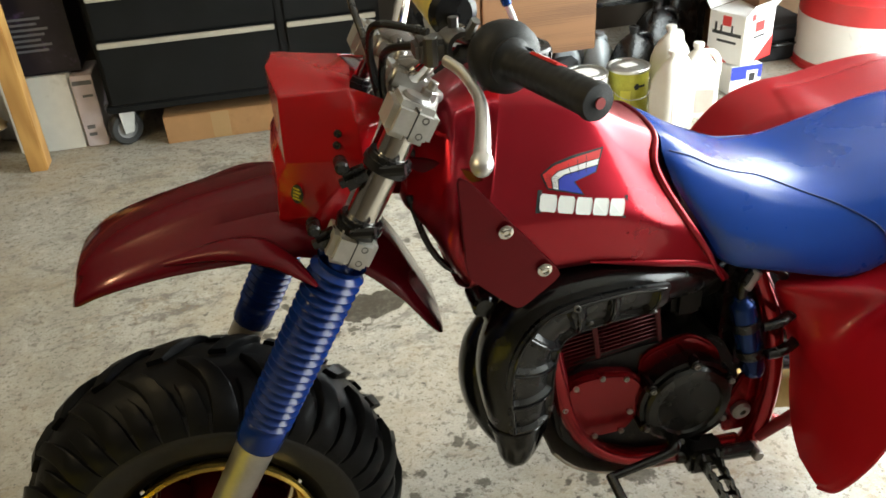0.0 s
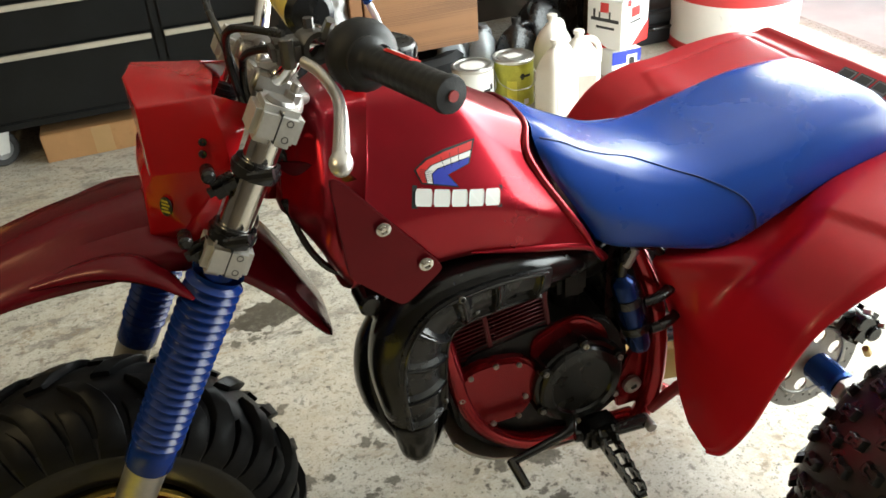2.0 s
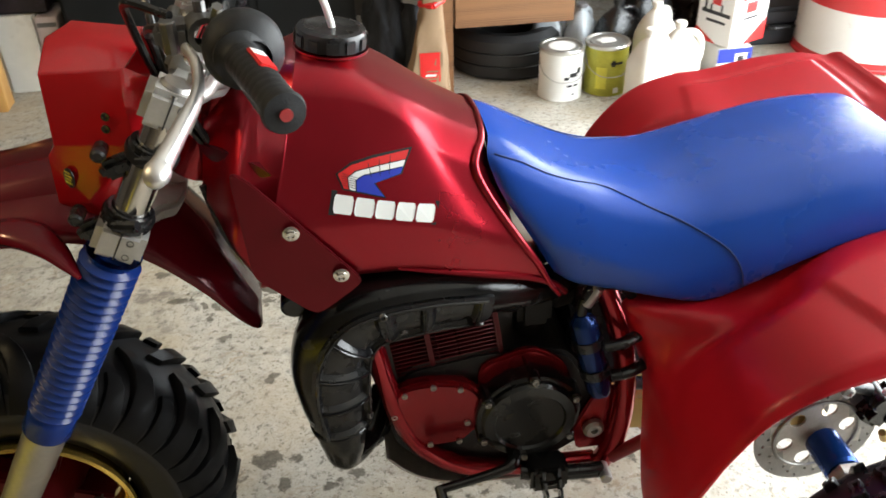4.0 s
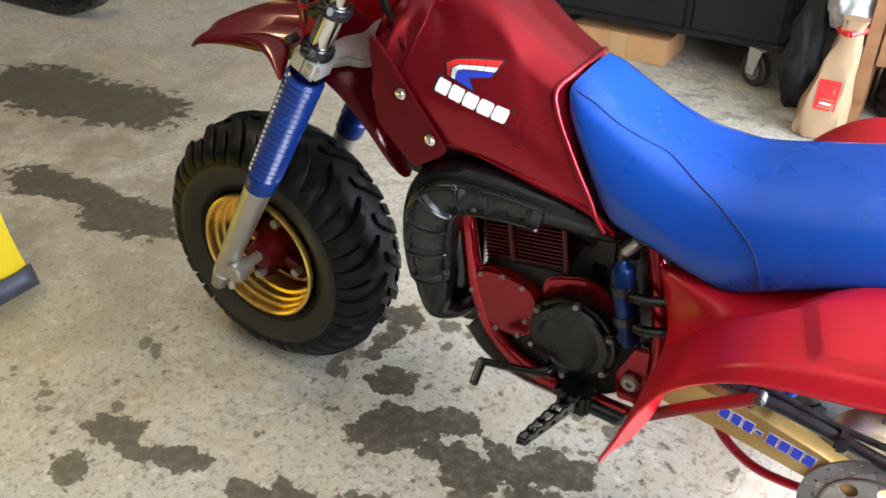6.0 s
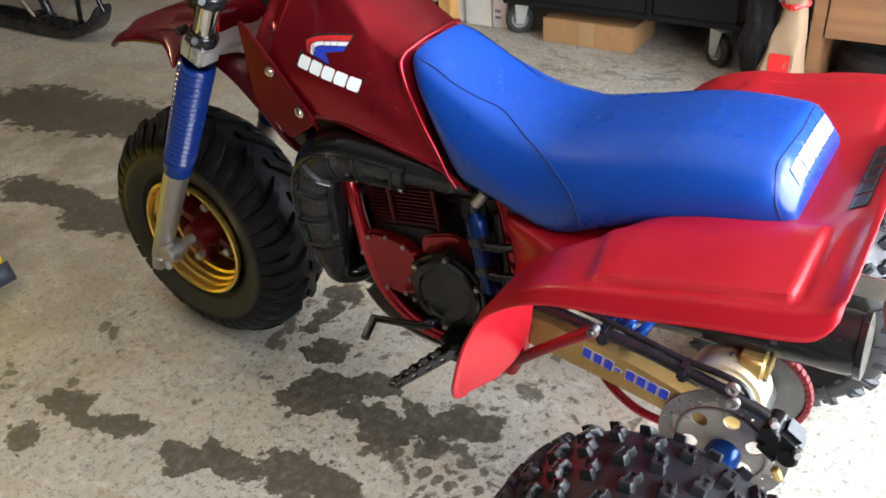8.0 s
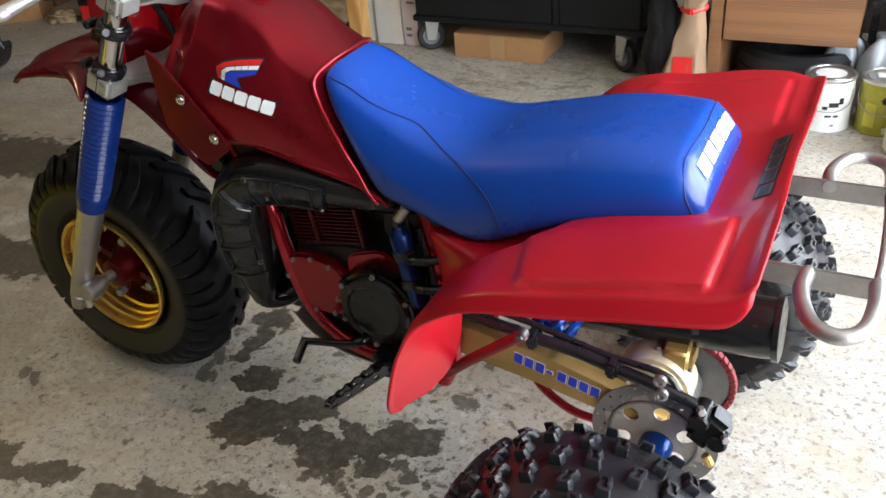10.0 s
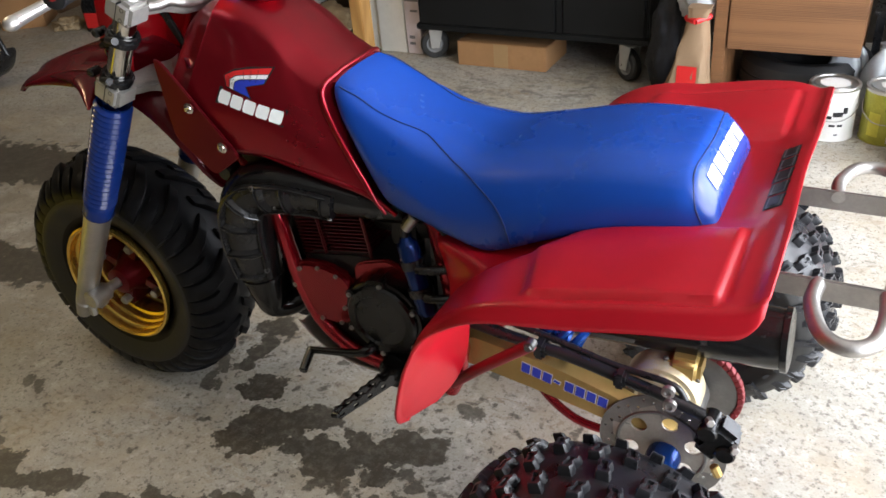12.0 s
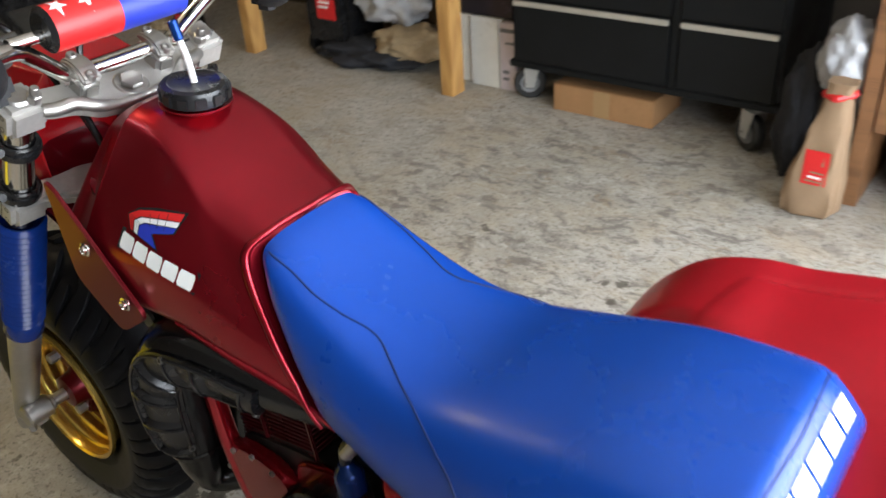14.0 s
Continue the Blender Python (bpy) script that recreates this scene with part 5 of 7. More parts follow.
# black filler behind the engine: swing arm pivot plates
for s in (-1, 1):
    bm = bmesh.new()
    side_plate(bm, [(-0.420, 0.300), (-0.360, 0.300), (-0.345, 0.370), (-0.360, 0.430), (-0.400, 0.420), (-0.430, 0.350)], s * 0.095 + 0.006, 0.012, 0.003)
    pv = part("pivot_plate", bm, M_FRAME, trike)
    bm = bmesh.new()
    lathe(bm, [(0.017, 0), (0.017, 0.008), (0.012, 0.012), (0.006, 0.012), (0.005, 0.006), (0.0005, 0.006)], (-0.398, s * 0.103, 0.352), (0, s, 0), 18)
    part("pivot_bolt", bm, M_STEEL, pv)

# exhaust: header loop and expansion chamber
EXH = [V(-0.720, -0.010, 0.400), V(-0.755, -0.060, 0.352), V(-0.788, -0.096, 0.356), V(-0.7915, -0.106, 0.395), V(-0.793, -0.108, 0.440), V(-0.796, -0.110, 0.495), V(-0.797, -0.110, 0.555), V(-0.783, -0.112, 0.612), V(-0.742, -0.114, 0.650), V(-0.660, -0.112, 0.660), V(-0.575, -0.100, 0.648), V(-0.470, -0.060, 0.620), V(-0.380, 0.020, 0.600)]
EXR = [0.020, 0.022, 0.026, 0.034, 0.041, 0.050, 0.054, 0.052, 0.046, 0.041, 0.035, 0.028, 0.026]
bm = bmesh.new()
tube(bm, EXH, EXR, 24, 8)
exhaust = part("expansion_chamber", bm, M_BLACK_METAL, trike, "matt black looped exhaust chamber")
bm = bmesh.new()
lathe(bm, [(0.040, -0.005), (0.0435, -0.003), (0.0440, 0.003), (0.042, 0.005)], V(-0.7928, -0.108, 0.438), EXH[5] - EXH[3], 28)
part("weld_band", bm, M_BLACK_METAL, exhaust)
bm = bmesh.new()
tube(bm, [(-0.690, 0.030, 0.575), (-0.750, 0.022, 0.560), (-0.792, 0.010, 0.505), (-0.803, 0.002, 0.450), (-0.796, -0.008, 0.390), (-0.776, -0.026, 0.335), (-0.742, -0.030, 0.330), (-0.718, -0.012, 0.398)], [0.024, 0.032, 0.047, 0.053, 0.050, 0.036, 0.024, 0.020], 20, 6)
part("header_pipe", bm, M_BLACK_METAL, exhaust, "dark bulging exhaust header")
# heat shield over its outer side: a ladder of deep windows between two rails
raw = catmull([V(*p) for p in EXH], 24)
raw_r = [v.x for v in catmull([V(a, 0, 0) for a in EXR], 24)]
path, rad, walked = [raw[102]], [raw_r[102]], 0.0
for k in range(103, 240):
    walked += (raw[k] - raw[k - 1]).length
    if walked >= 0.0036:
        path.append(raw[k])
        rad.append(raw_r[k])
        walked = 0.0
n, NA, PITCH = len(path), 19, 12
ANGLES = [-26, -24, -20.5, -17, -15.5, -13] + [-13 + 63 * k / 8 for k in range(1, 8)] + [50, 52.5, 54, 57.5, 61, 63]
co, bm = [], bmesh.new()
for i, p in enumerate(path):
    d = (path[min(i + 1, n - 1)] - path[max(i - 1, 0)]).normalized()
    out = (V(0, -1, 0) - d * V(0, -1, 0).dot(d)).normalized()
    across = d.cross(out)
    flip = 1 if across.dot(V(1, 0, -0.6)) > 0 else -1
    row = []
    for k in range(NA):
        a = radians(ANGLES[k]) * flip
        lift = 0.0005 if k in (0, NA - 1) or i in (0, n - 1) else 0.0100
        if 5 <= k <= NA - 6 and i % PITCH not in (0, 1, 2) and 2 < i < n - 4:
            lift = 0.0028
        row.append(p + (out * math.cos(a) + across * math.sin(a)) * (rad[i] + lift))
    co.append(row)
grid = [[bm.verts.new(p) for p in row] for row in co]
for i in range(n - 1):
    for k in range(NA - 1):
        bm.faces.new((grid[i][k], grid[i][k + 1], grid[i + 1][k + 1], grid[i + 1][k]))
shield = part("heat_shield", bm, M_BLACK, exhaust, "black ribbed heat shield with a ladder of windows")
md = shield.modifiers.new("thickness", "SOLIDIFY")
md.thickness, md.offset = 0.003, -1
for i in range(PITCH, n - 4, PITCH):
    rib = tube(bmesh.new(), [co[i + 1][k] + (co[i + 1][k] - path[i + 1]).normalized() * 0.0008 for k in range(4, NA - 4)], 0.0024, 8, 2)
    part("shield_rib", rib, M_GLOSS_BLACK, shield)
for k in (3, NA - 4):
    rail = tube(bmesh.new(), [co[i][k] + (co[i][k] - path[i]).normalized() * 0.0008 for i in range(1, n - 2, 2)], 0.0026, 8, 2)
    part("shield_rail", rail, M_GLOSS_BLACK, shield)
for i, k in ((5, 15), (PITCH * 4 + 1, 4), (PITCH * 4 + 5, 12), (n - 3, 13)):
    w = (co[i][k] - path[i]).normalized()
    bm = bmesh.new()
    lathe(bm, [(0.0055, 0), (0.0055, 0.004), (0.0045, 0.005), (0.0030, 0.005), (0.0028, 0.002), (0.0005, 0.002)], co[i][k] - w * 0.001, w, 14)
    part("shield_bolt", bm, M_DARK_ALLOY, shield)
# muffler
bm = bmesh.new()
a, b = V(-0.310, 0.050, 0.392), V(0.182, 0.052, 0.426)
L = (b - a).length
lathe(bm, [(0.020, -0.06), (0.028, 0.0), (0.048, 0.06), (0.052, 0.10), (0.054, L - 0.03), (0.052, L - 0.012), (0.057, L - 0.010), (0.057, L), (0.049, L + 0.002), (0.020, L - 0.004), (0.018, L - 0.04)], a, b - a, 32)
part("muffler", bm, M_BLACK_METAL, trike, "black tubular silencer")

# shock reservoir with straps and hose
bm = bmesh.new()
ra, rb = V(-0.440, -0.122, 0.598), V(-0.404, -0.132, 0.456)
L = (rb - ra).length
lathe(bm, [(0.0005, -0.004), (0.010, -0.004), (0.012, 0.002), (0.017, 0.006), (0.0195, 0.012), (0.0195, L - 0.01), (0.016, L), (0.0005, L)], ra, rb - ra, 24)
res = part("shock_reservoir", bm, M_NAVY, trike, "blue anodised shock reservoir")
for q in (0.045, 0.100):
    bm = bmesh.new()
    lathe(bm, [(0.0200, q - 0.008), (0.0225, q - 0.008), (0.0225, q + 0.008), (0.0200, q + 0.008)], ra, rb - ra, 24)
    c = ra + (rb - ra).normalized() * q
    tube(bm, [c + V(0.02, -0.018, 0), c + V(0.045, -0.020, 0.004), c + V(0.078, -0.005, 0.006)], 0.010, 10, 4, flat=0.8)
    part("rubber_strap", bm, M_BLACK, res, "black rubber strap")
bm = bmesh.new()
tube(bm, [ra + V(0, 0, -0.002), ra + V(0.002, 0, 0.028), ra + V(0.020, 0.004, 0.046), ra + V(0.055, 0.008, 0.040), ra + V(0.082, 0.012, 0.005), ra + V(0.088, 0.02, -0.04)], 0.0075, 10, 6)
part("reservoir_hose", bm, M_BLACK, res, "black braided hose")
bm = bmesh.new()
rod(bm, ra + V(0.002, 0, 0.020), ra + V(0.022, 0.004, 0.047), 0.0105, 10, bevel=0.002)
part("hose_fitting", bm, M_STEEL, res)

# foot controls
def serrated(a, b, up, t):
    """A toothed side plate of a footpeg with round holes, from a to b."""
    bm = bmesh.new()
    n = 14
    across = (b - a).cross(up).normalized() * t
    lo, mid0, mid1, hi = [], [], [], []
    for k in range(n + 1):
        p = a + (b - a) * (k / n)
        taper = 1 - 0.35 * (k / n)
        lo.append(bm.verts.new(p - up * 0.012 * taper))
        mid0.append(bm.verts.new(p - up * 0.005 * taper))
        mid1.append(bm.verts.new(p + up * 0.004 * taper))
        hi.append(bm.verts.new(p + up * ((0.016 if k % 2 else 0.010) * taper)))
    for k in range(n):
        for q0, q1, hole in ((lo, mid0, False), (mid0, mid1, k % 3 == 1), (mid1, hi, False)):
            if not hole:
                bm.faces.new((q0[k], q0[k + 1], q1[k + 1], q1[k]))
    return bm


for s in (-1, 1):
    a, b = V(-0.478, s * 0.150, 0.312), V(-0.503, s * 0.314, 0.336)
    side = V(0.013, 0, 0.002)
    up = V(0.05, 0, 1).normalized()
    bm = bmesh.new()
    rod(bm, b + side * 0.5, b - side * 0.5, 0.006, 10)
    peg = part("footpeg", bm, M_BLACK_METAL, trike, "black serrated open footpeg")
    for k in range(4):
        c = a + (b - a) * (0.15 + 0.22 * k)
        f = 1 - 0.5 * (0.15 + 0.22 * k)
        part("cross_pin", rod(bmesh.new(), c + side * f, c - side * f, 0.004, 6), M_BLACK_METAL, peg)
    for q in (-1, 1):
        ob = part("toothed_plate", serrated(a + side * q, b + side * q * 0.5, up, 0.003), M_BLACK_METAL, peg, smooth=False)
        md = ob.modifiers.new("thickness", "SOLIDIFY")
        md.thickness, md.offset = 0.0045, 0
    bm = bmesh.new()
    tube(bm, [V(-0.520, s * 0.130, 0.300), V(-0.470, s * 0.140, 0.298), V(-0.390, s * 0.142, 0.294)], 0.013, 10, 4)
    block(bm, (-0.510, -0.022, 0.280), (-0.450, 0.022, 0.330), 0.006, Matrix.Translation((0, s * 0.140, 0)))
    part("peg_mount", bm, M_BLACK_METAL, peg)
    bm = bmesh.new()
    rod(bm, V(-0.388, s * 0.132, 0.294), V(-0.388, s * 0.165, 0.294), 0.010, 10, bevel=0.002)
    part("mount_bolt", bm, M_STEEL, peg)
bm = bmesh.new()
tube(bm, [V(-0.530, -0.115, 0.345), V(-0.538, -0.150, 0.347), V(-0.560, -0.160, 0.342), V(-0.655, -0.172, 0.332)], [0.011, 0.011, 0.008, 0.007], 10, 5)
rod(bm, V(-0.655, -0.166, 0.333), V(-0.648, -0.214, 0.312), 0.0085, 12, bevel=0.002)
part("shift_lever", bm, M_BLACK_METAL, trike, "black gear shift lever")

# swing arm, axle housing, disc and caliper
for s in (-1, 1):
    bm = bmesh.new()
    rings = []
    for x, z, hh, ww in ((-0.400, 0.352, 0.026, 0.018), (-0.340, 0.352, 0.034, 0.018), (-0.200, 0.330, 0.036, 0.018), (-0.080, 0.300, 0.032, 0.018), (-0.010, 0.275, 0.028, 0.018), (0.030, 0.262, 0.022, 0.016)):
        y = s * 0.068
        if s > 0:
            z, hh = z - 0.085, hh * 0.5
        rings.append(fillet([V(x, y - ww, z - hh), V(x, y + ww, z - hh), V(x, y + ww, z + hh), V(x, y - ww, z + hh)], 0.006, 2, True))
    loft(bm, rings)
    arm = part("swing_arm", bm, M_GOLD_PAINT, trike, "gold painted swing arm with blue lettering")
    if s < 0:
        arm_left = arm
bm = bmesh.new()
lathe(bm, [(0.030, -0.060), (0.038, -0.058), (0.042, -0.050), (0.042, 0.050), (0.038, 0.058), (0.030, 0.060)], (0.02, 0.01, 0.258), (0, 1, 0), 40, True)
block(bm, (-0.080, -0.040, 0.255), (0.02, 0.045, 0.305), 0.012)
part("axle_housing", bm, M_DARK_ALLOY, trike, "weathered alloy rear axle housing")
M_WORN_GOLD = material("worn_gold_casting", (0.52, 0.44, 0.28), 0.45, 0.5, 0.3, 18, 0.3, 90, dirt=(0.44, 0.43, 0.40), dirt_amount=0.28, dirt_scale=16)
bm = bmesh.new()
lathe(bm, [(0.064, 0.030), (0.0705, 0.026), (0.0705, -0.026), (0.067, -0.031), (0.059, -0.032), (0.057, -0.040), (0.042, -0.043), (0.036, -0.036), (0.0005, -0.036)], (-0.012, 0.0, 0.300), (0, 1, 0), 44)
carrier = part("axle_carrier", bm, M_WORN_GOLD, trike, "worn gold and bare alloy axle carrier")
bm = bmesh.new()
block(bm, (-0.006, -0.018, 0.330), (0.052, 0.052, 0.384), 0.011, None, 3)
part("carrier_lug", bm, M_GOLD_PAINT, carrier, "gold painted carrier lug")
for a in (35, 62, 88):
    bm = bmesh.new()
    c = V(-0.012 + 0.071 * math.cos(radians(a)), -0.004, 0.300 + 0.071 * math.sin(radians(a)))
    rod(bm, c, c + V(math.cos(radians(a)), 0, math.sin(radians(a))) * 0.006, 0.0055, 6, bevel=0.001)
    part("carrier_bolt", bm, M_DARK_ALLOY, carrier)
bm = bmesh.new()
rod(bm, (0.02, -0.54, 0.238), (0.02, 0.54, 0.238), 0.016, 18, bevel=0.003)
axle = part("rear_axle", bm, M_STEEL, trike, "solid steel rear axle")
for s in (-1, 1):
    bm = bmesh.new()
    lathe(bm, [(0.016, 0.098), (0.029, 0.100), (0.030, 0.110), (0.030, 0.165), (0.026, 0.170), (0.016, 0.170)], (0.02, 0, 0.242), (0, s, 0), 28)
    part("axle_collar", bm, M_BLUE_METAL, axle, "blue anodised axle collar")
    bm = bmesh.new()
    rod(bm, (0.02, s * 0.172, 0.240), (0.02, s * 0.190, 0.240), 0.030, 6, bevel=0.003)
    rod(bm, (0.02, s * 0.192, 0.240), (0.02, s * 0.206, 0.240), 0.024, 6, bevel=0.003)
    part("axle_nut", bm, M_STEEL, axle)


def drilled_disc(c, r, thick, name, mat, parent, label):
    """A round plate with true round holes, about an axis along y."""
    bm = bmesh.new()
    holes = [(0.056 * math.cos(a), 0.056 * math.sin(a), 0.0145) for a in (2 * math.pi * k / 6 + 0.3 for k in range(6))]
    for k in range(36):
        a = 2 * math.pi * k / 36
        rr = (0.087, 0.095, 0.102)[k % 3]
        holes.append((rr * math.cos(a), rr * math.sin(a), 0.0030))
    loops = [[(r * math.cos(2 * math.pi * k / 72), r * math.sin(2 * math.pi * k / 72)) for k in range(72)]]
    for x, z, hr in holes:
        m = 16 if hr > 0.01 else 8
        loops.append([(x + hr * math.cos(2 * math.pi * k / m), z + hr * math.sin(2 * math.pi * k / m)) for k in range(m)])
    edges = []
    for lp in loops:
        vs = [bm.verts.new((c[0] + x, c[1], c[2] + z)) for x, z in lp]
        edges += [bm.edges.new((vs[k], vs[(k + 1) % len(vs)])) for k in range(len(vs))]
    bmesh.ops.triangle_fill(bm, use_beauty=True, use_dissolve=False, edges=edges)
    ob = part(name, bm, mat, parent, label, smooth=False)
    md = ob.modifiers.new("thickness", "SOLIDIFY")
    md.thickness, md.offset = thick, 0
    return ob


M_DISC = material("brake_disc_steel", (0.20, 0.19, 0.175), 0.42, 0.5, 0.25, 30, 0.15, 200)
M_DISC_HUB = material("disc_centre_steel", (0.34, 0.31, 0.265), 0.45, 0.3, 0.25, 25, 0.15, 200)
disc = drilled_disc((0.012, -0.090, 0.250), 0.110, 0.004, "brake_disc", M_DISC, trike, "drilled steel rear brake disc")
disc.data.materials.append(M_DISC_HUB)
for f in disc.data.polygons:
    f.material_index = 1 if (f.center - V(0.012, -0.090, 0.250)).length < 0.078 else 0
bm = bmesh.new()
lathe(bm, [(0.073, -0.0005), (0.0745, -0.0035), (0.078, -0.0035), (0.0795, -0.0005)], (0.012, -0.0918, 0.250), (0, 1, 0), 48)
part("disc_rivet_ring", bm, M_DISC, disc)
bm = bmesh.new()
block(bm, (-0.022, -0.026, -0.036), (0.026, 0.022, 0.036), 0.009, Matrix.Translation((0.102, -0.098, 0.316)) @ Matrix.Rotation(radians(35), 4, "Y"))
rod(bm, (0.090, -0.13, 0.338), (0.090, -0.075, 0.338), 0.017, 14, bevel=0.003)
rod(bm, (0.121, -0.13, 0.303), (0.121, -0.075, 0.303), 0.017, 14, bevel=0.003)
caliper = part("brake_caliper", bm, M_BLACK_METAL, trike, "black brake caliper over the disc")
for x, z in ((0.089, 0.363), (0.131, 0.318)):
    bm = bmesh.new()
    rod(bm, (x, -0.118, z), (x + 0.006, -0.132, z + 0.004), 0.007, 6, bevel=0.001)
    part("caliper_bolt", bm, M_STEEL, caliper)
bm = bmesh.new()
rod(bm, (0.106, -0.128, 0.276), (0.116, -0.128, 0.256), 0.008, 8, bevel=0.002)
part("bleed_screw", bm, M_GOLD_PAINT, caliper, "brass bleed screw")
bm = bmesh.new()
lathe(bm, [(0.030, -0.004), (0.086, -0.004), (0.092, 0.0), (0.086, 0.004), (0.030, 0.004)], (0.02, 0.085, 0.246), (0, 1, 0), 48)
part("sprocket", bm, M_DARK_ALLOY, trike, "alloy chain sprocket")
M_CHAIN = material("dull_red_chain", (0.16, 0.012, 0.016), 0.45, 0.3, 0.3, 40, 0.2, 200)
bm = bmesh.new()
for k in range(44):
    a = 2 * math.pi * k / 44
    if math.cos(a) < -0.55:
        continue
    block(bm, (-0.0066, -0.007, -0.006), (0.0066, 0.007, 0.006), 0.0015, Matrix.Translation((0.02 + 0.094 * math.cos(a), 0.085, 0.244 + 0.094 * math.sin(a))) @ Matrix.Rotation(-a + math.pi / 2, 4, "Y"), 1)
part("drive_chain", bm, M_CHAIN, trike, "red-linked drive chain")
red_tube("chain_guard", [(-0.300, 0.056, 0.262), (-0.262, 0.034, 0.205), (-0.215, 0.030, 0.160), (-0.155, 0.030, 0.135), (-0.060, 0.040, 0.130), (0.000, 0.056, 0.160)], 0.009, "red chain guard rail")
# rubber-covered hoses on the swing arm
for pts, r in (([(-0.347, -0.088, 0.424), (-0.230, -0.094, 0.412), (-0.145, -0.095, 0.403), (-0.062, -0.096, 0.386), (0.020, -0.098, 0.369), (0.078, -0.100, 0.352)], 0.011), ([(-0.300, -0.075, 0.436), (-0.200, -0.080, 0.424), (-0.080, -0.084, 0.400), (0.022, -0.090, 0.392), (0.050, -0.094, 0.365), (0.080, -0.100, 0.350)], 0.006)):
    part("brake_hose", tube(bmesh.new(), pts, r, 10, 5), M_BLACK, trike, "black rubber brake hose")
for x, z in ((-0.205, 0.408), (-0.062, 0.386)):
    bm = bmesh.new()
    block(bm, (x - 0.010, -0.113, z - 0.016), (x + 0.010, -0.075, z + 0.016), 0.005)
    part("hose_clip", bm, M_BLACK, trike)
for x, z in ((0.022, 0.398), (0.026, 0.370)):
    bm = bmesh.new()
    lathe(bm, [(0.011, 0), (0.011, 0.008), (0.006, 0.010), (0.005, 0.006), (0.0005, 0.006)], (x, -0.112, z), (0, -1, 0), 14)
    part("banjo_bolt", bm, M_STEEL, trike)
# rear shock spring
bm = bmesh.new()
coil = []
a, b = V(-0.300, -0.045, 0.500), V(-0.142, -0.045, 0.390)
d = (b - a)
u, w = circle_frame(d)
for k in range(8 * 14 + 1):
    t = k / (8 * 14)
    an = 2 * math.pi * k / 14
    coil.append(a + d * t + (u * math.cos(an) + w * math.sin(an)) * 0.024)
tube(bm, coil, 0.0075, 8, 0)
part("shock_spring", bm, M_BLUE_METAL, trike, "blue shock absorber spring")
# rear grab bar
for s in (-1, 1):
    bm = bmesh.new()
    block(bm, (0.060, s * 0.132 - 0.003, 0.638), (0.300, s * 0.132 + 0.003, 0.672), 0.002)
    part("grab_bar_strip", bm, M_STEEL, trike, "flat steel grab bar strip")
for s in (-1, 1):
    bm = bmesh.new()
    tube(bm, [(0.212, s * 0.128, 0.662), (0.209, s * 0.180, 0.662), (0.228, s * 0.240, 0.660), (0.260, s * 0.258, 0.659), (0.288, s * 0.238, 0.660), (0.298, s * 0.185, 0.662), (0.297, s * 0.128, 0.662)], 0.0108, 14, 7)
    part("grab_bar_loop", bm, M_STEEL, trike, "bent steel tube grab bar loop")
bm = bmesh.new()
tube(bm, [(0.296, -0.132, 0.658), (0.300, -0.060, 0.656), (0.300, 0.060, 0.656), (0.296, 0.132, 0.658)], 0.006, 10, 5)
part("cross_rod", bm, M_STEEL, trike)
# cables at the steering head
for pts in ([(-0.905, -0.178, 1.082), (-0.952, -0.135, 1.084), (-0.960, -0.100, 1.050), (-0.952, -0.070, 0.980), (-0.930, -0.050, 0.900), (-0.860, -0.060, 0.800)],
            [(-0.905, -0.172, 1.066), (-0.938, -0.125, 1.052), (-0.945, -0.085, 1.020), (-0.940, -0.060, 0.960), (-0.900, -0.055, 0.860), (-0.840, -0.065, 0.750)],
            [(-0.915, 0.165, 1.080), (-0.950, 0.120, 1.085), (-0.962, 0.040, 1.070), (-0.955, -0.020, 1.030), (-0.940, -0.045, 0.950)],
            [(-0.925, -0.075, 0.835), (-0.905, -0.085, 0.760), (-0.870, -0.090, 0.715), (-0.815, -0.085, 0.720), (-0.790, -0.080, 0.735)]):
    bm = bmesh.new()
    tube(bm, pts, 0.0048, 8, 6)
    part("control_cable", bm, M_BLACK, bar if pts[0][2] > 0.95 else trike, "black control cable")
bm = bmesh.new()
block(bm, (-0.835, -0.095, 0.722), (-0.805, -0.070, 0.746), 0.003)
part("cable_connector", bm, M_GOLD_PAINT, trike, "tan cable connector")
for x, z in ((-0.835, 0.655), (-0.815, 0.625)):
    part("engine_mount", rod(bmesh.new(), (x, -0.055, z), (x, -0.108, z), 0.018, 16, bevel=0.004), M_BLACK_METAL, trike)

# ---- decals ----
def decal(name, outline, tree, mat, parent, lift, label="", way="y"):
    """A thin flat patch laid on a skin; outline in x and z, or in y and x for the top."""
    bm = bmesh.new()
    vs = []
    for p in outline:
        if way == "y":
            vs.append(bm.verts.new(on_side(tree, p[0], p[1], lift)))
        else:
            hit, _, _, _ = tree.ray_cast(V(p[1], p[0], 2.0), V(0, 0, -1))
            vs.append(bm.verts.new((hit if hit else V(p[1], p[0], 0.78)) + V(0, 0, lift)))
    bm.faces.new(vs)
    bmesh.ops.triangulate(bm, faces=bm.faces)
    return part(name, bm, mat, parent, label, smooth=False)


# wing emblem and a row of five white blocks on each flank of the tank (left flank is seen)
def emblem_map(u, v):
    """Decal sheet coordinates (metres along the row of blocks, and up) to x and z on the tank."""
    return (-0.771 + u * 0.965 + v * 0.262, 0.824 - u * 0.262 + v * 0.965)


def patch(name, pts, mat, lift, label=""):
    if name.startswith("wing") or name.startswith("feather"):
        pts = [(-0.013 + u * 0.94, 0.023 + (v - 0.020) * 0.72) for u, v in pts]
    return decal(name, [emblem_map(*p) for p in pts], tank_tree, mat, tank, lift, label)


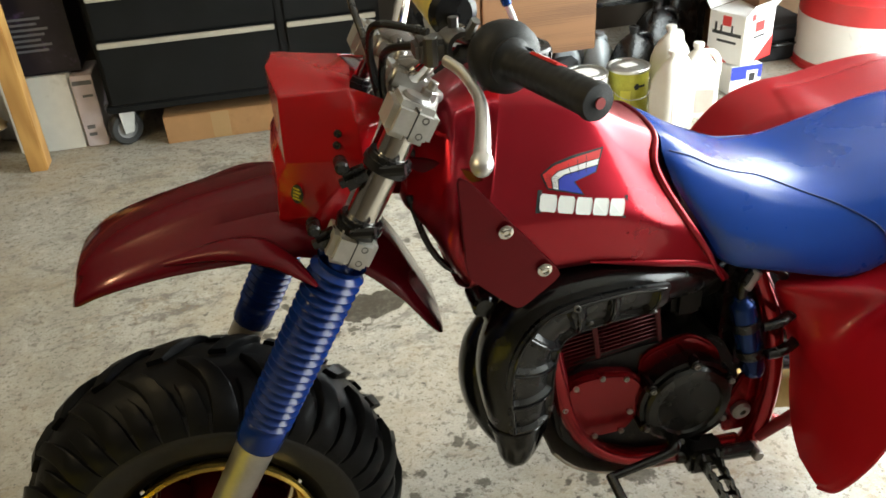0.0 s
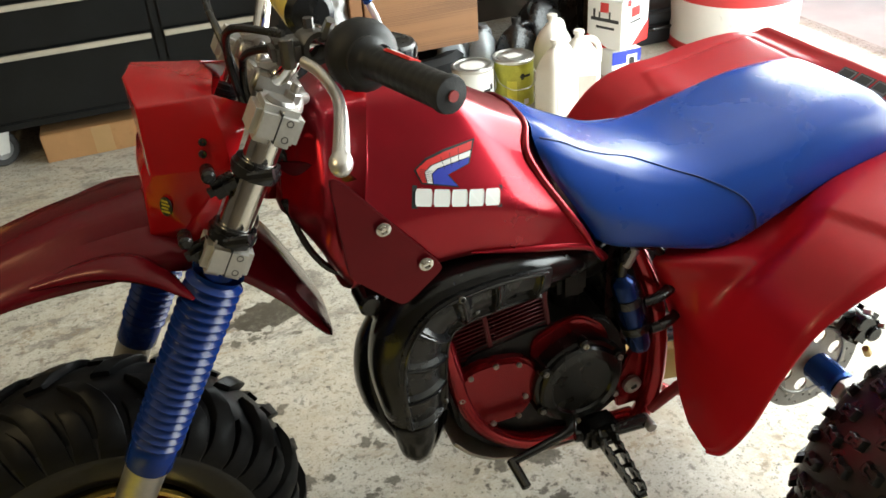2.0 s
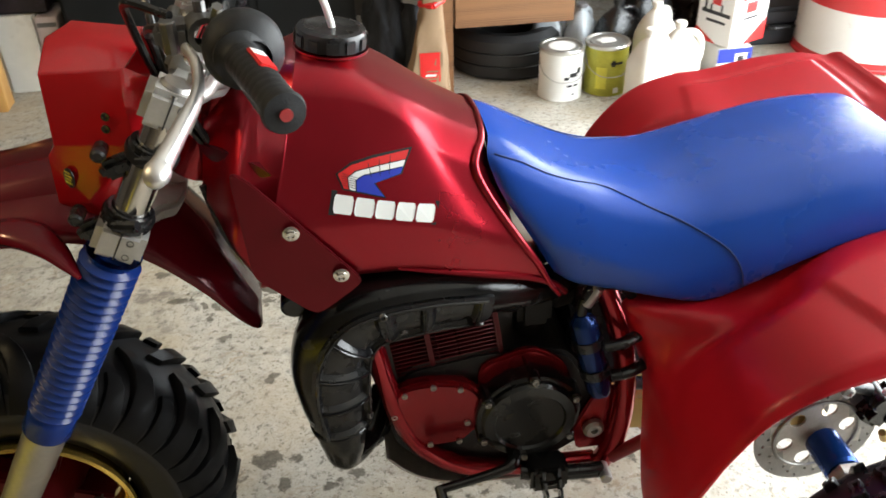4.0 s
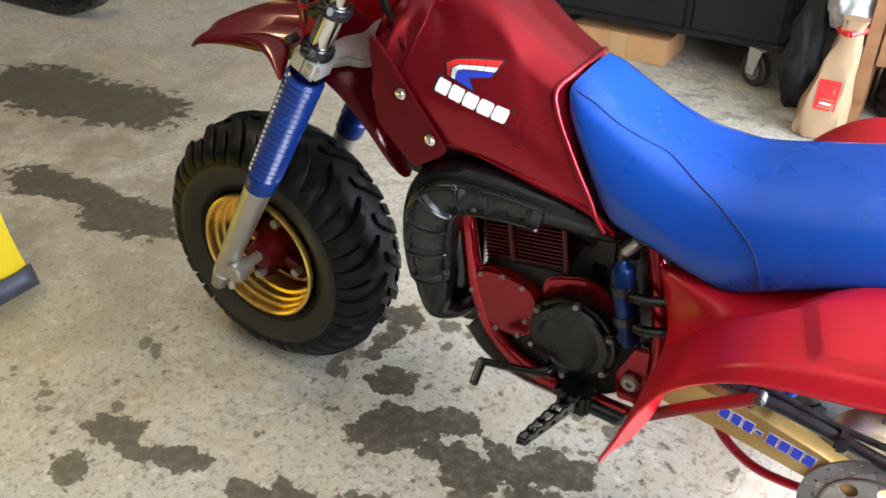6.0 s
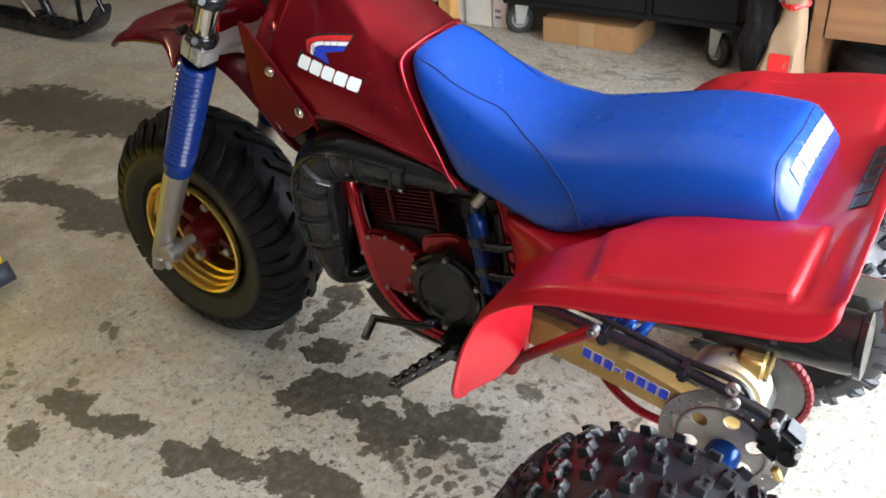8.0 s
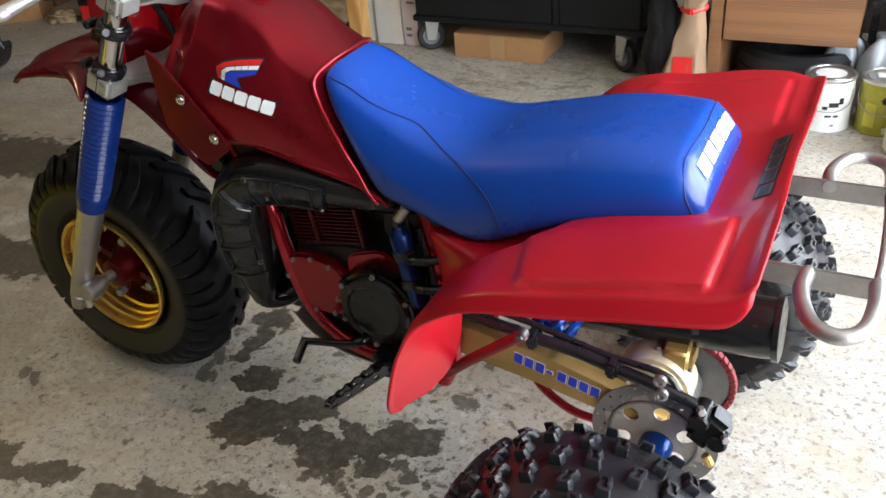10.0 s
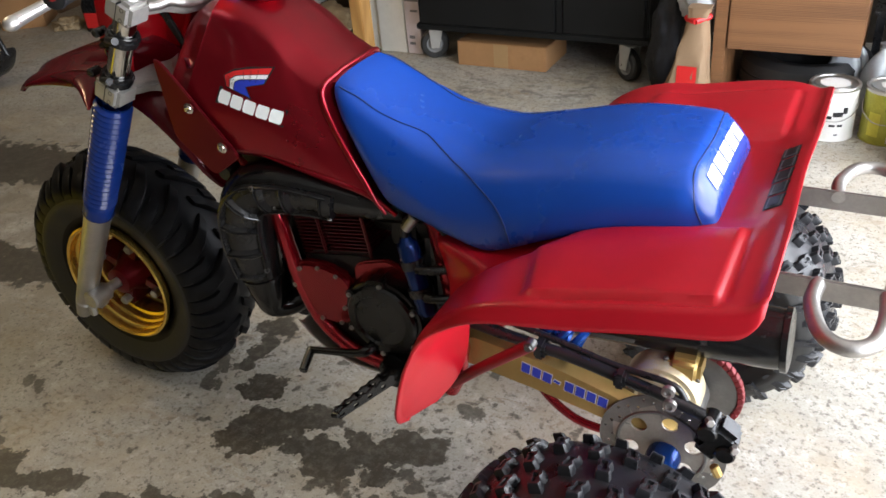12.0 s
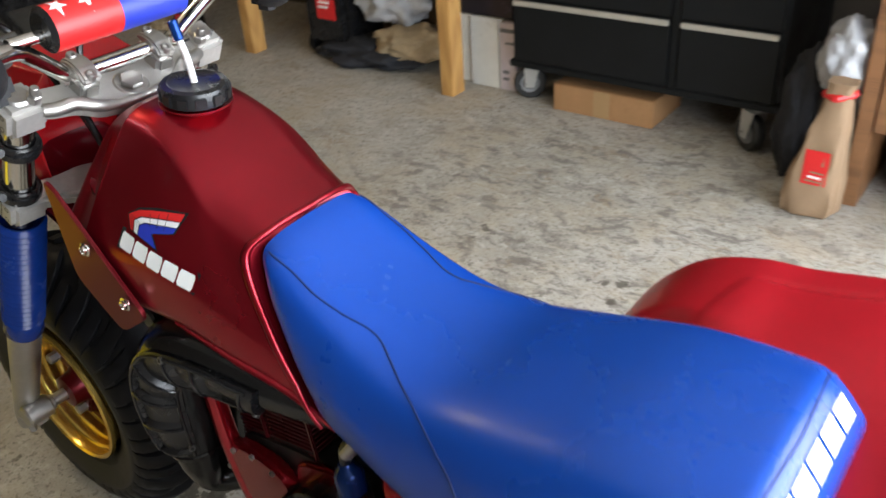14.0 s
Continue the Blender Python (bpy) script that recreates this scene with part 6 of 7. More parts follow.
W = 0.128
g = 0.0032
patch("emblem_outline", ((-g, -g), (W + g, -g), (W + g, 0.021 + g), (-g, 0.021 + g)), M_DECAL_BLACK, 0.0008)
for k in range(5):
    u0 = k * W / 5 + 0.0010
    u1 = u0 + W / 5 - 0.0022
    patch("emblem_block", ((u0 + 0.002, 0.0), (u1 - 0.002, 0.0), (u1, 0.004), (u1, 0.017), (u1 - 0.002, 0.021), (u0 + 0.002, 0.021), (u0, 0.017), (u0, 0.004)), M_WHITE, 0.0016, "plain white emblem block")
patch("wing_outline", ((0.012, 0.046), (0.024, 0.024), (0.080, 0.020), (0.0805, 0.0215), (0.0645, 0.041), (0.097, 0.0585), (0.1055, 0.100), (0.056, 0.082), (0.028, 0.066)), M_DECAL_BLACK, 0.0008)
patch("wing_red", ((0.015, 0.047), (0.025, 0.027), (0.031, 0.027), (0.027, 0.044), (0.036, 0.056), (0.066, 0.070), (0.099, 0.082), (0.1015, 0.096), (0.057, 0.078), (0.030, 0.063)), M_DECAL_RED, 0.0016, "red wing stripe")
patch("wing_white", ((0.0285, 0.044), (0.0325, 0.027), (0.0400, 0.026), (0.0380, 0.042), (0.046, 0.051), (0.070, 0.061), (0.0970, 0.071), (0.0985, 0.0805), (0.067, 0.0685), (0.038, 0.0550)), M_WHITE, 0.0016, "white wing stripe")
patch("wing_blue", ((0.0395, 0.042), (0.0415, 0.026), (0.078, 0.0230), (0.062, 0.041), (0.0950, 0.060), (0.0965, 0.0695), (0.071, 0.0595), (0.047, 0.0495)), M_DECAL_BLUE, 0.0016, "blue wing stripe")
for t in (0.3, 0.5, 0.7):
    a, c = (0.030 + 0.068 * t, 0.058 + 0.038 * t), (0.040 + 0.056 * t, 0.045 + 0.018 * t)
    patch("feather_line", ((a[0], a[1]), (a[0] + 0.001, a[1]), (c[0] + 0.001, c[1]), (c[0], c[1])), M_DECAL_BLACK, 0.0022)
for q in range(6):
    v = 0.0285 + q * 0.0032
    patch("feather_line", ((0.020, v + 0.004), (0.040, v + 0.001), (0.040, v + 0.0018), (0.020, v + 0.0048)), M_DECAL_BLACK, 0.0022)

fender_bm = bmesh.new()
fender_bm.from_mesh(fender.data)
fender_tree = BVHTree.FromBMesh(fender_bm)
fender_bm.free()
for k in range(5):
    y0 = 0.100 - k * 0.0415
    for mat, g, lift in ((M_DECAL_BLACK, 0.0, 0.0012), (M_DECAL_GREY, 0.0028, 0.0020), (M_DECAL_BLACK, 0.0050, 0.0028)):
        decal("tail_block", [(y0 - g, 0.126 + g), (y0 - g, 0.150 - g), (y0 - 0.038 + g, 0.149 - g), (y0 - 0.038 + g, 0.125 + g)], fender_tree, mat, fender, lift, "grey edged black block", "z")
# white blocks on the seat's tail
for k in range(5):
    bm = bmesh.new()
    pts = []
    for y, x in ((0.098 - k * 0.040, 0.046), (0.098 - k * 0.040, 0.062), (0.063 - k * 0.040, 0.062), (0.063 - k * 0.040, 0.046)):
        hit, nor, _, _ = seat_tree.ray_cast(V(x, y, 2.0), V(0, 0, -1))
        pts.append(bm.verts.new((hit if hit else V(x, y, 0.79)) + V(0.0012, 0, 0.0012)))
    bm.faces.new(pts)
    part("seat_block", bm, M_WHITE, seat, "plain white block on the seat's tail", smooth=False)
# blue blocks with pale edges on the swing arm
arm_bm = bmesh.new()
arm_bm.from_mesh(arm_left.data)
arm_tree = BVHTree.FromBMesh(arm_bm)
arm_bm.free()
for k in range(8):
    if k == 3:
        hh, wd = 0.004, 0.014
    else:
        hh, wd = 0.0120, 0.0185
    x0 = -0.250 + k * 0.0205
    zc = 0.348 - (x0 + 0.250) * 0.235
    for mat, g, lift in ((M_WHITE, 0.0, 0.0008), (M_DECAL_BLUE, 0.0013, 0.0016)):
        decal("arm_block", [(x0 + g + 0.003, zc + hh - g), (x0 + wd - g + 0.003, zc + hh - g - 0.004), (x0 + wd - g, zc - hh + g - 0.004), (x0 + g, zc - hh + g)], arm_tree, mat, arm_left, lift)
# stars on the bar pad
def star(r):
    return [(r * (1 if k % 2 == 0 else 0.42) * math.sin(math.pi * k / 5), r * (1 if k % 2 == 0 else 0.42) * math.cos(math.pi * k / 5)) for k in range(10)]


pad_bm = bmesh.new()
pad_bm.from_mesh(padob.data)
pad_tree = BVHTree.FromBMesh(pad_bm)
pad_bm.free()
for y, x in ((-0.096, -0.850), (-0.075, -0.872), (-0.058, -0.848), (-0.044, -0.872)):
    decal("star", [(y + p[0], x + p[1]) for p in star(0.013)], pad_tree, M_WHITE, padob, 0.0012, "white star", "z")
for x in (-0.872, -0.854):
    decal("pad_stripe", [(-0.028, x), (0.078, x), (0.078, x + 0.007), (-0.028, x + 0.007)], pad_tree, M_WHITE, padob, 0.0012, "", "z")

# ---- things along the back wall ----
M_CHEST = material("black_powder_coat", (0.008, 0.0085, 0.009), 0.38, 0.0, 0.2, 6, 0.15, 300, rough_vary=0.15, spec=0.22)
M_BAR = material("dull_alloy_pull", (0.62, 0.58, 0.50), 0.42, 0.6, 0.08, 10)
M_CARD = material("corrugated_card", (0.36, 0.19, 0.080), 0.8, 0.0, 0.1, 7, 0.1, 120, dirt=(0.26, 0.13, 0.055), dirt_amount=0.05)


def wood(name, light, dark, scale=9.0, stretch=(0.12, 1.0, 1.0), rough=0.5, weave=0.65):
    """Wood with long wavy grain along one axis."""
    m = bpy.data.materials.new(name)
    m.use_nodes = True
    nt = m.node_tree
    b = nt.nodes["Principled BSDF"]
    mp = nt.nodes.new("ShaderNodeMapping")
    mp.inputs["Scale"].default_value = stretch
    nt.links.new(nt.nodes.new("ShaderNodeTexCoord").outputs["Object"], mp.inputs[0])
    ns = nt.nodes.new("ShaderNodeTexNoise")
    ns.inputs["Scale"].default_value, ns.inputs["Detail"].default_value = scale, 4.0
    nt.links.new(mp.outputs[0], ns.inputs["Vector"])
    wv = nt.nodes.new("ShaderNodeTexWave")
    wv.wave_type, wv.bands_direction = "BANDS", "Z"
    wv.inputs["Scale"].default_value, wv.inputs["Distortion"].default_value, wv.inputs["Detail"].default_value, wv.inputs["Detail Scale"].default_value = scale * 2.2, 9.0, 3.0, 0.9
    nt.links.new(mp.outputs[0], wv.inputs["Vector"])
    mx = nt.nodes.new("ShaderNodeMix")
    mx.data_type = "RGBA"
    mx.inputs[6].default_value, mx.inputs[7].default_value = (*dark, 1), (*light, 1)
    ad = nt.nodes.new("ShaderNodeMath")
    ad.operation = "MULTIPLY_ADD"
    nt.links.new(wv.outputs["Fac"], ad.inputs[0])
    ad.inputs[1].default_value = weave
    nt.links.new(ns.outputs["Fac"], ad.inputs[2])
    rg = nt.nodes.new("ShaderNodeMapRange")
    rg.inputs[1].default_value, rg.inputs[2].default_value = 0.3, 0.45 + weave
    nt.links.new(ad.outputs[0], rg.inputs[0])
    nt.links.new(rg.outputs[0], mx.inputs[0])
    nt.links.new(mx.outputs[2], b.inputs["Base Color"])
    b.inputs["Roughness"].default_value = rough
    bp = nt.nodes.new("ShaderNodeBump")
    bp.inputs["Strength"].default_value, bp.inputs["Distance"].default_value = 0.15, 0.001
    nt.links.new(ad.outputs[0], bp.inputs["Height"])
    nt.links.new(bp.outputs[0], b.inputs["Normal"])
    return m


M_OAK = wood("oak_veneer", (0.225, 0.104, 0.042), (0.090, 0.037, 0.015), 26.0, (0.035, 1.0, 1.0), weave=0.22)
M_PINE = wood("pine_stud", (0.52, 0.29, 0.09), (0.38, 0.19, 0.055), 7.0, (1.0, 1.0, 0.1), 0.55)
M_ZINC = material("zinc_plate", (0.62, 0.62, 0.60), 0.32, 0.85, 0.1, 20)
M_CASTER_HUB = material("grey_plastic_hub", (0.22, 0.22, 0.22), 0.45, 0.0, 0.1, 20)
M_TYRE2 = material("caster_rubber", (0.022, 0.022, 0.022), 0.5, 0.0, 0.2, 20)

# rolling tool chest
chest = thing("tool_chest", "black steel rolling tool chest with pale drawer pulls", "tool chest")
bm = bmesh.new()
block(bm, (-1.705, 2.212, 0.188), (-0.635, 2.760, 1.05), 0.006)
part("body", bm, M_CHEST, chest)
bm = bmesh.new()
block(bm, (-1.715, 2.195, 0.164), (-0.625, 2.765, 0.192), 0.005)
part("base_frame", bm, M_CHEST, chest)
bm = bmesh.new()
block(bm, (-1.030, 2.203, 0.182), (-1.004, 2.214, 1.04), 0.002)
part("middle_post", bm, M_CHEST, chest)
for x0, x1 in ((-1.690, -1.036), (-0.998, -0.650)):
    for z0, z1 in ((0.195, 0.440), (0.450, 0.610), (0.620, 0.780), (0.790, 1.030)):
        bm = bmesh.new()
        block(bm, (x0, 2.196, z0), (x1, 2.214, z1), 0.003)
        dr = part("drawer", bm, M_CHEST, chest)
        bm = bmesh.new()
        block(bm, (x0 + 0.004, 2.180, z1 - 0.020), (x1 - 0.004, 2.198, z1 - 0.001), 0.003)
        part("pull", bm, M_BAR, dr, "pale full-width alloy drawer pull")


def caster(x, y, turn):
    bm = bmesh.new()
    m = Matrix.Translation((x, y, 0.0683)) @ Matrix.Rotation(turn, 4, "Z") @ Matrix.Diagonal((1.3, 1.3, 1.3, 1))
    b2 = bmesh.new()
    lathe(b2, [(0.031, -0.016), (0.047, -0.016), (0.0525, -0.010), (0.0525, 0.010), (0.047, 0.016), (0.031, 0.016)], (0, 0, 0), (0, 1, 0), 28)
    join(bm, b2, m)
    w = part("caster", bm, M_TYRE2, chest, "swivel caster with grey hub")
    bm = bmesh.new()
    b2 = bmesh.new()
    lathe(b2, [(0.0005, -0.019), (0.010, -0.020), (0.013, -0.012), (0.026, -0.010), (0.032, -0.016), (0.032, 0.016), (0.026, 0.010), (0.010, 0.020), (0.0005, 0.019)], (0, 0, 0), (0, 1, 0), 24)
    join(bm, b2, m)
    part("hub", bm, M_CASTER_HUB, w)
    bm = bmesh.new()
    for s in (-1, 1):
        b2 = bmesh.new()
        plate(b2, [(-0.014, -0.012), (0.014, -0.012), (0.036, 0.072), (-0.020, 0.072)], 0.003)
        join(bm, b2, m @ Matrix.Translation((0, s * 0.022, 0)) @ SIDE)
    block(bm, (-0.035, -0.035, 0.071), (0.046, 0.035, 0.0745), 0.002, m)
    part("fork", bm, M_ZINC, w)


for x, y, a in ((-1.680, 2.300, 0.5), (-0.720, 2.235, -0.6), (-1.680, 2.68, 0.2), (-0.720, 2.68, 1.0)):
    caster(x, y, a)


def carton(name, lo, hi, mat, label, turn=0.0, category="box", flaps=True):
    """A closed box with folded flaps and a taped seam."""
    c = V((lo[0] + hi[0]) / 2, (lo[1] + hi[1]) / 2, lo[2])
    t = thing(name, label, category, at=c)
    t.rotation_euler = (0, 0, turn)
    hx, hy, hz = (hi[0] - lo[0]) / 2, (hi[1] - lo[1]) / 2, hi[2] - lo[2]
    bm = bmesh.new()
    block(bm, (-hx, -hy, 0), (hx, hy, hz - 0.003), 0.003)
    part("body", bm, mat, t)
    if flaps:
        for s in (-1, 1):
            bm = bmesh.new()
            block(bm, (-hx, 0.0015 if s > 0 else -hy, hz - 0.003), (hx, hy if s > 0 else -0.0015, hz), 0.001)
            part("flap", bm, mat, t)
    return t


M_TAPE = material("brown_tape", (0.36, 0.22, 0.10), 0.35, 0.0, 0.05, 10)
box = carton("cardboard_box", (-1.525, 2.228, 0.0), (-1.090, 2.50, 0.112), M_CARD, "flat brown cardboard box on the floor")
bm = bmesh.new()
block(bm, (-0.035, -0.1372, 0.004), (0.035, -0.1364, 0.110))
part("tape", bm, M_TAPE, box)

M_PANEL = material("white_board", (0.66, 0.64, 0.58), 0.7, 0.0, 0.08, 3, 0.05, 80, dirt=(0.45, 0.42, 0.36), dirt_amount=0.06)
pn = thing("white_board", "pale hardboard sheet standing against the boxes", "board")
bm = bmesh.new()
block(bm, (-1.995, 2.318, 0.0), (-1.850, 2.330, 0.305), 0.002)
part("sheet", bm, M_PANEL, pn)
M_LEAFLET = material("printed_white_card", (0.62, 0.55, 0.58), 0.6, 0.0, 0.1, 12)
sm = carton("small_carton", (-1.840, 2.315, 0.0), (-1.760, 2.50, 0.295), M_LEAFLET, "narrow white carton with faded print", flaps=False)
for z0, z1, x0, x1 in ((0.255, 0.272, -0.036, 0.036), (0.205, 0.215, -0.01, 0.030), (0.075, 0.090, -0.025, 0.005), (0.045, 0.058, -0.025, 0.005)):
    bm = bmesh.new()
    block(bm, (x0, -0.0938, z0), (x1, -0.0926, z1))
    part("print_bar", bm, M_DECAL_GREY, sm)
M_PRINT = material("dark_printed_carton", (0.018, 0.014, 0.020), 0.35, 0.0, 0.4, 5, dirt=(0.10, 0.06, 0.14), dirt_amount=0.08, dirt_scale=9)
pb = carton("printed_box", (-2.10, 2.34, 0.306), (-1.79, 2.62, 0.78), M_PRINT, "glossy black box with faded purple print", flaps=False)
for k in range(7):
    bm = bmesh.new()
    block(bm, (-0.06, -0.1418, 0.09 + k * 0.020), (0.06 + 0.02 * math.sin(k * 2.1), -0.1402, 0.099 + k * 0.020))
    part("print_bar", bm, M_DECAL_GREY, pb)
# crate that carries the printed box
carton("packing_crate", (-2.10, 2.335, 0.0), (-1.842, 2.62, 0.304), M_PANEL, "pale board crate below the printed box", flaps=False)

# workbench on pine legs
bench = thing("workbench", "rough pine workbench with stud legs", "workbench")
bm = bmesh.new()
block(bm, (-5.2, 2.05, 0.86), (-1.94, 2.90, 0.90), 0.004)
part("top", bm, M_PINE, bench)
for x in (-2.00, -3.26, -4.9):
    for y in (2.18, 2.80):
        bm = bmesh.new()
        block(bm, (x - 0.032, y - 0.044, 0.0), (x + 0.032, y + 0.044, 0.86), 0.004)
        part("leg", bm, M_PINE, bench)


def crumpled(name, c, size, mat, label, category, seed, rough_amt=0.30, flat=0.0):
    """A soft, creased bag or bundle resting on the floor."""
    bm = bmesh.new()
    bmesh.ops.create_icosphere(bm, subdivisions=5, radius=1.0)
    for v in bm.verts:
        d = v.co.normalized()
        k = 1 + rough_amt * noise.noise(d * 2.3 + V(seed, 0, 0)) + rough_amt * 0.55 * abs(noise.noise(d * 6.0 + V(0, seed, 0))) - rough_amt * 0.30 * abs(noise.noise(d * 12.0 + V(0, 0, seed))) - rough_amt * 0.12 * abs(noise.noise(d * 27.0 + V(seed, 0, seed)))
        v.co = V(d.x * size[0], d.y * size[1], d.z * size[2]) * k
        v.co.z = max(v.co.z, -size[2] * 0.72)
    zmin = min(v.co.z for v in bm.verts)
    for v in bm.verts:
        v.co += V(c[0], c[1], c[2] - zmin)
    ob = part(name, bm, mat)
    ob.data.set_sharp_from_angle(angle=math.pi)
    return tagged(ob, label, category)


M_BROWN = material("dull_brown_card", (0.16, 0.095, 0.05), 0.85, 0.0, 0.15, 7, 0.1, 120)
M_POLY = material("white_plastic_bag", (0.43, 0.43, 0.44), 0.50, 0.0, 0.15, 8, 0.3, 40)
M_TAN = material("tan_canvas", (0.36, 0.27, 0.16), 0.85, 0.0, 0.2, 10, 0.3, 90)
M_DARKCLOTH = material("dark_cloth", (0.018, 0.019, 0.024), 0.8, 0.0, 0.3, 8, 0.3, 90)
crumpled("plastic_bag", (-2.50, 2.42, 0.20), (0.18, 0.13, 0.13), M_POLY, "crumpled white plastic carrier bag on the bundle", "bag", 1.3, 0.42)
crumpled("crumpled_canvas", (-2.36, 2.36, 0.06), (0.20, 0.12, 0.08), M_TAN, "tan canvas bundle under the bench", "bundle", 4.1)
crumpled("dark_cloth", (-2.60, 2.34, 0.0), (0.30, 0.16, 0.07), M_DARKCLOTH, "dark cloth heap under the bench", "cloth", 7.7)
crumpled("pale_sack", (-2.13, 2.55, 0.0), (0.10, 0.12, 0.26), M_POLY, "pale sack standing under the bench", "sack", 9.2, 0.22)
gen = thing("power_pack", "black battery charger with a red label", "charger")
bm = bmesh.new()
block(bm, (-2.96, 2.26, 0.06), (-2.68, 2.56, 0.36), 0.03)
part("case", bm, M_BLACK, gen)
bm = bmesh.new()
block(bm, (-2.86, 2.254, 0.20), (-2.74, 2.262, 0.34), 0.003)
lb = part("label_plate", bm, M_DECAL_RED, gen, "red label plate")
for k in range(3):
    bm = bmesh.new()
    block(bm, (-2.84, 2.2505, 0.30 - k * 0.022), (-2.76 - 0.01 * k, 2.2535, 0.311 - k * 0.022))
    part("label_bar", bm, M_WHITE, lb)
bm = bmesh.new()
tube(bm, [(-2.93, 2.40, 0.35), (-2.93, 2.40, 0.41), (-2.82, 2.40, 0.43), (-2.71, 2.40, 0.41), (-2.71, 2.40, 0.35)], 0.013, 10, 5)
part("handle", bm, M_BLACK, gen)
for x in (-2.93, -2.71):
    bm = bmesh.new()
    lathe(bm, [(0.02, -0.02), (0.06, -0.018), (0.065, 0), (0.06, 0.018), (0.02, 0.02)], (x, 2.32, 0.065), (1, 0, 0), 24, True)
    part("wheel", bm, M_RUBBER, gen)

# brown boxes, litter and oil bottle at the bench's far end
carton("cardboard_box", (-4.60, 2.12, 0.0), (-4.34, 2.38, 0.19), M_CARD, "brown cardboard box heaped with white litter under the bench", 0.6)
carton("cardboard_box", (-4.85, 2.42, 0.0), (-4.45, 2.70, 0.52), M_BROWN, "taller brown cardboard box against the wall", 0.15)
crumpled("paper_litter", (-4.50, 2.26, 0.19), (0.13, 0.11, 0.06), M_POLY, "white paper litter on the cardboard box", "litter", 3.4, 0.5)
crumpled("paper_litter", (-4.10, 2.22, 0.0), (0.09, 0.07, 0.035), M_TAN, "torn pale cardboard scraps on the floor", "litter", 6.1, 0.5)


def jug(name, at, h, w, d, mat, label, turn=0.0, cap_mat=None, band=None):
    """A moulded bottle with sloping shoulders, a loop handle and a screw cap."""
    t = thing(name, label, "bottle", at=at)
    t.rotation_euler = (0, 0, turn)
    bm = bmesh.new()
    rings = []
    for z, k, e in ((0.0, 0.90, 0), (0.006, 0.98, 0), (0.02, 1.0, 0), (0.50 * h, 1.0, 0), (0.58 * h, 0.98, 0), (0.70 * h, 0.84, 0.0), (0.80 * h, 0.62, 0.02), (0.87 * h, 0.36, 0.04), (0.90 * h, 0.22, 0.05), (0.955 * h, 0.20, 0.05)):
        rings.append(fillet([V(-w / 2 * k - e * w, -d / 2 * k, z), V(w / 2 * k - e * w, -d / 2 * k, z), V(w / 2 * k - e * w, d / 2 * k, z), V(-w / 2 * k - e * w, d / 2 * k, z)], 0.03, 4, True))
    loft(bm, rings)
    part("body", bm, mat, t)
    bm = bmesh.new()
    tube(bm, [(w * 0.02, 0, 0.86 * h), (w * 0.30, 0, 0.86 * h), (w * 0.46, 0, 0.76 * h), (w * 0.48, 0, 0.60 * h), (w * 0.44, 0, 0.52 * h)], [0.014, 0.014, 0.013, 0.013, 0.015], 10, 5)
    part("handle", bm, mat, t)
    bm = bmesh.new()
    lathe(bm, [(0.017, 0.945 * h), (0.021, 0.945 * h), (0.021, h - 0.002), (0.019, h), (0.0005, h)], (-0.05 * w, 0, 0), (0, 0, 1), 20)
    part("cap", bm, cap_mat or mat, t)
    if band:
        bm = bmesh.new()
        block(bm, (-w * 0.36, -d / 2 - 0.0015, 0.10 * h), (w * 0.36, -d / 2 + 0.001, 0.42 * h), 0.0)
        part("label_patch", bm, band, t)
    return t


jug("oil_bottle", (-3.85, 2.24, 0.0), 0.27, 0.15, 0.10, M_BLACK, "black plastic oil bottle with a red label", 0.2, M_BLACK, M_DECAL_RED)

# ---- by the door ----
M_TYRE_DARK = material("dark_tub_rubber", (0.014, 0.014, 0.015), 0.55, 0.0, 0.2, 10, 0.2, 90)
desk = thing("drawer_desk", "oak-veneered desk pedestal with two deep drawers", "desk")
bm = bmesh.new()
block(bm, (-0.290, 2.000, 0.262), (0.165, 2.52, 0.76), 0.002)
part("carcass", bm, M_OAK, desk)
for z0, z1 in ((0.256, 0.506), (0.512, 0.755)):
    bm = bmesh.new()
    block(bm, (-0.284, 1.978, z0), (0.166, 2.001, z1), 0.003)
    dr = part("drawer_front", bm, M_OAK, desk)
bm = bmesh.new()
block(bm, (-0.335, 1.982, 0.0), (-0.290, 2.52, 0.76), 0.002)
part("side_panel", bm, M_OAK, desk)
bm = bmesh.new()
block(bm, (0.10, 2.40, 0.0), (0.165, 2.52, 0.262), 0.002)
part("back_leg", bm, M_OAK, desk)
bm = bmesh.new()
block(bm, (-0.345, 1.965, 0.762), (0.90, 2.54, 0.790), 0.004)
part("desktop", bm, M_OAK, desk)
bm = bmesh.new()
block(bm, (0.862, 1.99, 0.0), (0.890, 2.52, 0.760), 0.002)
part("side_panel", bm, M_OAK, desk)

tub = thing("spare_tyre", "black tyre lying flat beneath the desk", "tyre")
bm = bmesh.new()
lathe(bm, [(0.13, 0.02), (0.17, 0.004), (0.21, 0.0), (0.235, 0.02), (0.240, 0.06), (0.234, 0.065), (0.240, 0.07), (0.240, 0.11), (0.234, 0.115), (0.240, 0.12), (0.235, 0.16), (0.21, 0.182), (0.17, 0.178), (0.13, 0.16), (0.125, 0.09), (0.13, 0.02)], (-0.03, 2.27, 0.0), (0, 0, 1), 48)
part("casing", bm, M_TYRE_DARK, tub)
crumpled("dark_bag", (-0.52, 2.16, 0.0), (0.10, 0.12, 0.24), M_DARKCLOTH, "slumped black bag between chest and desk", "bag", 3.3, 0.25)

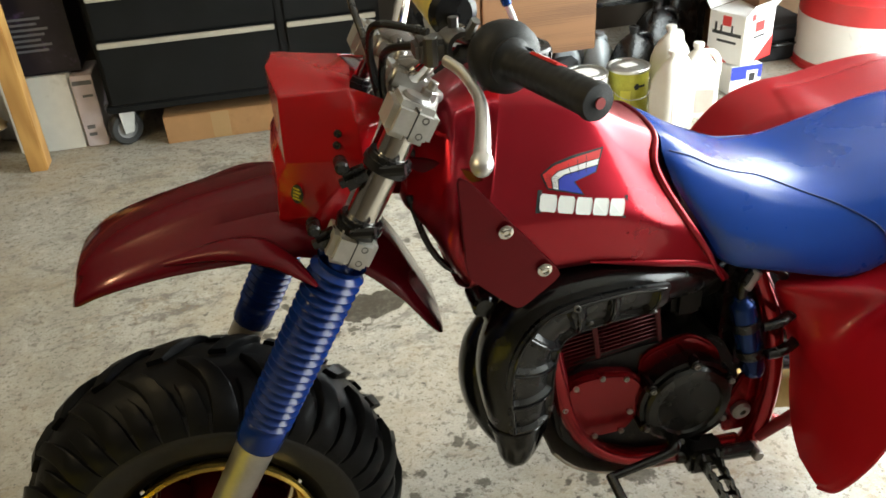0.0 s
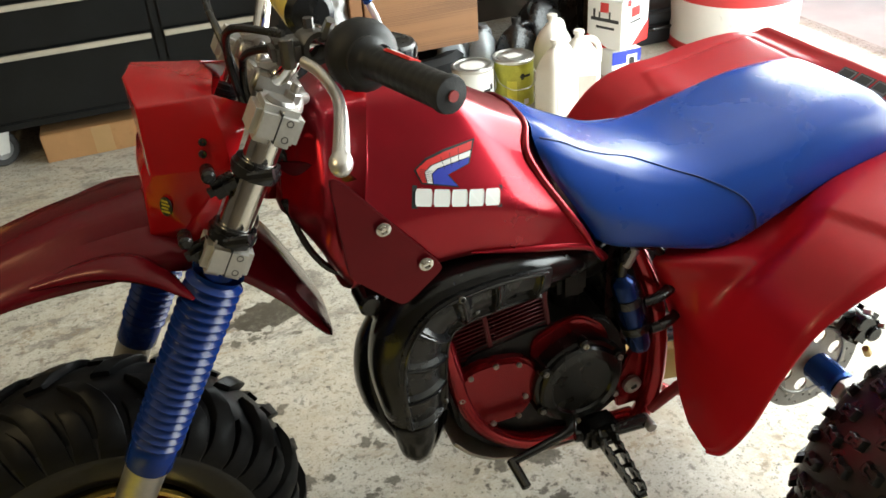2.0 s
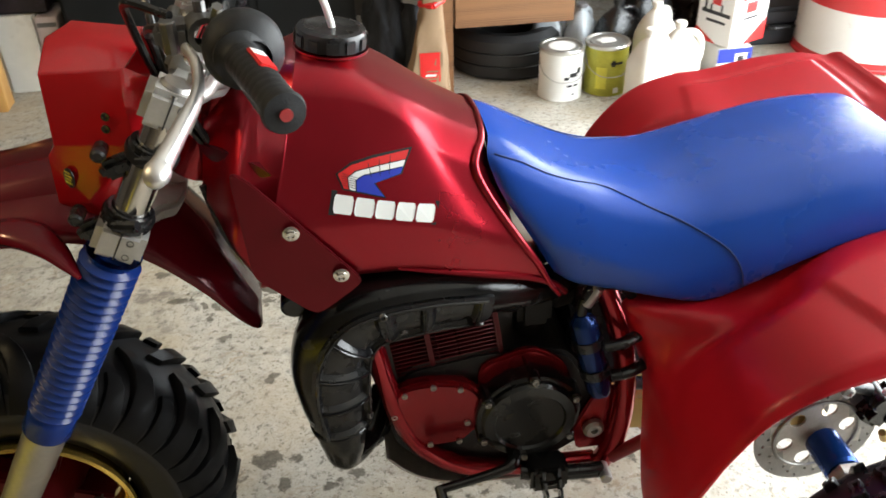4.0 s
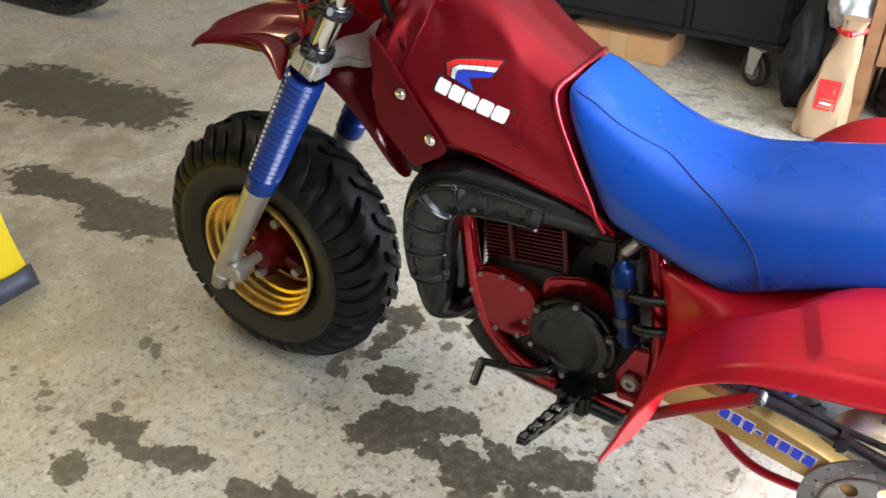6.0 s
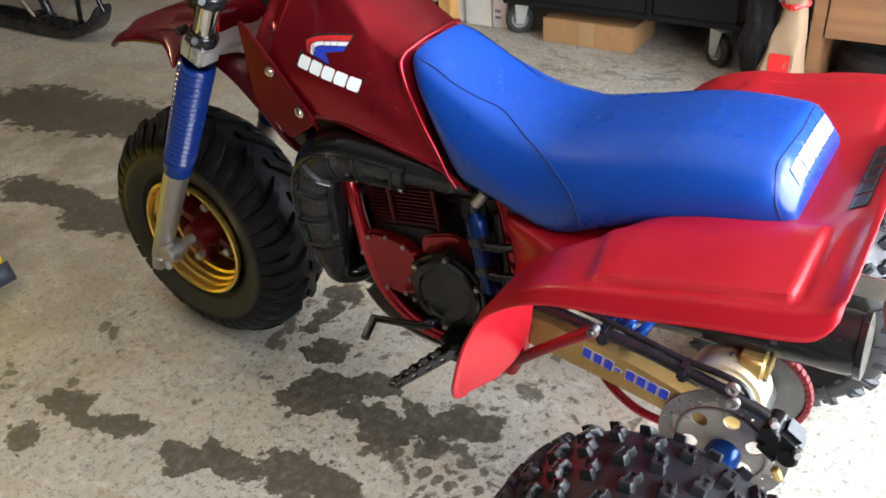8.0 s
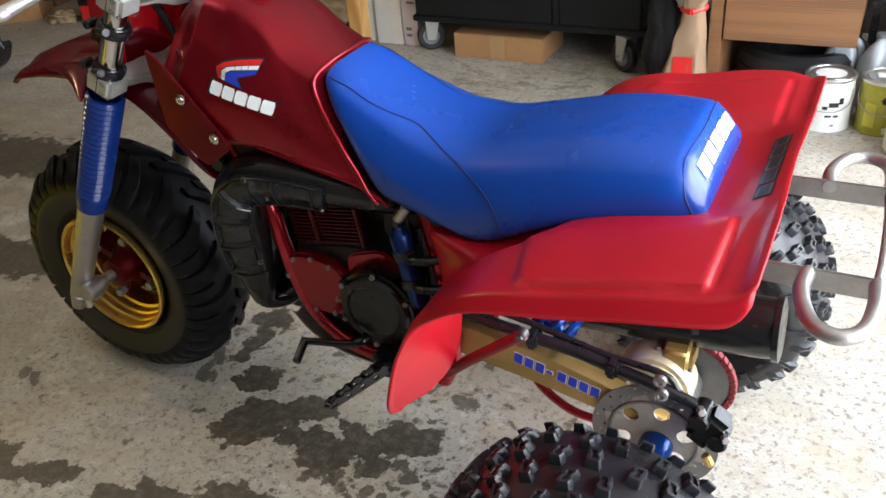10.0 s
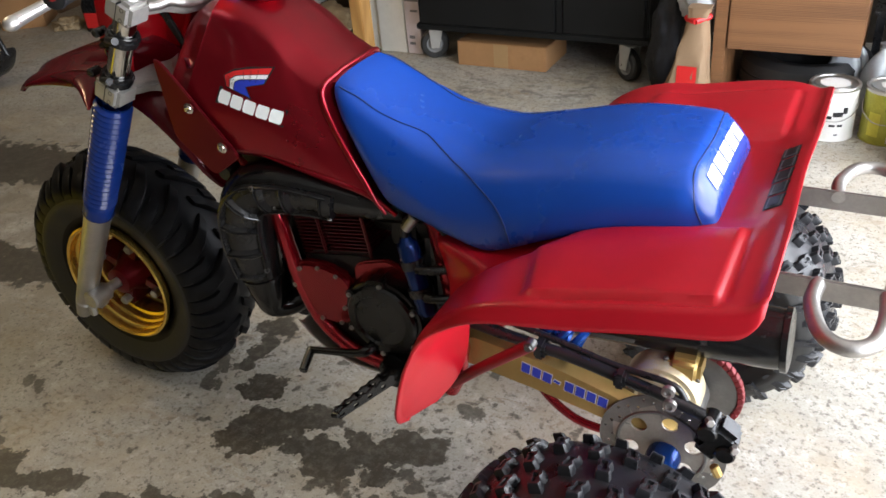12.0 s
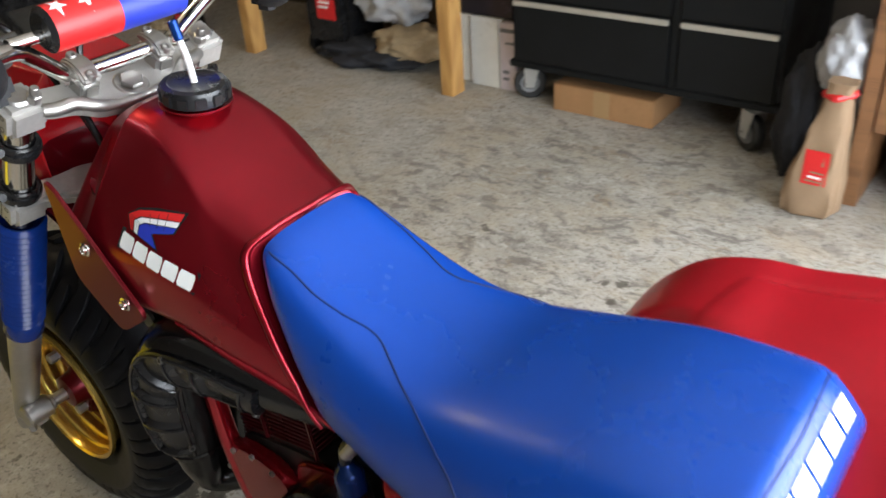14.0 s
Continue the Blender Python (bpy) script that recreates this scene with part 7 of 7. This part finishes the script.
M_KRAFT = material("brown_paper_bag", (0.27, 0.175, 0.10), 0.75, 0.0, 0.1, 8, 0.4, 25)
bag = thing("paper_bag", "crumpled brown paper bag with a red print and twisted neck", "bag", at=(-0.406, 1.900, 0.0))
bm = bmesh.new()
rings = []
for z, wx, wy, ox in ((0.0, 0.064, 0.048, 0), (0.01, 0.078, 0.060, 0), (0.05, 0.084, 0.064, 0.0), (0.12, 0.078, 0.058, 0.004), (0.20, 0.066, 0.050, 0.012), (0.28, 0.052, 0.042, 0.020), (0.35, 0.040, 0.034, 0.026), (0.40, 0.036, 0.030, 0.030), (0.43, 0.042, 0.034, 0.034)):
    ring = []
    for k in range(28):
        a = 2 * math.pi * k / 28
        r = 1 + 0.16 * noise.noise(V(math.cos(a) * 2, math.sin(a) * 2, z * 18)) + 0.10 * noise.noise(V(math.cos(a) * 5, math.sin(a) * 5, z * 45)) + 0.04 * math.sin(a * 7 + z * 20)
        q = abs(math.cos(a)) ** 0.6 * (1 if math.cos(a) > 0 else -1), abs(math.sin(a)) ** 0.6 * (1 if math.sin(a) > 0 else -1)
        ring.append(V(ox + wx * q[0] * r, wy * q[1] * r, z))
    rings.append(ring)
lines = [catmull([r[i] for r in rings], 4) for i in range(28)]
loft(bm, [[ln[k] for ln in lines] for k in range(len(lines[0]))])
bag_tree = BVHTree.FromBMesh(bm)
part("paper", bm, M_KRAFT, bag)
for z0, z1, x0, x1, mat in ((0.115, 0.222, -0.026, 0.046, M_DECAL_RED), (0.124, 0.130, -0.016, 0.036, M_KRAFT), (0.136, 0.144, -0.010, 0.030, M_WHITE), (0.152, 0.157, -0.018, 0.038, M_KRAFT), (0.166, 0.176, -0.006, 0.004, M_WHITE), (0.170, 0.198, 0.012, 0.018, M_WHITE), (0.186, 0.193, -0.014, 0.006, M_WHITE), (0.176, 0.205, 0.026, 0.032, M_KRAFT), (0.204, 0.210, -0.008, 0.020, M_WHITE)):
    bm = bmesh.new()
    vs = []
    for x, z in ((x0, z0), (x1, z0), (x1, z1), (x0, z1)):
        hit, _, _, _ = bag_tree.ray_cast(V(x, -1, z), V(0, 1, 0))
        vs.append(bm.verts.new((hit if hit else V(x, -0.05, z)) + V(0, -0.003 if mat == M_DECAL_RED else -0.0045, 0)))
    bm.faces.new(vs)
    part("print_patch", bm, mat, bag, "", smooth=False)
bm = bmesh.new()
tube(bm, [(0.028, -0.036, 0.385), (0.068, 0.0, 0.395), (0.030, 0.034, 0.390), (-0.012, 0.0, 0.385), (0.028, -0.036, 0.385)], 0.011, 8, 5)
part("neck_tie", bm, M_DECAL_RED, bag, "red band round the neck")
crumpled("carrier_bag", (-0.405, 2.06, 0.345), (0.080, 0.09, 0.125), M_POLY, "white plastic bag hanging by the desk", "bag", 5.5, 0.20)
crumpled("stuffed_sack", (-0.420, 2.10, 0.0), (0.055, 0.09, 0.24), M_DARKCLOTH, "dark sack below the white bag", "sack", 6.5, 0.2)

M_TIN = material("tin_plate", (0.60, 0.59, 0.56), 0.3, 0.9, 0.1, 12)
M_PAPER = material("white_paper_label", (0.78, 0.77, 0.74), 0.55, 0.0, 0.04, 9)
M_GREEN = material("green_gold_label", (0.42, 0.40, 0.05), 0.35, 0.3, 0.25, 14)
M_YELLOW_PATCH = material("yellow_label", (0.66, 0.60, 0.06), 0.4, 0.0, 0.2, 12)


def paint_can(at, body, label, patch):
    t = thing("paint_can", label, "paint can", "cans by the desk", at)
    bm = bmesh.new()
    lathe(bm, [(0.079, 0.0), (0.083, 0.002), (0.083, 0.006), (0.081, 0.008), (0.081, 0.180), (0.083, 0.182)], (0, 0, 0), (0, 0, 1), 48)
    part("wall", bm, body, t)
    bm = bmesh.new()
    lathe(bm, [(0.081, 0.180), (0.0845, 0.182), (0.0850, 0.190), (0.082, 0.194), (0.074, 0.193), (0.072, 0.186), (0.066, 0.186), (0.064, 0.192), (0.055, 0.189), (0.0005, 0.189)], (0, 0, 0), (0, 0, 1), 48)
    part("lid", bm, M_TIN, t, "bright tin lid")
    bm = bmesh.new()
    tube(bm, [(0.083, 0, 0.150), (0.080, -0.04, 0.110), (0.045, -0.078, 0.085), (0.0, -0.088, 0.080), (-0.045, -0.078, 0.085), (-0.080, -0.04, 0.110), (-0.083, 0, 0.150)], 0.0018, 6, 5)
    part("bail", bm, M_STEEL, t)
    if patch:
        for a0, a1, z0, z1, mat in patch:
            bm = bmesh.new()
            n = 8
            lo = [bm.verts.new((0.0822 * math.sin(a0 + (a1 - a0) * k / n), -0.0822 * math.cos(a0 + (a1 - a0) * k / n), z0)) for k in range(n + 1)]
            hi = [bm.verts.new((v.co.x, v.co.y, z1)) for v in lo]
            for k in range(n):
                bm.faces.new((lo[k], lo[k + 1], hi[k + 1], hi[k]))
            part("label_patch", bm, mat, t)
    return t


can = paint_can((0.105, 1.905, 0.0), M_PAPER, "white paint can with black smudged print", [(0.15, 0.55, 0.095, 0.112, M_DECAL_BLACK), (0.55, 0.75, 0.105, 0.128, M_DECAL_BLACK), (-0.1, 0.12, 0.086, 0.098, M_DECAL_BLACK), (0.05, 0.30, 0.058, 0.066, M_DECAL_BLACK), (0.38, 0.60, 0.058, 0.066, M_DECAL_BLACK), (0.3, 0.45, 0.025, 0.031, M_DECAL_GREY)])
bm = bmesh.new()
lathe(bm, [(0.050, 0.1905), (0.0005, 0.1915)], (0, 0, 0), (0, 0, 1), 32)
part("lid_paint", bm, M_PAPER, can, "white paint on the lid")
can2 = paint_can((0.285, 1.920, 0.0), M_GREEN, "green and gold paint can with a white note on its lid", [(-0.75, -0.25, 0.03, 0.115, M_YELLOW_PATCH), (-0.1, 0.5, 0.125, 0.135, M_DECAL_BLACK), (0.1, 0.38, 0.012, 0.034, M_PAPER), (-0.05, 0.12, 0.118, 0.142, M_DECAL_BLACK)])
bm = bmesh.new()
block(bm, (-0.035, -0.022, 0.192), (0.030, 0.024, 0.1935), 0.0, Matrix.Rotation(0.2, 4, "Z"))
part("note", bm, M_PAPER, can2)

M_HDPE = material("milky_plastic", (0.74, 0.70, 0.64), 0.38, 0.0, 0.06, 6, 0.06, 60, dirt=(0.60, 0.42, 0.33), dirt_amount=0.02)
M_PINKLABEL = material("faded_pink_label", (0.66, 0.47, 0.42), 0.6, 0.0, 0.15, 14)
M_CLEAR = material("grey_clear_plastic", (0.42, 0.45, 0.47), 0.15, 0.0, 0.15, 10)
jug("milk_jug", (0.385, 1.735, 0.0), 0.298, 0.150, 0.115, M_HDPE, "milky white plastic jug with a faded pink label", 0.35, None, M_PINKLABEL)
jug("milk_jug", (0.520, 1.800, 0.0), 0.290, 0.150, 0.115, M_HDPE, "milky white plastic jug with a faded pink label", -0.3, None, M_PINKLABEL)
jug("milk_jug", (0.505, 2.010, 0.0), 0.300, 0.150, 0.115, M_HDPE, "milky white plastic jug behind the others", 0.5)
jug("black_jug", (0.380, 2.080, 0.0), 0.29, 0.17, 0.13, M_BLACK, "squat black plastic jug behind the cans", 0.3)
jug("black_jug", (0.560, 2.25, 0.0), 0.33, 0.19, 0.15, M_BLACK, "large black plastic jug in the shade", 0.1)
jug("clear_bottle", (0.245, 2.13, 0.0), 0.27, 0.14, 0.10, M_CLEAR, "smoky clear plastic bottle", 0.8, M_DECAL_GREY)
jug("clear_bottle", (0.12, 2.18, 0.0), 0.26, 0.13, 0.10, M_CLEAR, "smoky clear plastic bottle", -0.3, M_DECAL_GREY)
jug("dark_can", (0.70, 2.36, 0.0), 0.38, 0.16, 0.12, M_BLACK, "dark fuel can against the wall", 0.2)
# bottles on a low shelf behind
sh = thing("low_shelf", "dark low shelf behind the jugs", "shelf")
bm = bmesh.new()
block(bm, (0.18, 2.34, 0.30), (0.84, 2.54, 0.318), 0.002)
part("board", bm, M_BLACK, sh)
for x in (0.19, 0.80):
    bm = bmesh.new()
    block(bm, (x, 2.35, 0.0), (x + 0.03, 2.53, 0.30), 0.002)
    part("support", bm, M_BLACK, sh)
for k, (x, mat) in enumerate(((0.27, M_CLEAR), (0.40, M_HDPE), (0.72, M_CLEAR))):
    jug("shelf_bottle", (x, 2.43, 0.318), 0.24, 0.12, 0.09, mat, "plastic bottle on the low shelf", 0.3 * k)

# cartons
M_CARTON_WHITE = material("white_carton", (0.78, 0.77, 0.76), 0.4, 0.0, 0.03, 8)
blue = carton("blue_carton", (0.730, 1.920, 0.0), (0.870, 2.050, 0.125), M_PAPER, "white and blue carton under the drinks carton", 0.04, "box", False)
for x0, x1, z0, z1, mat in ((-0.069, 0.069, 0.065, 0.120, M_DECAL_BLUE), (0.000, 0.050, 0.045, 0.100, M_WHITE), (0.012, 0.038, 0.055, 0.088, M_DECAL_BLACK)):
    bm = bmesh.new()
    y = -0.0662 if mat == M_DECAL_BLUE else (-0.0672 if mat == M_WHITE else -0.0682)
    block(bm, (x0, y - 0.0006, z0), (x1, y + 0.0014, z1))
    part("print_patch", bm, mat, blue)
beer = carton("drinks_carton", (0.716, 1.940, 0.125), (0.916, 2.110, 0.330), M_CARTON_WHITE, "open white drinks carton with red corner and dark script bars", 0.45, "carton", False)
for flip in (False, True):
    b2 = bmesh.new()
    plate(b2, [(-0.02, 0.0), (0.099, 0.0), (0.099, 0.085)] if not flip else [(-0.084, 0.0), (0.02, 0.0), (-0.084, 0.050)], 0.0015)
    bm = bmesh.new()
    join(bm, b2, Matrix.Translation((-0.1008, 0, 0.002)) @ Matrix.Rotation(radians(-90), 4, "Z") @ SIDE if flip else Matrix.Translation((0, -0.0850, 0.002)) @ SIDE)
    part("red_corner", bm, M_DECAL_RED, beer, smooth=False)
for y0, y1, z0, z1, mat in ((-0.070, 0.065, 0.112, 0.126, M_DECAL_BLACK), (0.045, 0.055, 0.112, 0.160, M_DECAL_BLACK), (0.020, 0.028, 0.112, 0.150, M_DECAL_BLACK), (-0.030, -0.022, 0.112, 0.155, M_DECAL_BLACK), (-0.050, 0.040, 0.082, 0.092, M_DECAL_BLACK), (-0.020, 0.020, 0.150, 0.190, M_DECAL_RED)):
    bm = bmesh.new()
    block(bm, (-0.1014, y0, z0), (-0.0996, y1, z1))
    part("print_bar", bm, mat, beer)
for x0, x1, z0, z1, mat in ((-0.030, 0.030, 0.125, 0.165, M_DECAL_RED), (-0.040, 0.040, 0.100, 0.108, M_DECAL_BLACK), (-0.060, -0.035, 0.175, 0.200, M_DECAL_RED)):
    bm = bmesh.new()
    block(bm, (x0, -0.0864, z0), (x1, -0.0846, z1))
    part("print_bar", bm, mat, beer)
for a, b2y in ((-0.085, 1), (0.085, -1)):
    bm = bmesh.new()
    block(bm, (-0.098, -0.0012, 0.0), (0.098, 0.0012, 0.055), 0.0, Matrix.Translation((0, a, 0.203)) @ Matrix.Rotation(radians(35 * b2y), 4, "X"))
    part("raised_flap", bm, M_CARTON_WHITE, beer)

M_DRUM_WHITE = material("scuffed_white_paint", (0.74, 0.72, 0.69), 0.4, 0.0, 0.06, 4, 0.05, 60, dirt=(0.16, 0.14, 0.12), dirt_amount=-0.12, dirt_scale=9)
M_DRUM_RED = material("red_drum_paint", (0.55, 0.03, 0.035), 0.4, 0.0, 0.1, 5, 0.05, 60)
case = thing("tool_case", "dark plastic tool case on the floor beside the drum", "case", at=(1.13, 2.36, 0.0))
bm = bmesh.new()
block(bm, (-0.17, -0.15, 0.0), (0.17, 0.15, 0.085), 0.014, None, 3)
part("base", bm, M_DARKCLOTH, case)
bm = bmesh.new()
block(bm, (-0.17, -0.15, 0.088), (0.17, 0.15, 0.160), 0.016, None, 3)
part("lid", bm, M_DARKCLOTH, case)
bm = bmesh.new()
tube(bm, [(-0.05, -0.148, 0.086), (-0.05, -0.178, 0.086), (0.05, -0.178, 0.086), (0.05, -0.148, 0.086)], 0.008, 8, 4)
part("handle", bm, M_BLACK, case)
carton("cardboard_box", (0.92, 2.64, 0.0), (1.50, 2.90, 0.62), M_BROWN, "large dull brown cardboard box behind the drum")
drum = thing("steel_drum", "red and white painted steel drum", "drum", at=(1.46, 2.10, 0.0))
bm = bmesh.new()
lathe(bm, [(0.10, 0.004), (0.275, 0.0), (0.286, 0.004), (0.286, 0.014), (0.280, 0.018), (0.280, 0.040), (0.280, 0.225), (0.280, 0.30), (0.288, 0.312), (0.280, 0.324), (0.280, 0.58), (0.288, 0.592), (0.280, 0.604), (0.280, 0.86)], (0, 0, 0), (0, 0, 1), 56)
for f in bm.faces:
    z = f.calc_center_median().z
    f.material_index = 1 if 0.035 < z < 0.23 else 0
part("shell", bm, [M_DRUM_RED, M_DRUM_WHITE], drum, "red shell with a scuffed white band")
bm = bmesh.new()
lathe(bm, [(0.280, 0.860), (0.288, 0.865), (0.288, 0.880), (0.270, 0.878), (0.265, 0.865), (0.0005, 0.865)], (0, 0, 0), (0, 0, 1), 56)
part("lid", bm, M_DRUM_RED, drum)

# ---- before the front wheel ----
M_YELLOW = material("yellow_plough_paint", (0.80, 0.60, 0.02), 0.42, 0.0, 0.05, 4, 0.05, 80)
M_EDGE = material("bare_blue_steel", (0.10, 0.11, 0.15), 0.5, 0.7, 0.25, 14, 0.3, 60)
plow = thing("snow_plough_blade", "yellow curved snow plough blade with a worn steel edge", "plough blade")
bm = bmesh.new()
prof = [V(-2.022, 0, 0.030), V(-2.050, 0, 0.090), V(-2.072, 0, 0.170), V(-2.078, 0, 0.250), V(-2.066, 0, 0.330), V(-2.035, 0, 0.405)]
prof = catmull(prof, 5)
front = [[V(p.x, y, p.z) for p in prof] for y in (-0.190, -0.55, -1.05, -1.66)]
loft(bm, front, False, False)
ob = part("blade", bm, M_YELLOW, plow)
md = ob.modifiers.new("thickness", "SOLIDIFY")
md.thickness, md.offset = 0.006, 0
bm = bmesh.new()
n = 40
lo, hi = [], []
for k in range(n + 1):
    y = -0.185 - 1.48 * k / n
    lo.append(bm.verts.new((-2.005, y, 0.0)))
    hi.append(bm.verts.new((-2.020, y, 0.055 + 0.006 * noise.noise(V(0, y * 25, 0)))))
for k in range(n):
    bm.faces.new((lo[k], lo[k + 1], hi[k + 1], hi[k]))
ob = part("cutting_edge", bm, M_EDGE, plow, "dark worn steel cutting edge")
md = ob.modifiers.new("thickness", "SOLIDIFY")
md.thickness, md.offset = 0.010, 0
for y in (-0.32, -1.38):
    bm = bmesh.new()
    block(bm, (-2.20, y - 0.02, 0.10), (-2.075, y + 0.02, 0.30), 0.006)
    part("rear_rib", bm, M_YELLOW, plow)

sled = thing("snowmobile", "blue-grey snowmobile nose on a black ski", "snowmobile")
SY = 1.36
bm = bmesh.new()
rows = []
for x, z, w, t in ((-5.3, 0.012, 0.06, 0.05), (-5.0, 0.010, 0.070, 0.075), (-4.5, 0.008, 0.072, 0.088), (-4.05, 0.008, 0.072, 0.080), (-3.80, 0.012, 0.070, 0.068), (-3.66, 0.040, 0.066, 0.060), (-3.56, 0.095, 0.060, 0.055), (-3.50, 0.165, 0.052, 0.040)):
    rows.append(fillet([V(x, SY - w, z + t * 0.8), V(x, SY - w, z), V(x, SY, z - 0.004), V(x, SY + w, z), V(x, SY + w, z + t * 0.8), V(x, SY, z + t)], 0.010, 2, True))
lines = [catmull([r[i] for r in rows], 4) for i in range(len(rows[0]))]
loft(bm, [[ln[k] for ln in lines] for k in range(len(lines[0]))])
part("ski", bm, M_BLACK, sled, "black plastic ski")
bm = bmesh.new()
tube(bm, [(-3.500, SY, 0.170), (-3.535, SY, 0.262), (-3.575, SY, 0.298), (-3.620, SY, 0.300), (-3.655, SY, 0.285), (-3.690, SY, 0.200), (-3.715, SY, 0.070)], 0.013, 10, 6)
part("loop_handle", bm, M_BLACK, sled)
bm = bmesh.new()
tube(bm, [(-4.060, SY - 0.03, 0.085), (-4.130, SY - 0.03, 0.160), (-4.240, SY - 0.03, 0.270)], 0.012, 12, 4)
part("shock_rod", bm, M_STEEL, sled, "bright shock absorber rod")
bm = bmesh.new()
tube(bm, [(-4.000, SY + 0.02, 0.080), (-4.035, SY + 0.02, 0.190), (-4.160, SY + 0.02, 0.290), (-4.30, SY + 0.05, 0.33)], 0.024, 12, 4)
block(bm, (-4.11, SY - 0.045, 0.060), (-3.97, SY + 0.045, 0.105), 0.012)
part("spindle", bm, M_BLACK, sled, "black steel spindle")
# paler blue-grey hood toned down in colour to stand for the shade over it
M_HOOD = material("blue_grey_hood", (0.10, 0.125, 0.14), 0.45, 0.0, 0.12, 4, 0.05, 80, dirt=(0.06, 0.06, 0.06), dirt_amount=0.08)
bm = bmesh.new()
rows = []
for x, z0, z1, w in ((-4.20, 0.46, 0.56, 0.16), (-4.26, 0.38, 0.66, 0.24), (-4.40, 0.33, 0.80, 0.31), (-4.62, 0.31, 0.92, 0.35), (-4.95, 0.30, 1.00, 0.36), (-5.35, 0.30, 1.02, 0.36)):
    zm = z0 + (z1 - z0) * 0.42
    rows.append([V(x, 1.78 + w * u, z) for u, z in ((-0.55, z0), (-0.92, z0 + 0.05), (-1.0, zm), (-0.86, z0 + (z1 - z0) * 0.75), (-0.45, z1 - 0.02), (0, z1), (0.45, z1 - 0.02), (0.86, z0 + (z1 - z0) * 0.75), (1.0, zm), (0.92, z0 + 0.05), (0.55, z0))])
lines = [catmull([r[i] for r in rows], 5) for i in range(len(rows[0]))]
loft(bm, [[ln[k] for ln in lines] for k in range(len(lines[0]))])
part("hood", bm, M_HOOD, sled, "blue-grey moulded hood")
bm = bmesh.new()
block(bm, (-5.35, 1.52, 0.20), (-4.50, 2.04, 0.36), 0.05, None, 3)
part("belly_pan", bm, M_BLACK, sled, "black belly pan")
bm = bmesh.new()
tube(bm, [(-4.75, 1.38, 0.20), (-4.45, 1.38, 0.24), (-4.28, 1.40, 0.32), (-4.24, 1.44, 0.44)], 0.022, 10, 5)
part("front_bumper", bm, M_DECAL_GREY, sled, "grey bumper tube")
bm = bmesh.new()
block(bm, (-5.20, 1.385, 0.36), (-4.52, 1.455, 0.82), 0.025, None, 3)
part("side_cowl", bm, M_BLACK, sled, "black side cowl")
